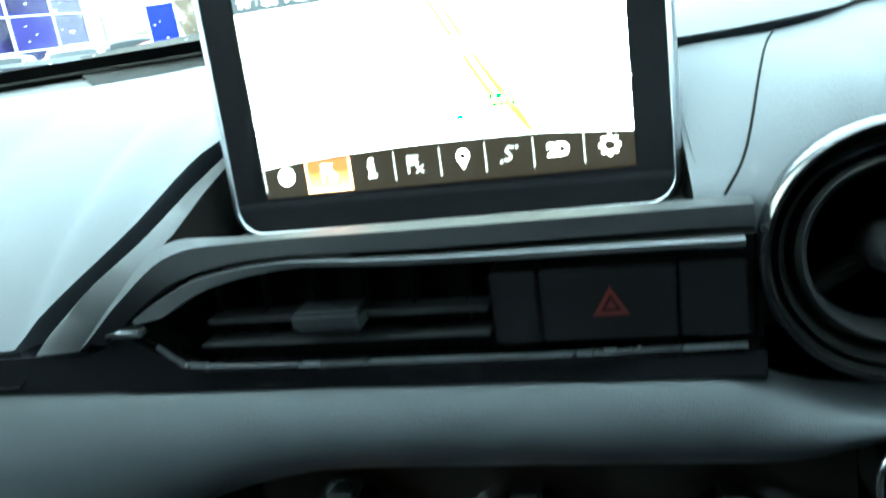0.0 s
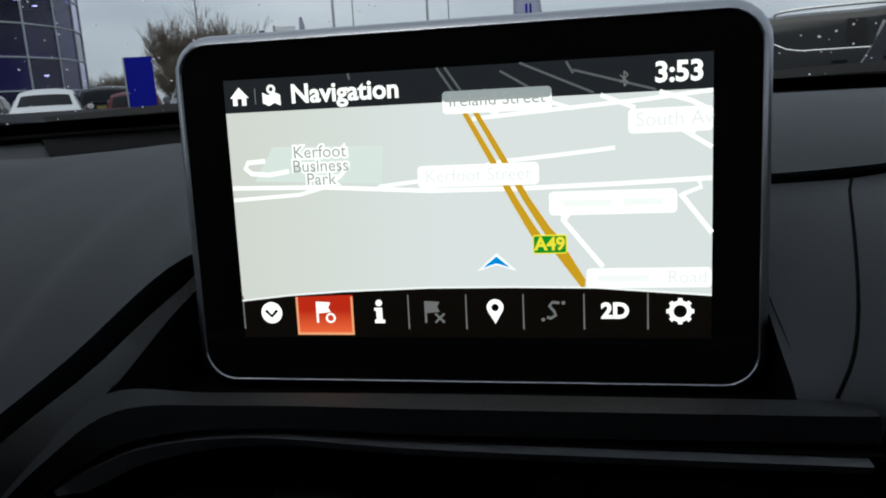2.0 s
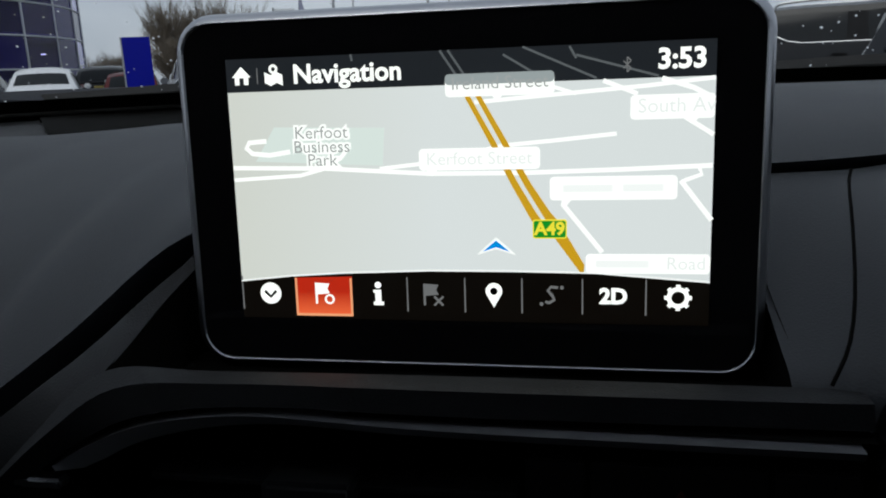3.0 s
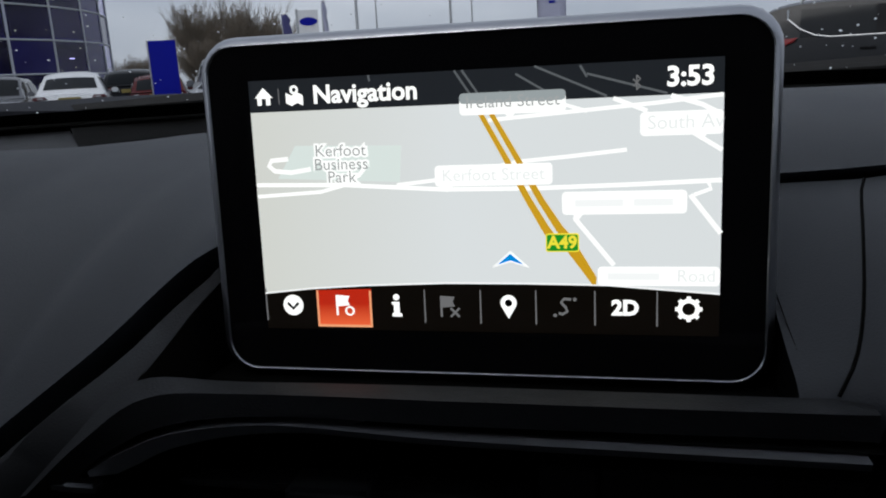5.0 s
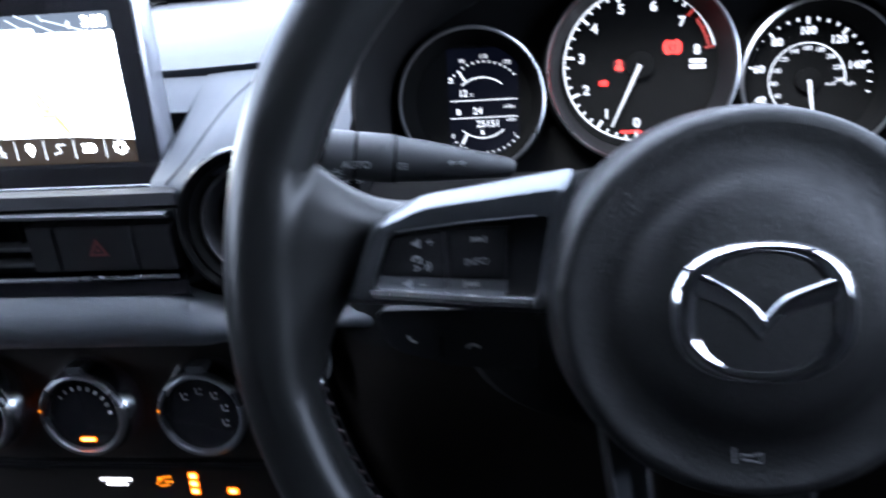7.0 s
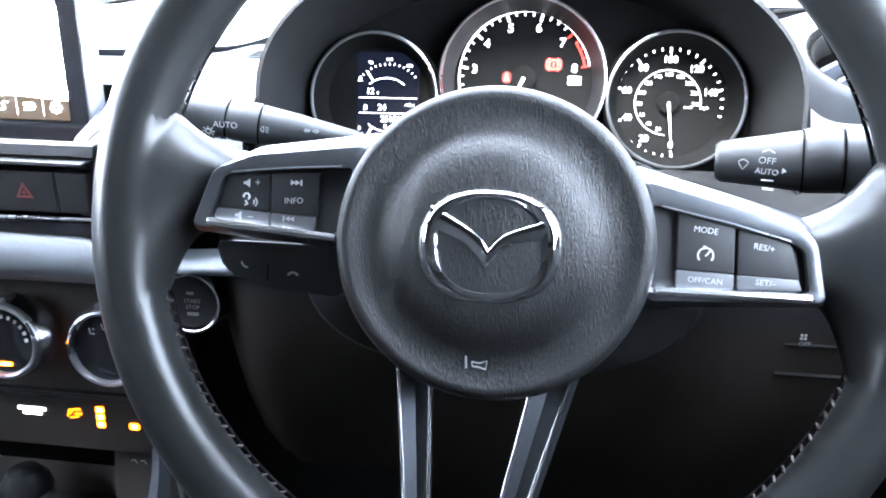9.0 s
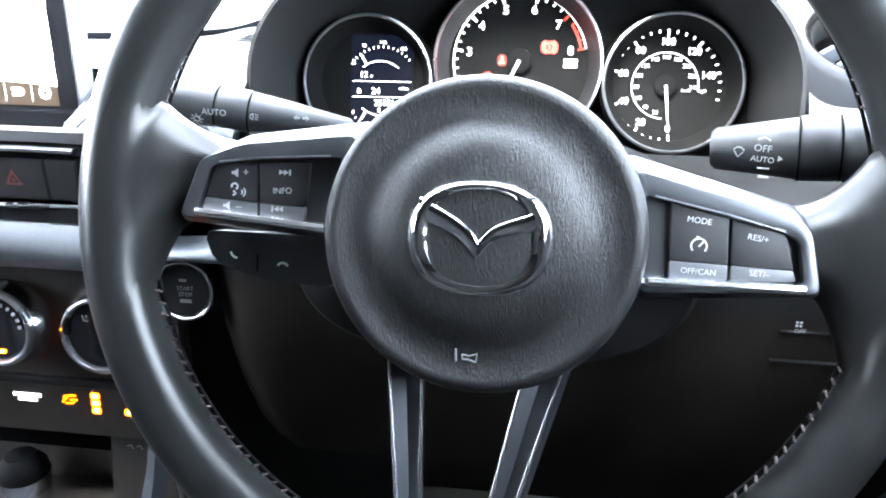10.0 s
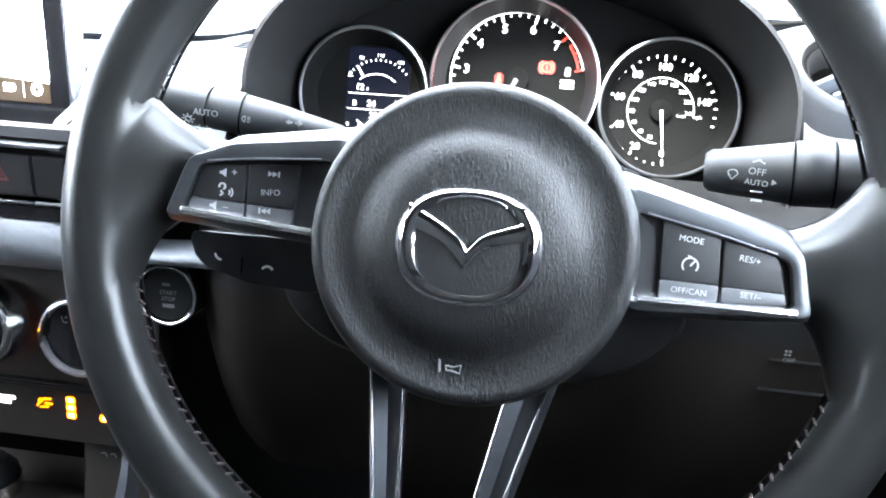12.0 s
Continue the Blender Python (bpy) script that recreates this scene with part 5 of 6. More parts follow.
blade_spoke((-0.0404, -0.0590), (-0.0275, -0.1600), (-0.0250, -0.0660), (-0.0195, -0.1600), -0.002)
blade_spoke((0.0385, -0.0590), (0.0085, -0.1600), (0.0206, -0.0660), (0.0008, -0.1600), 0.0050)
part("spoke_root", prism(soften([(-0.033, -0.140), (0.012, -0.140), (0.016, -0.162), (-0.036, -0.162)], 0.004), -0.016, -0.002, 0.003, 2), BLACK, wheel)

# the rim and the spokes sit deeper than the hub's face
DISH = Matrix.Translation((0.022, 0.002, -0.020)) @ Matrix.Diagonal((1.062, 1.062, 1.0, 1.0)) @ Matrix.Translation((-0.022, -0.002, 0.0))
for ob in wheel.children_recursive:
    if ob.name.split(".")[0] not in ("hub_pad", "horn_mark", "emblem", "emblem_wing"):
        ob.data.transform(DISH)

# ---- steering column and stalks ----
column = thing("steering_column", WHEEL, "black plastic steering column cover behind the wheel", "steering column")
part("hub_base", lathe([(0.060, -0.044), (0.058, -0.056), (0.050, -0.064)], 64, HC), BLACK, column)
def shroud_point(a, b, t, h):
    """A squarish oval round the column, sinking as it runs forward."""
    c, q = math.cos(t), math.sin(t)
    k = (abs(c) ** 2.7 + abs(q) ** 2.7) ** (-1 / 2.7)
    return HC[0] + a * k * c, -0.012 + b * k * q - 0.10 * h, -0.04 - h


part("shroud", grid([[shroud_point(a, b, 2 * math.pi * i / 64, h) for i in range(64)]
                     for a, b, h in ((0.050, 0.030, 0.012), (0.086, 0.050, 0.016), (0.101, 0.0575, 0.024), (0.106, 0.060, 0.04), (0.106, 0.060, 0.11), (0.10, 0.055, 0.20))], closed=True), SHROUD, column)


def stalk(a, b, r, label, root=0.0):
    """A control stalk from the column at a to its end at b: root, band and fat end sleeve."""
    a, b = Vector(a), Vector(b)
    st = thing("control_stalk", pose(0, 0, 0), label, "control stalk", "control stalks")
    at = [a.lerp(b, t) for t in (root, root + 0.02, 0.3, 0.46)]
    part("arm", tube(at, [r * (0.30 + 2.0 * root), r * (0.42 + 2.0 * root), r * 0.82, r * 0.98], 24, True, 0.9), STALK, st)
    part("band", tube([a.lerp(b, t) for t in (0.465, 0.475, 0.60, 0.61)], [r * 0.98, r * 1.03, r * 1.03, r * 0.98], 28, True, 0.9), STALK, st)
    part("sleeve", tube([a.lerp(b, t) for t in (0.615, 0.63, 0.93, 0.975, 1.0)], [r * 1.0, r * 1.05, r * 1.06, r * 1.0, r * 0.75], 28, True, 0.9), STALK, st)
    for t in (0.463, 0.612, 0.67):
        part("groove", tube([a.lerp(b, t - 0.004), a.lerp(b, t + 0.004)], r * 1.035, 28, True, 0.9), PIT, st)
    return st


sl = stalk((0.300, -0.085, 0.873), (0.185, -0.100, 0.891), 0.0118, "black lamp control stalk with white printed symbols")
sr = stalk((0.470, -0.088, 0.8695), (0.585, -0.118, 0.882), 0.0168, "black wiper control stalk with white printed symbols", 0.13)

# ---- start button and knee panel ----
# printed signs on the stalks
def stalk_print(st, frame_at, items, arcs=()):
    for w, x, y, size in items:
        o = lettering("print", w, 0, 0, 0, size, PRINT_SOFT, st)
        o.matrix_basis = frame_at @ pose(x, y, 0)
    for shape in arcs:
        part("print", shape, PRINT_SOFT, st, smooth=False).matrix_basis = frame_at


fl = pose(0.2323, -0.1077, 0.8838, 90, 0, 7.4) @ pose(0, 0, 0, 0, 0, -4)
low = fl @ pose(-0.0052, -0.0058, -0.0006, 24)
far = pose(0.2515, -0.1037, 0.8814, 90, 0, 12) @ pose(0, 0, 0, 0, 0, -6)
end_ = pose(0.2753, -0.0975, 0.8800, 90, 0, 16) @ pose(0, 0, 0, 14, 0, -8)
sun_mark = merge(arc(-0.0035, 0.0022, 0.0015, 0, 359, 0.0005, 0, 0.0002, 14), *[line_shape([(-0.0035 + 0.0022 * math.cos(radians(45 * k)), 0.0022 + 0.0022 * math.sin(radians(45 * k))),
                 (-0.0035 + 0.0032 * math.cos(radians(45 * k)), 0.0022 + 0.0032 * math.sin(radians(45 * k)))], 0.0005, 0, 0.0002) for k in range(8)])
beam = merge(arc(0.0022, -0.0022, 0.0010, 90, 270, 0.0004, 0, 0.0002, 8), arc(0.0048, -0.0022, 0.0010, -90, 90, 0.0004, 0, 0.0002, 8), line_shape([(-0.0008, -0.0022), (0.0008, -0.0022)], 0.0005, 0, 0.0002), line_shape([(0.0062, -0.0022), (0.0078, -0.0022)], 0.0005, 0, 0.0002))
stalk_print(sl, fl, [("AUTO", 0.0, 0.0, 0.0046)])
stalk_print(sl, low, [], [sun_mark, beam])
stalk_print(sl, far, [], [merge(arc(0.0, 0.0, 0.0015, 90, 270, 0.0004, 0, 0.0002, 8), line_shape([(0.0, -0.0015), (0.0, 0.0015)], 0.0004, 0, 0.0002), *[line_shape([(0.0010, -0.0012 + 0.0012 * k), (0.0026, -0.0015 + 0.0012 * k)], 0.0004, 0, 0.0002) for k in range(3)])])
stalk_print(sl, end_, [], [merge(prism([(-0.0042, 0.0), (-0.0024, 0.0015), (-0.0024, 0.0006), (-0.0006, 0.0006), (-0.0006, -0.0006), (-0.0024, -0.0006), (-0.0024, -0.0015)], 0, 0.0002), prism([(0.0042, 0.0), (0.0024, 0.0015), (0.0024, 0.0006), (0.0006, 0.0006), (0.0006, -0.0006), (0.0024, -0.0006), (0.0024, -0.0015)], 0, 0.0002))])
fr_ = pose(0.5040, -0.1126, 0.8772, 82, 0, -20)
stalk_print(sr, fr_, [("OFF", 0.0, 0.0, 0.0046), ("AUTO", 0.0006, -0.0051, 0.0038)], [line_shape([(-0.0028, 0.0042), (0.0, 0.0056), (0.0028, 0.0042)], 0.0006, 0, 0.0002), line_shape([(-0.0012, -0.0092), (0.0042, -0.0090)], 0.0007, 0, 0.0002),
            line_shape([(-0.0002, -0.0132), (0.0048, -0.0130)], 0.0012, 0, 0.0002), prism([(0.0072, -0.0052), (0.0094, -0.0038), (0.0072, -0.0024)], 0, 0.0002), merge(arc(-0.0105, -0.0030, 0.0025, 20, 160, 0.0005, 0, 0.0002, 10), line_shape([(-0.0126, -0.0025), (-0.0105, -0.0052), (-0.0084, -0.0025)], 0.0005, 0, 0.0002))])

knee = thing("knee_panel", pose(0, 0, 0), "dark grey lower dashboard panel under the steering wheel", "dashboard panel")
rows = []
for i in range(49):
    x = 0.130 + 0.0114 * i
    b = -0.045 + 0.05 * max(0.0, min(1.0, (0.225 - x) / 0.05)) ** 2
    rows.append(smooth_path([(x, b + 0.07, 0.835), (x, b + 0.03, 0.828), (x, b + 0.002, 0.812), (x, b - 0.010, 0.790), (x, b - 0.010, 0.755), (x, b - 0.004, 0.70), (x, b + 0.03, 0.62), (x, b + 0.10, 0.52)], 20))
# upper rows darker than the rest: shade under the dials put into colour
part("upper_panel", grid([row[:12] for row in rows]), SHROUD, knee, "upper part of the panel, blackened for the shade under the dials")
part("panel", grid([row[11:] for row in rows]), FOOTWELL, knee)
part("switch_blank", box(0.548, -0.0575, 0.752, 0.580, -0.050, 0.7526, 0.0002), KEY, knee)
part("switch_blank", box(0.545, -0.0575, 0.7318, 0.585, -0.050, 0.7324, 0.0002), KEY, knee)
skid = lettering("off_print", "OFF", 0, 0, 0, 0.0040, PRINT_DIM, knee)
skid.matrix_basis = pose(0.5565, -0.0625, 0.7560, 90)
for k in range(4):
    part("skid_mark", box(0.5535 + 0.0022 * (k % 2), -0.0628, 0.7590 + 0.0022 * (k // 2), 0.5548 + 0.0022 * (k % 2), -0.0622, 0.7602 + 0.0022 * (k // 2)), PRINT_DIM, knee)
sb = thing("start_button", face_frame(0.1695, -0.0440, 0.7475, 8), "round black engine start button with chrome ring", "start button")
part("ring", lathe([(0.0214, -0.018), (0.0214, 0.0), (0.0210, 0.0018), (0.0202, 0.0027), (0.0193, 0.0026), (0.0186, 0.0016), (0.0183, 0.0), (0.0181, -0.004)], 48), BRIGHT, sb, "chrome ring", angle=60)
part("cap", lathe([(0.0178, -0.004), (0.0172, 0.0005), (0.012, 0.0008), (0.0, 0.0004)], 40), DARKKEY, sb)
for i, w in enumerate(("START", "STOP")):
    lettering("words", w, 0.001, 0.0015 - 0.0042 * i, 0.0009, 0.0040, PRINT_DIM, sb)
part("small_bar", prism([(-0.003, -0.0085), (0.005, -0.0085), (0.005, -0.0062), (-0.003, -0.0062)], 0, 0.0010), PRINT_DIM, sb, smooth=False)
part("small_bar", prism([(-0.003, 0.0062), (0.002, 0.0062), (0.002, 0.0080), (-0.003, 0.0080)], 0, 0.0010), PRINT_DIM, sb, smooth=False)

# ---- instrument cluster ----
cluster = thing("instrument_cluster", face_frame(0.40, 0.095, 0.893, 15), "black instrument cluster with three round lit dials under a hood", "instrument cluster")


def hood_ring(a, b, w, cx=-0.018, v0=-0.030):
    """An arch with straight sides below its springing line."""
    pts = [(cx - a, v0 - 0.07, w), (cx - a, v0 - 0.035, w)]
    pts += [(cx - a * math.cos(math.pi * i / 36), v0 + b * math.sin(math.pi * i / 36), w) for i in range(37)]
    return pts + [(cx + a, v0 - 0.035, w), (cx + a, v0 - 0.07, w)]


hood = grid([hood_ring(0.166, 0.088, -0.012), hood_ring(0.168, 0.093, 0.030), hood_ring(0.171, 0.098, 0.072), hood_ring(0.1735, 0.1005, 0.081), hood_ring(0.1765, 0.1035, 0.080),
             hood_ring(0.1785, 0.103, 0.066), hood_ring(0.177, 0.099, 0.02), hood_ring(0.174, 0.090, -0.06), hood_ring(0.168, 0.072, -0.14)])
part("hood", hood, HOOD, cluster, "matt black hood")
part("back_panel", prism(rounded(-0.185, -0.10, 0.155, 0.062, 0.05, 8), -0.03, -0.0135), PIT, cluster)


def dial(cx, cy, r, wall):
    part("bezel_skirt", lathe([(r + 0.0040, -0.014), (r + 0.0034, 0.004), (r + 0.0018, 0.0085)], 80, (cx, cy)), PIT, cluster)
    part("bezel", lathe([(r + 0.0020, 0.0080), (r + 0.0016, 0.0098), (r + 0.0004, 0.0102), (r - 0.0006, 0.0088)], 80, (cx, cy)), SATIN, cluster, "thin satin chrome bezel")
    part("dial_wall", lathe([(r - 0.0004, 0.0088), (r - 0.0035, -0.003), (r - 0.0075, -0.0095)], 80, (cx, cy)), wall, cluster)
    part("dial_face", lathe([(r, -0.0102), (0.0, -0.0102)], 64, (cx, cy)), PIT, cluster, "black dial face")


# left: display dial
dial(-0.1296, -0.0287, 0.0469, PIT)
part("lcd", prism([(-0.1465, -0.0660), (-0.0985, -0.0660), (-0.0985, 0.0070), (-0.1465, 0.0070)], -0.0102, -0.0096), LCD, cluster, "dark blue display")
lcd_z = (-0.0096, -0.0094)
for y in (-0.0277, -0.0394):
    part("lcd_line", line_shape([(-0.1448, y), (-0.0998, y + 0.0003)], 0.0006, *lcd_z), DIAL_WHITE, cluster, smooth=False)
part("lcd_arc", arc(-0.1233, -0.0337, 0.0213, 50, 130, 0.0008, *lcd_z), DIAL_WHITE, cluster, smooth=False)
part("lcd_arc", arc(-0.1231, -0.0322, 0.0209, 228, 312, 0.0008, *lcd_z), DIAL_WHITE, cluster, smooth=False)
for a0, a1, cy, r, n in ((136, 42, -0.0297, 0.0278, 13), (227, 319, -0.0340, 0.0292, 13)):
    for k in range(n):
        a = radians(a0 + (a1 - a0) * k / (n - 1))
        part("lcd_tick", line_shape([(-0.1220 + (r - 0.0008) * math.cos(a), cy + (r - 0.0008) * math.sin(a)), (-0.1220 + (r + 0.0008) * math.cos(a), cy + (r + 0.0008) * math.sin(a))], 0.0008, *lcd_z), DIAL_WHITE, cluster, smooth=False)
part("lcd_needle", line_shape([(-0.1345, -0.0145), (-0.1388, -0.0078)], 0.0014, *lcd_z), DIAL_WHITE, cluster, smooth=False)
part("lcd_needle", line_shape([(-0.1340, -0.0500), (-0.1376, -0.0566)], 0.0014, *lcd_z), DIAL_WHITE, cluster, smooth=False)
for w, x, y, size, bold in (("90", -0.1364, -0.0013, 0.0036, 0), ("110", -0.1219, 0.0014, 0.0036, 0), ("130", -0.1062, -0.0030, 0.0036, 0), ("12", -0.1362, -0.0229, 0.0064, 0.0001), ("c", -0.1302, -0.0236, 0.0042, 0),
                            ("B", -0.1396, -0.0353, 0.0050, 0.0002), ("24", -0.1266, -0.0350, 0.0066, 0.0001), ("miles", -0.1050, -0.0323, 0.0036, 0), ("25151", -0.1196, -0.0438, 0.0064, 0.0001), ("miles", -0.1040, -0.0412, 0.0032, 0),
                            ("0", -0.1440, -0.0513, 0.0040, 0), ("1", -0.1018, -0.0515, 0.0040, 0)):
    lettering("lcd_number", w, x, y, -0.0094, size, DIAL_WHITE, cluster, bold=bold)
part("lcd_mark", merge(prism(disc_points(-0.1443, -0.0128, 0.0012, 8), *lcd_z), line_shape([(-0.1460, -0.0150), (-0.1426, -0.0150)], 0.0006, *lcd_z)), DIAL_WHITE, cluster, smooth=False)
part("fuel_mark", prism([(-0.1246, -0.0508), (-0.1228, -0.0508), (-0.1228, -0.0478), (-0.1246, -0.0478)], *lcd_z), DIAL_WHITE, cluster, smooth=False)

# middle: rev counter
TC = (-0.0185, -0.0095)
dial(TC[0] - 0.001, TC[1] - 0.003, 0.0592, KEY)
dz = (-0.0102, -0.0097)


def spot(c, r, a):
    return c[0] + r * math.cos(radians(a)), c[1] + r * math.sin(radians(a))


def rev_angle(v):
    return 171.6 - 31.9 * (v - 3)


part("scale_ring", arc(*TC, 0.0492, rev_angle(0), rev_angle(8), 0.0011, *dz, n=80), DIAL_WHITE, cluster, smooth=False)
for k in range(33):
    v = k / 4
    big = k % 4 == 0
    red = v > 6.9
    part("scale_tick", line_shape([spot(TC, 0.0490, rev_angle(v)), spot(TC, 0.0430 if big else 0.0458, rev_angle(v))], 0.0017 if big else 0.0011, *dz), DIAL_RED if red else DIAL_WHITE, cluster, smooth=False)
part("red_band", arc(*TC, 0.0458, rev_angle(7.25), rev_angle(7.95), 0.0018, *dz), DIAL_RED, cluster, smooth=False)
for v in range(9):
    x, y = spot(TC, 0.0380, rev_angle(v))
    lettering("scale_number", str(v), x, y, -0.0098, 0.0088, DIAL_WHITE, cluster, bold=0.0002)
for k in range(2):
    part("unit_bar", prism([(0.0140, -0.0098 - 0.0036 * k), (0.0240, -0.0098 - 0.0036 * k), (0.0240, -0.0072 - 0.0036 * k), (0.0140, -0.0072 - 0.0036 * k)], *dz), PRINT, cluster, smooth=False)
part("needle", prism([spot(TC, 0.0012, 155), spot(TC, 0.0012, 335), spot(TC, 0.0440, 245.5), spot(TC, 0.0440, 244.5)], -0.0060, -0.0048), DIAL_WHITE, cluster, "white lit needle", smooth=False)
part("needle_hub", lathe([(0.0085, -0.010), (0.0088, -0.0062), (0.0070, -0.0055), (0.0, -0.0060)], 32, TC), PIT, cluster)
bx0, by0 = 0.0030, 0.0010
lamp = part("brake_lamp", merge(arc(bx0, by0, 0.0034, 0, 359, 0.0011, *dz), line_shape([(bx0, by0 - 0.0018), (bx0, by0 + 0.0018)], 0.0009, *dz), arc(bx0, by0, 0.0052, 120, 240, 0.0009, *dz), arc(bx0, by0, 0.0052, -60, 60, 0.0009, *dz)), LAMP_CORE, cluster, "lit red brake lamp", smooth=False)
part("lens", prism(rounded(bx0 - 0.0066, by0 - 0.0048, bx0 + 0.0066, by0 + 0.0048, 0.0030, 4), -0.0104, -0.0100), LAMP_HALO, lamp, smooth=False)
lamp = part("belt_lamp", merge(prism([(-0.0338, -0.0122), (-0.0293, -0.0122), (-0.0297, -0.0098), (-0.0307, -0.0086), (-0.0324, -0.0086), (-0.0334, -0.0098)], *dz), prism(disc_points(-0.0315, -0.0070, 0.0013, 12), *dz)), LAMP_CORE, cluster, "lit red belt lamp", smooth=False)
part("lens", prism(rounded(-0.0352, -0.0138, -0.0279, -0.0050, 0.0030, 4), -0.0104, -0.0100), LAMP_HALO, lamp, smooth=False)
part("oil_lamp", prism([(-0.0446, -0.0222), (-0.0394, -0.0222), (-0.0388, -0.0192), (-0.0408, -0.0180), (-0.0448, -0.0190)], *dz), LAMP_RED, cluster, "lit red lamp", smooth=False)
part("belt_bar", prism(rounded(-0.0310, -0.0540, -0.0170, -0.0520, 0.0008, 2), *dz), LAMP_RED, cluster, "lit red bar", smooth=False)

# right: speedometer
SC = (0.0881, -0.0244)
dial(SC[0] + 0.0028, SC[1] + 0.0004, 0.0478, PIT)


def mph_angle(v):
    return 90 - (v - 100) * 1.875


for k in range(33):
    v = 5 * k
    if v > 155:
        break
    big = k % 4 == 0
    part("scale_tick", line_shape([spot(SC, 0.0400, mph_angle(v)), spot(SC, 0.0355 if big else 0.0378, mph_angle(v))], 0.0014 if big else 0.0010, *dz), DIAL_WHITE, cluster, smooth=False)
for v in range(0, 160, 20):
    x, y = spot(SC, 0.0312, mph_angle(v))
    lettering("scale_number", str(v), x, y, -0.0098, 0.0070, DIAL_WHITE, cluster, bold=0.00015)
part("scale_ring", arc(*SC, 0.0238, mph_angle(5), mph_angle(150), 0.0007, *dz, n=60), DIAL_WHITE, cluster, smooth=False)
for k in range(1, 13):
    x, y = spot(SC, 0.0204, mph_angle(k * 12.43))
    lettering("scale_number", str(k * 20), x, y, -0.0098, 0.0041, DIAL_WHITE, cluster)
lettering("unit", "km/h", SC[0] + 0.0150, SC[1] - 0.0030, -0.0098, 0.0030, DIAL_WHITE, cluster)
lettering("unit", "mph", SC[0] + 0.0265, SC[1] - 0.0030, -0.0098, 0.0036, DIAL_WHITE, cluster)
part("needle", prism([spot(SC, 0.0010, 187), spot(SC, 0.0010, 7), spot(SC, 0.0340, 277.4), spot(SC, 0.0340, 276.6)], -0.0060, -0.0048), DIAL_WHITE, cluster, "white lit needle", smooth=False)
part("needle_hub", lathe([(0.0075, -0.010), (0.0078, -0.0062), (0.0060, -0.0055), (0.0, -0.0060)], 32, SC), PIT, cluster)

# ---- car park outside ----
ASPHALT = surface("wet_asphalt", (0.05, 0.052, 0.055), 0.35, wear=0.35, wear_scale=0.8, grain=0.5, scale=60)
bm = bmesh.new()
vs = [bm.verts.new(p) for p in ((-600, -200, 0), (600, -200, 0), (600, 900, 0), (-600, 900, 0))]
bm.faces.new(vs)
tagged(part("ground", bm, ASPHALT), "wet grey asphalt of the car park", "ground", kind="structure")


def bearing(az, dist):
    """A place outside, by its bearing from straight ahead (degrees, to the right) and distance."""
    return 0.05 + dist * math.sin(radians(az)), -0.25 + dist * math.cos(radians(az))


CAR_GLASS = surface("dark_car_glass", (0.010, 0.012, 0.014), 0.10, wear=0.2, spec=0.14)
TYRE = surface("tyre_rubber", (0.018, 0.018, 0.018), 0.85)
ALLOY = surface("alloy_wheel", (0.45, 0.46, 0.47), 0.35, 0.8)
TAIL_RED = surface("red_lamp_plastic", (0.27, 0.010, 0.012), 0.15, coat=0.5)
TAIL_DARK = surface("dark_red_lamp_plastic", (0.09, 0.012, 0.014), 0.12, coat=0.5)
LAMP_CLEAR = surface("clear_lamp_plastic", (0.62, 0.63, 0.65), 0.12, 0.4)
PLATE = surface("yellow_plate", (0.26, 0.21, 0.05), 0.5)
TRIM_BLACK = surface("black_trim", (0.010, 0.010, 0.011), 0.5, spec=0.1)


def paint(name, colour, rough=0.22, coat=0.6):
    return surface(name, colour, rough, 0.0, wear=0.06, wear_scale=3, coat=coat, spec=0.5 if coat > 0.3 else 0.25)


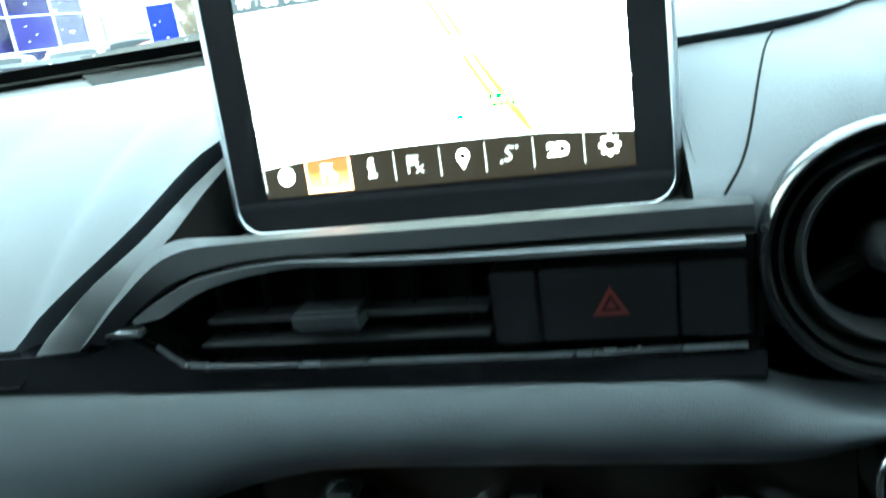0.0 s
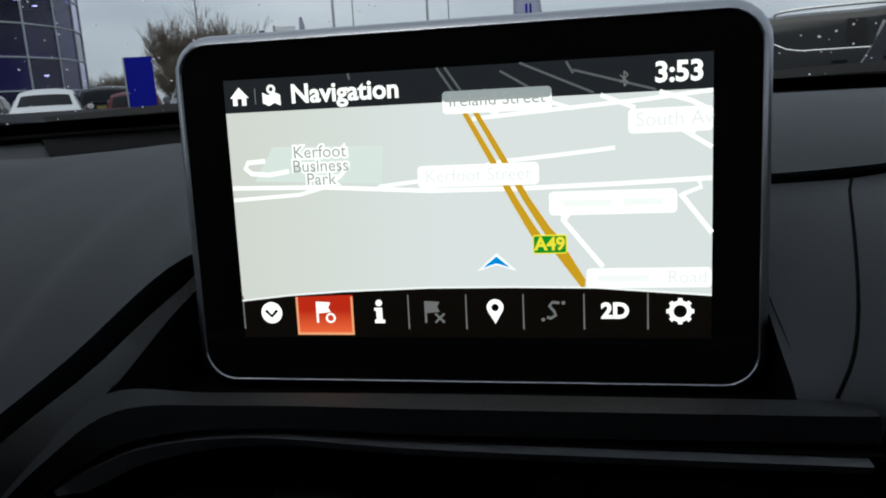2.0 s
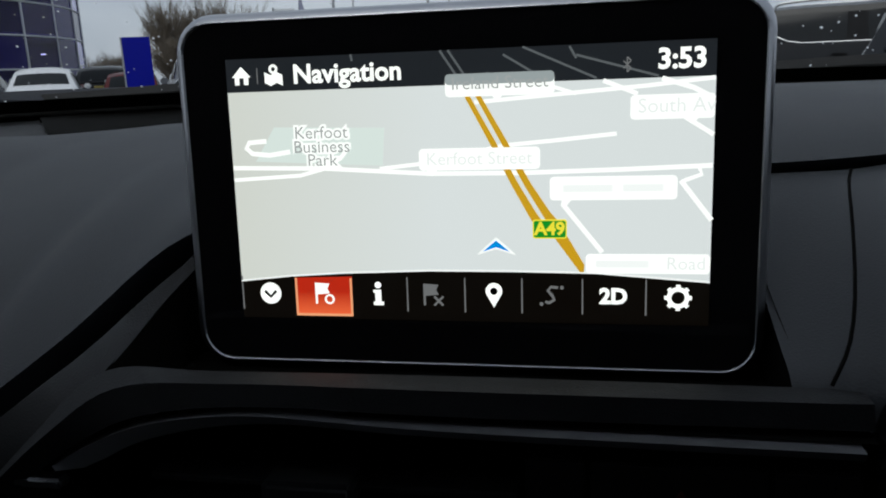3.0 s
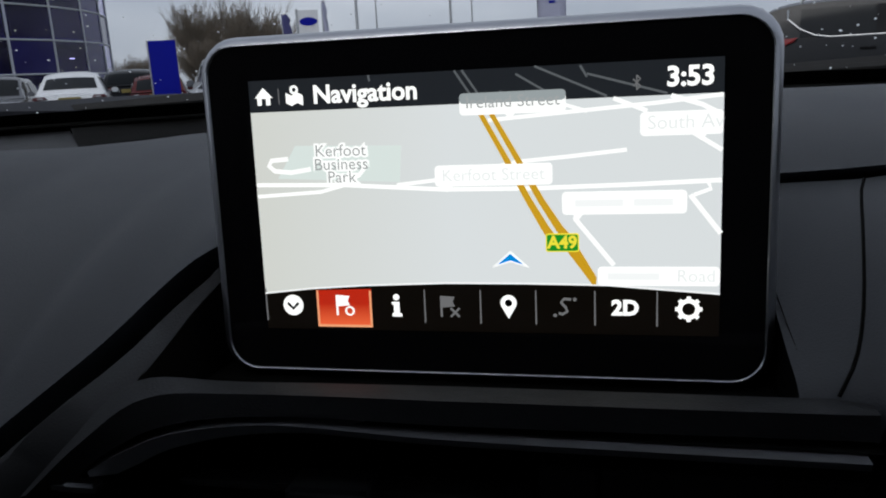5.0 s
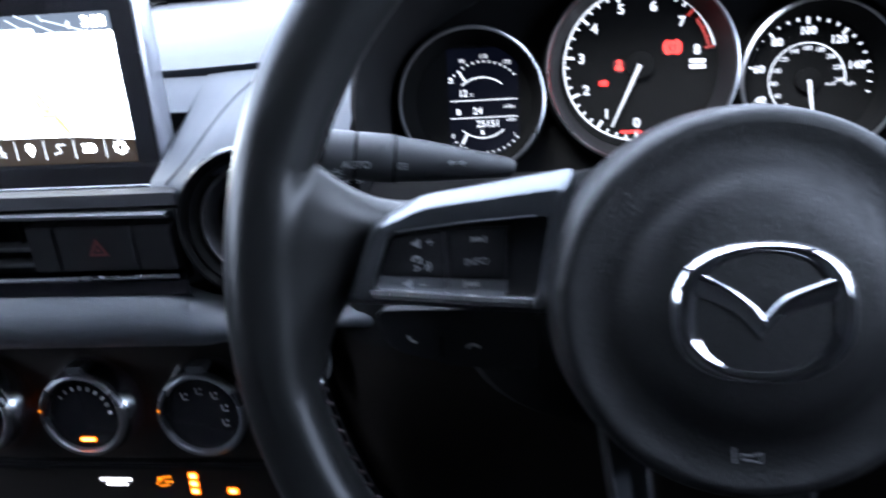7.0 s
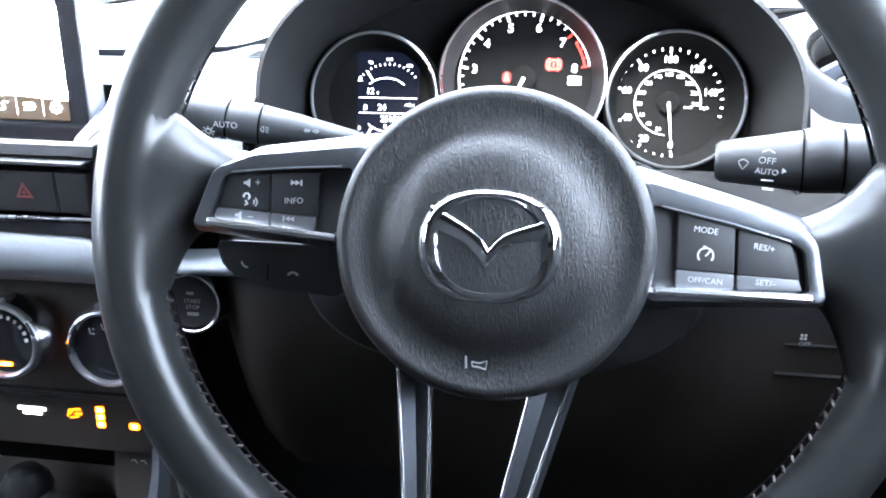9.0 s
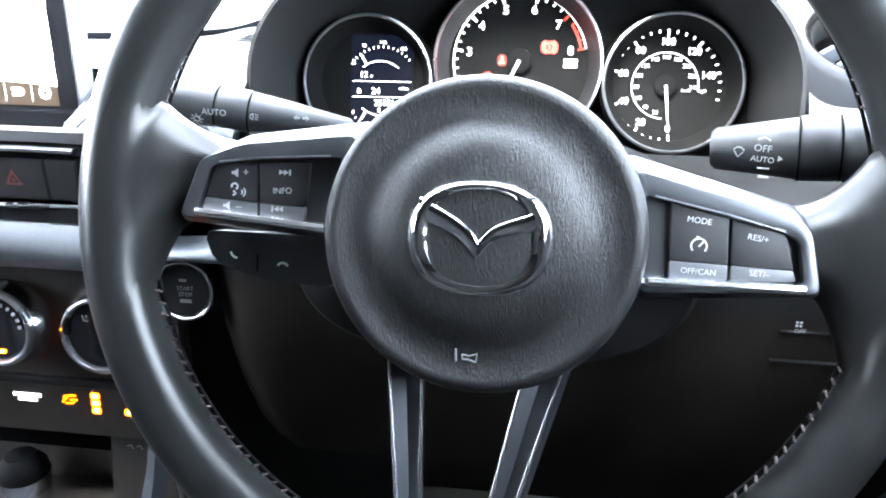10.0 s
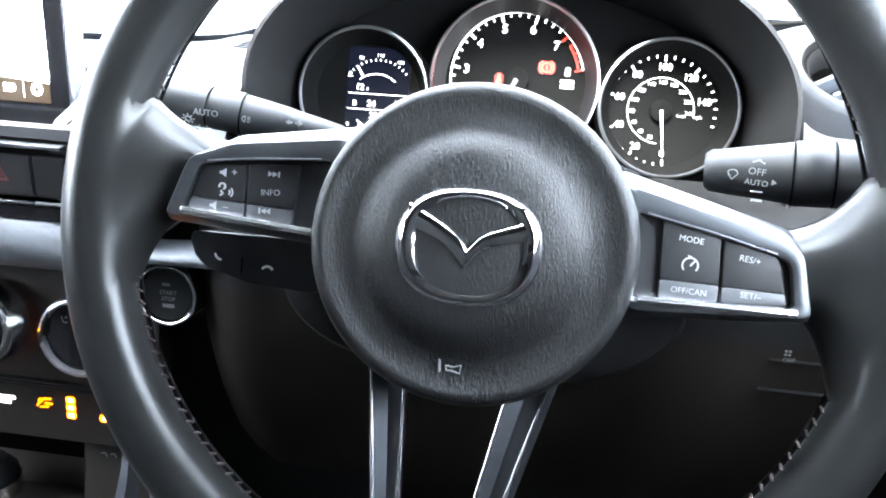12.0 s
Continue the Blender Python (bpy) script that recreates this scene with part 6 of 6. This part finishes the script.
def car(x, y, turn, colour, label, length=4.5, width=1.82, height=1.46, kind="saloon", clear_tail=False):
    """A parked car: nose along its own +x."""
    c = thing("parked_car", pose(x, y, 0, 0, 0, turn), label, "car", "parked cars")
    h, w2, L = height, width / 2, length / 2
    belt = h * (0.67 if kind == "suv" else 0.60)
    prof = [(-L, 0.42, 0.80, 0.86), (-L + 0.06, 0.30, 0.93, 0.94), (-L + 0.35, 0.22, 1.0, 1.0), (-L * 0.45, 0.19, 1.0, 1.0), (0.0, 0.19, 1.0, 0.99), (L * 0.42, 0.19, 1.0, 0.965),
            (L * 0.72, 0.20, 0.98, 0.88), (L - 0.12, 0.24, 0.90, 0.76), (L, 0.36, 0.76, 0.64)]
    rows = []
    for px, zb, wf, zf in prof:
        zt = belt * zf
        w = w2 * wf
        rows.append([(px, s * w * k, z) for s, k, z in ((-1, 0.86, zb), (-1, 0.97, zb + 0.08), (-1, 1.0, zb + (zt - zb) * 0.5), (-1, 0.985, zb + (zt - zb) * 0.78), (-1, 0.94, zt), (-1, 0.5, zt + 0.015),
                                                       (1, 0.5, zt + 0.015), (1, 0.94, zt), (1, 0.985, zb + (zt - zb) * 0.78), (1, 1.0, zb + (zt - zb) * 0.5), (1, 0.97, zb + 0.08), (1, 0.86, zb))])
    bm = grid(rows)
    for r in (rows[0], rows[-1]):
        bm.faces.new([bm.verts.new(p) for p in r])
    part("body", bm, colour, c)
    rear_glass = {"saloon": (-L + 0.40, -L * 0.42), "hatch": (-L + 0.10, -L * 0.62), "suv": (-L + 0.08, -L * 0.74)}[kind]
    spine = smooth_path([(rear_glass[0], belt), (rear_glass[1], h - 0.07), (-L * 0.14, h), (L * 0.13, h - 0.04), (L * 0.50, belt * 0.965)], 32)

    def cab(u, v, out=0.0):
        """A point of the cabin: u from the tail window's foot to the windscreen's, v across from -1 to 1."""
        p = spine[u]
        zb = belt * 0.95
        top = max(p[1], zb + 0.01)
        rise = (top - zb) / (h - zb)
        wt, wb = w2 * (0.90 - (0.21 if kind == "saloon" else 0.15) * rise), w2 * 0.93
        e = abs(v)
        if e <= 0.6:
            y, z = wt * (e / 0.6) * 0.97, top - 0.07 * rise * (e / 0.6) ** 3
        else:
            k = (e - 0.6) / 0.4
            y, z = wt * 0.97 + (wb - wt * 0.97) * k ** 0.8, (top - 0.07 * rise) + (zb - top + 0.07 * rise) * k
        return p[0] * (1 + out * 0.2), math.copysign(y + out * (0.3 + 0.7 * min(1, e / 0.6)), v), z + out * (0.8 if e < 0.6 else 0.1)

    def patch(us, vs, out):
        return grid([[cab(u, v, out) for v in vs] for u in us])

    ws = {"saloon": 7, "hatch": 7, "suv": 10}[kind]
    span = [-1 + 0.1 * k for k in range(21)]
    part("cabin", patch(range(33), span, 0.0), colour, c)
    part("rear_window", patch(range(2, 7) if kind == "saloon" else range(1, 7), [-0.50 + 0.1 * k for k in range(11)], 0.012), CAR_GLASS, c, "dark tinted glass")
    part("windscreen", patch(range(25, 32), [-0.54 + 0.09 * k for k in range(13)], 0.012), CAR_GLASS, c, "dark tinted glass")
    for s in (-1, 1):
        lo = [s * (0.66 + 0.07 * k) for k in range(5)]
        part("pillar", patch(range(14, 20), lo, 0.006), TRIM_BLACK, c)
        part("side_window", patch(range(ws, 16), lo, 0.012), CAR_GLASS, c, "dark tinted glass")
        part("side_window", patch(range(17, 28), lo, 0.012), CAR_GLASS, c, "dark tinted glass")
        sweep = [cab(ws - 1, s * 0.64, 0.016), cab(ws - 1, s * 0.74, 0.016), cab(ws, s * 0.86, 0.016), cab(ws + 1, s * 0.93, 0.016)] + [cab(u, s * 0.955, 0.016) for u in range(ws + 2, 29)]
        part("window_trim", tube(sweep, 0.014, 6), ALLOY, c, "bright window trim")
        sy = s
        part("door_mirror", box(L * 0.30, sy * (w2 + 0.06) - 0.09, belt + 0.0, L * 0.30 + 0.12, sy * (w2 + 0.06) + 0.09, belt + 0.14, 0.03), colour, c)
        part("door_line", tube([(-L * 0.02, sy * w2 * 1.0, 0.30), (-L * 0.02, sy * w2 * 0.97, belt * 0.97)], 0.006, 4), TRIM_BLACK, c)
        part("door_line", tube([(L * 0.42, sy * w2 * 1.0, 0.30), (L * 0.42, sy * w2 * 0.96, belt * 0.94)], 0.006, 4), TRIM_BLACK, c)
        for px in (-L * 0.60, L * 0.62):
            wr = 0.33 if kind != "suv" else 0.36
            wh = part("wheel", tube([(px, sy * (w2 - 0.20), wr), (px, sy * (w2 + 0.005), wr)], wr * 0.6, 20), TRIM_BLACK, c)
            ty = lathe([(wr * 0.62, -0.10), (wr * 0.95, -0.11), (wr, -0.06), (wr, 0.06), (wr * 0.95, 0.11), (wr * 0.62, 0.10)], 28)
            ty.transform(pose(px, sy * (w2 - 0.10), wr, 90))
            part("tyre", ty, TYRE, wh)
            rm = lathe([(0.04, 0.02), (wr * 0.3, 0.0), (wr * 0.6, 0.03), (wr * 0.64, 0.0)], 20)
            rm.transform(pose(px, sy * (w2 + 0.0), wr, 90 * sy))
            part("rim", rm, ALLOY, wh)
            arch = [(px + (wr + 0.06) * math.cos(radians(a)), sy * (w2 + 0.004), wr + (wr + 0.06) * math.sin(radians(a))) for a in range(-10, 191, 10)]
            part("wheel_arch", tube(arch, 0.03, 6), TRIM_BLACK, c)
        if clear_tail:
            wedge = prism([(-L + 0.02, 0.90), (-L - 0.02, 1.00), (-L + 0.02, 1.10), (-L + 0.45, 1.13), (-L + 0.88, 1.16), (-L + 0.82, 1.10), (-L + 0.55, 0.99), (-L + 0.40, 0.90)], -0.02, 0.02, 0.008, 2)
            wedge.transform(pose(0, sy * (w2 * 0.975), 0, 90))
            tl = part("tail_light", wedge, TAIL_RED, c, "red wedge-shaped rear lamp")
            clear = prism([(-L + 0.06, 0.98), (-L + 0.06, 1.07), (-L + 0.34, 1.09), (-L + 0.50, 1.05), (-L + 0.40, 0.99)], -0.028, 0.028, 0.006, 2)
            clear.transform(pose(0, sy * (w2 * 0.975), 0, 90))
            part("reversing_light", clear, LAMP_CLEAR, tl)
        else:
            lamp = part("tail_light", box(-L - 0.035, min(sy * w2 * 0.55, sy * w2 * 0.93), belt * 0.84, -L + 0.26, max(sy * w2 * 0.55, sy * w2 * 0.93), belt * 0.965, 0.04), TAIL_DARK, c, "dark red rear lamp")
            part("reversing_light", box(-L - 0.042, min(sy * w2 * 0.62, sy * w2 * 0.80), belt * 0.885, -L + 0.05, max(sy * w2 * 0.62, sy * w2 * 0.80), belt * 0.935, 0.015), LAMP_CLEAR, lamp)
        part("head_light", box(L - 0.34, min(sy * w2 * 0.50, sy * w2 * 0.90), belt * 0.66, L - 0.02, max(sy * w2 * 0.50, sy * w2 * 0.90), belt * 0.80, 0.04), LAMP_CLEAR, c, "clear head lamp")
    if kind == "suv":
        for sy in (-1, 1):
            rail = [(-L * 0.62, sy * w2 * 0.66, h - 0.10), (-L * 0.55, sy * w2 * 0.66, h + 0.015), (-L * 0.1, sy * w2 * 0.68, h + 0.045), (L * 0.10, sy * w2 * 0.66, h + 0.01), (L * 0.16, sy * w2 * 0.66, h - 0.06)]
            part("roof_rail", tube(smooth_path(rail, 20), 0.022, 6), ALLOY, c, "bright roof rail")
            for px in (-L * 0.28, L * 0.14):
                part("door_handle", box(px, min(sy * w2 * 0.97, sy * (w2 + 0.03)), belt * 0.84, px + 0.20, max(sy * w2 * 0.97, sy * (w2 + 0.03)), belt * 0.84 + 0.035, 0.01), TRIM_BLACK, c)
    part("rear_bumper", box(-L - 0.06, -w2 * 0.80, 0.36, -L + 0.12, w2 * 0.80, 0.58, 0.06), TRIM_BLACK if kind == "suv" else colour, c)
    part("number_plate", box(-L - 0.035, -0.26, belt * 0.80, -L + 0.02, 0.26, belt * 0.80 + 0.11, 0.004), PLATE, c, "yellow number plate")
    part("front_grille", box(L - 0.06, -w2 * 0.45, 0.34, L + 0.01, w2 * 0.45, 0.56, 0.03), TRIM_BLACK, c)
    return c


WHITE = paint("white_car_paint", (0.78, 0.79, 0.80))
BLACKP = paint("black_car_paint", (0.008, 0.009, 0.011), 0.25, 0.04)
DARKRED = paint("dark_maroon_car_paint", (0.020, 0.008, 0.012), 0.25, 0.04)
REDP = paint("red_car_paint", (0.55, 0.02, 0.018))
MIDRED = paint("deep_red_car_paint", (0.085, 0.009, 0.009), 0.25, 0.1)
SILVER = paint("silver_car_paint", (0.30, 0.31, 0.33))
GREYP = paint("dark_grey_car_paint", (0.12, 0.125, 0.14))


def parked(az, dist, turn, *args, **kw):
    x, y = bearing(az, dist)
    return car(x, y, turn, *args, **kw)


parked(-36.85, 24.0, 123, WHITE, "white saloon car parked tail first with wet paint", 4.8, 1.85, 1.48, "saloon")
parked(-46.5, 17.0, 112, DARKRED, "very dark maroon hatchback parked on wet asphalt", 4.3, 1.8, 1.5, "hatch")
parked(-41.3, 26.0, 300, GREYP, "dark grey hatchback parked beside the showroom", 4.2, 1.78, 1.48, "hatch")
parked(-33.2, 28.0, 120, BLACKP, "black estate car parked behind the blue sign", 4.5, 1.8, 1.56, "suv")
parked(-31.6, 27.0, 120, MIDRED, "red hatchback parked in the far row", 4.1, 1.76, 1.36, "hatch")
parked(-26.5, 18.0, 300, GREYP, "grey estate car parked nose to the road", 4.4, 1.82, 1.52, "hatch")
parked(-23.2, 11.5, 250, SILVER, "silver hatchback with a wet bonnet", 4.3, 1.8, 1.42, "hatch")
parked(-10.5, 13.0, 10, REDP, "bright red hatchback parked side-on", 4.0, 1.76, 1.50, "hatch")
parked(1.0, 15.0, 232, WHITE, "white car seen at its front wheel arch", 4.4, 1.8, 1.46, "saloon")
parked(18.65, 13.2, -14, BLACKP, "black sport utility vehicle with bright window line", 4.6, 1.86, 1.70, "suv", clear_tail=True)
parked(26.0, 8.2, 60, BLACKP, "black hatchback parked nearby", 4.4, 1.8, 1.5, "hatch")

# blue sign
SIGN_BLUE = surface("blue_sign_paint", (0.002, 0.006, 0.33), 0.4, wear=0.05, wear_scale=2, spec=0.15)
sx_, sy_ = bearing(-31.12, 17.5)
sign = thing("totem_sign", pose(sx_, sy_, 0, 0, 0, 30), "plain deep blue totem sign with pale edge", "sign")
part("panel", box(-0.27, -0.05, 0.12, 0.27, 0.05, 1.89, 0.01), SIGN_BLUE, sign, "deep blue panel")
part("edge", box(-0.30, -0.055, 0.10, -0.273, 0.055, 1.90, 0.004), ALLOY, sign)
part("foot", box(-0.32, -0.12, 0.0, 0.32, 0.12, 0.11, 0.01), TRIM_BLACK, sign)
fx, fy = bearing(-21.1, 22.0)
flag = thing("sign_board", pose(fx, fy, 0, 0, 0, 20), "white board with a plain blue oval on a pole", "sign")
part("pole", tube([(-0.30, 0, 0), (-0.30, 0, 2.80)], 0.03, 8), ALLOY, flag)
part("board", box(-0.27, -0.01, 1.75, 0.27, 0.01, 2.77, 0.004), WHITE, flag)
oval = prism(disc_points(0, 0, 0.24, 28, 0, 360, 0.11), -0.018, 0.018)
oval.transform(pose(0, 0, 2.47, 90))
part("oval", oval, SIGN_BLUE, flag, "plain blue oval")
FLAG_LILAC = surface("pale_lilac_cloth", (0.42, 0.43, 0.55), 0.8, wear=0.1, wear_scale=3)
FLAG_VIOLET = surface("violet_cloth", (0.07, 0.07, 0.20), 0.8, wear=0.2, wear_scale=3)


def feather_flag(az, dist, z0, z1, width, cloth, label, marks=()):
    """A tall flag on a bent pole; its writing as plain bars."""
    x, y = bearing(az, dist)
    f = thing("feather_flag", pose(x, y, 0, 0, 0, -az), label, "flag", "flags on poles")
    part("pole", tube(smooth_path([(-width / 2, 0, 0), (-width / 2, 0, z1 * 0.8), (-width * 0.42, 0, z1 * 0.97), (-width * 0.1, 0, z1 + 0.02)], 16), 0.018, 6), ALLOY, f)
    rows = []
    for k in range(13):
        t = k / 12
        w = width * (0.72 + 0.28 * math.sin(math.pi * min(1.0, 0.25 + t)) ** 0.5 if t < 0.8 else 1.0 - 2.2 * (t - 0.8))
        rows.append([(-width / 2 + w * u, 0.03 * math.sin(5 * t + 4 * u), z0 + (z1 - z0) * t) for u in (0.0, 0.25, 0.5, 0.75, 1.0)])
    sheet = part("cloth", grid(rows), cloth, f)
    sheet.modifiers.new("thick", "SOLIDIFY").thickness = 0.006
    for u0, v0, u1, v1 in marks:
        part("bar", box(-width / 2 + u0 * width, -0.045, z0 + v0 * (z1 - z0), -width / 2 + u1 * width, -0.040, z0 + v1 * (z1 - z0)), SIGN_BLUE, f)
    return f


feather_flag(-22.6, 22.0, 1.7, 2.68, 0.26, FLAG_VIOLET, "violet advertising flag on a thin pole")
feather_flag(-19.9, 22.0, 1.4, 2.98, 0.16, FLAG_LILAC, "slim pale lilac flag on a thin pole")
feather_flag(-3.8, 30.0, 2.2, 5.2, 1.05, FLAG_LILAC, "broad pale lilac banner on a pole with blue writing", ((0.40, 0.34, 0.62, 0.37), (0.40, 0.39, 0.48, 0.52), (0.55, 0.39, 0.62, 0.52)))
for az, d in ((-17.67, 38.0), (-10.97, 42.0), (-27.0, 60.0), (-16.28, 62.0), (-9.45, 62.0)):
    lx, ly = bearing(az, d)
    lamp = thing("street_lamp", pose(lx, ly, 0), "thin grey car park lamp post", "lamp post", "lamp posts")
    part("post", tube([(0, 0, 0), (0, 0, 4.0), (0, 0, 8.0)], [0.10, 0.07, 0.05], 10), ALLOY, lamp)
    part("lamp_head", box(-0.1, -0.5, 7.95, 0.1, 0.1, 8.05, 0.02), ALLOY, lamp)

# hoop barriers in front of the parked cars
for az, d in ((-34.6, 14.5), (-44.5, 12.0)):
    bx, by = bearing(az, d)
    bar = thing("hoop_barrier", pose(bx, by, 0, 0, 0, 32), "low galvanised hoop barrier", "barrier", "hoop barriers")
    part("hoop", tube(smooth_path([(-0.9, 0, 0), (-0.9, 0, 0.52), (-0.84, 0, 0.62), (0, 0, 0.64), (0.84, 0, 0.62), (0.9, 0, 0.52), (0.9, 0, 0)], 30), 0.03, 8), ALLOY, bar)

# curved glass showroom
FACADE_GLASS = glass("blue_tinted_glass", (0.60, 0.55, 0.95), 0.0, 1.22)
FACADE_DARK = surface("deep_blue_panel", (0.026, 0.023, 0.130), 0.12, wear=0.4, wear_scale=0.5, spec=0.2)
FRAME_GREY = surface("pale_frame_metal", (0.55, 0.57, 0.60), 0.4, 0.3)
CLAD = surface("grey_cladding", (0.30, 0.31, 0.33), 0.6, wear=0.1, wear_scale=0.5)
ROOM_LAMP = glow("showroom_lamp", (0.80, 0.85, 1.0), 3.2)
hall = thing("showroom", pose(0, 0, 0), "curved blue glass car showroom with pale mullions", "building")
R, N_COL, N_ROW, ROW_H = 16.0, 15, 5, 1.9
hx, hy = bearing(-49.1, 63.0)
face = math.atan2(-0.25 - hy, 0.05 - hx)


def facade(col, r=0.0):
    a = face + radians(170) * (col / N_COL - 0.5)
    return hx + (R + r) * math.cos(a), hy + (R + r) * math.sin(a)


for i in range(N_COL):
    (ax, ay), (bx, by) = facade(i), facade(i + 1)
    d = math.atan2(by - ay, bx - ax)
    ln = math.hypot(bx - ax, by - ay)
    for j in range(N_ROW):
        m = FACADE_DARK if (i * 3 + j * 5) % 7 == 0 else FACADE_GLASS
        o = part("pane", box(0.05, -0.01, 0.05, ln - 0.05, 0.01, ROW_H - 0.05), m, hall, smooth=False)
        o.matrix_basis = pose(ax, ay, 0.15 + ROW_H * j, 0, 0, math.degrees(d))
        o.visible_shadow = m is FACADE_DARK
for i in range(N_COL + 1):
    ax, ay = facade(i, 0.03)
    part("mullion", tube([(ax, ay, 0), (ax, ay, 0.15 + ROW_H * N_ROW)], 0.075, 6), FRAME_GREY, hall)
for j in range(N_ROW + 1):
    part("transom", tube([(*facade(i, 0.03), 0.15 + ROW_H * j) for i in range(N_COL + 1)], 0.06, 6), FRAME_GREY, hall)
part("fascia", grid([[(*facade(i, r), 0.15 + ROW_H * N_ROW + z) for i in range(N_COL + 1)] for r, z in ((-0.2, 0), (0.35, 0.0), (0.35, 1.1), (-0.2, 1.1))]), CLAD, hall)
part("back_wall", grid([[(*facade(i, -6.0), z) for i in range(N_COL + 1)] for z in (0, 10)]), FACADE_DARK, hall)
for end in (0, N_COL):
    part("end_wall", grid([[(*facade(end, r), z) for r in (-0.1, -6.0)] for z in (0, 10.2)]), FACADE_DARK, hall)
part("roof", grid([[(*facade(i, r), 10.2) for i in range(N_COL + 1)] for r in (0.2, -6.0)]), CLAD, hall)

for z in (3.95, 7.75):
    part("storey", grid([[(*facade(i, r), z + h) for i in range(N_COL + 1)] for r, h in ((-0.4, 0.0), (-5.9, 0.0), (-5.9, 0.2), (-0.4, 0.2))], close_rows=True), FACADE_DARK, hall)
rnd = random.Random(11)
for z in (3.85, 7.65, 9.55):
    for i in range(2, 13):
        for r in (-1.5, -3.6):
            if rnd.random() < 0.35:
                continue
            lx, ly = facade(i + rnd.uniform(0.1, 0.9), r)
            o = part("ceiling_lamp", box(-0.11, -0.11, -0.05, 0.11, 0.11, 0.0), ROOM_LAMP, hall, smooth=False)
            o.matrix_basis = pose(lx, ly, z - rnd.uniform(0.1, 0.9))

# bare trees
BARK = surface("grey_brown_bark", (0.075, 0.062, 0.05), 0.9, wear=0.3, wear_scale=4)
TWIG = surface("bare_twigs", (0.20, 0.165, 0.125), 0.95, wear=0.3, wear_scale=2)


def bare_tree(x, y, height, spread, seed, label, top=7):
    rnd = random.Random(seed)
    t = thing("bare_tree", pose(x, y, 0), label, "tree", "bare trees")
    meshes = {"trunk": ([], []), "crown": ([], [])}

    def limb(p, q, r0, r1, sides, where):
        vs, fs = meshes[where]
        d = (q - p).normalized()
        a = d.orthogonal().normalized()
        b = d.cross(a)
        k = len(vs)
        for c, r in ((p, r0), (q, r1)):
            vs.extend((c + r * (math.cos(2 * math.pi * i / sides) * a + math.sin(2 * math.pi * i / sides) * b)).to_tuple() for i in range(sides))
        fs.extend((k + i, k + (i + 1) % sides, k + sides + (i + 1) % sides, k + sides + i) for i in range(sides))

    def grow(p, d, ln, r, depth):
        q = p + d * ln
        m = p.lerp(q, 0.5) + Vector((rnd.uniform(-1, 1), rnd.uniform(-1, 1), 0)) * ln * 0.06
        where, sides = ("trunk", 6) if depth < 3 else ("crown", 3)
        limb(p, m, r, r * 0.85, sides, where)
        limb(m, q, r * 0.85, r * 0.65, sides, where)
        if depth >= top:
            return
        for k in range(3):
            turn = Vector((rnd.uniform(-1, 1), rnd.uniform(-1, 1), rnd.uniform(0.0, 1.0))) * spread
            grow(p.lerp(q, rnd.uniform(0.35, 1.0)), (d + turn).normalized(), ln * rnd.uniform(0.68, 0.90), max(r * 0.58, 0.007), depth + 1)

    for k in range(9):
        grow(Vector((rnd.uniform(-0.5, 0.5), rnd.uniform(-0.5, 0.5), 0)), Vector((rnd.uniform(-0.8, 0.8), rnd.uniform(-0.8, 0.8), 1)).normalized(), height * 0.18, 0.08, 1)
    for name, mat in (("trunk", BARK), ("crown", TWIG)):
        me = bpy.data.meshes.new(name)
        me.from_pydata(meshes[name][0], [], meshes[name][1])
        me.materials.append(mat)
        ob = new(name, me)
        ob.parent = t
        if name == "crown":
            tagged(ob, "fine bare twigs", kind="stuff")
    return t


for az, d, hgt, seed, top in ((-27.5, 48, 9.8, 3, 7), (-24.6, 50, 9.4, 5, 7), (-28.7, 45, 5.2, 21, 7), (-27.0, 45, 5.8, 22, 7), (-25.2, 46, 5.6, 23, 7), (-33.4, 95, 8.0, 8, 6), (-32.2, 98, 8.6, 12, 6), (-31.0, 100, 9.2, 9, 6)):
    tx, ty_ = bearing(az, d)
    bare_tree(tx, ty_, hgt, 0.50, seed, "leafless winter tree with dense fine twigs", top)
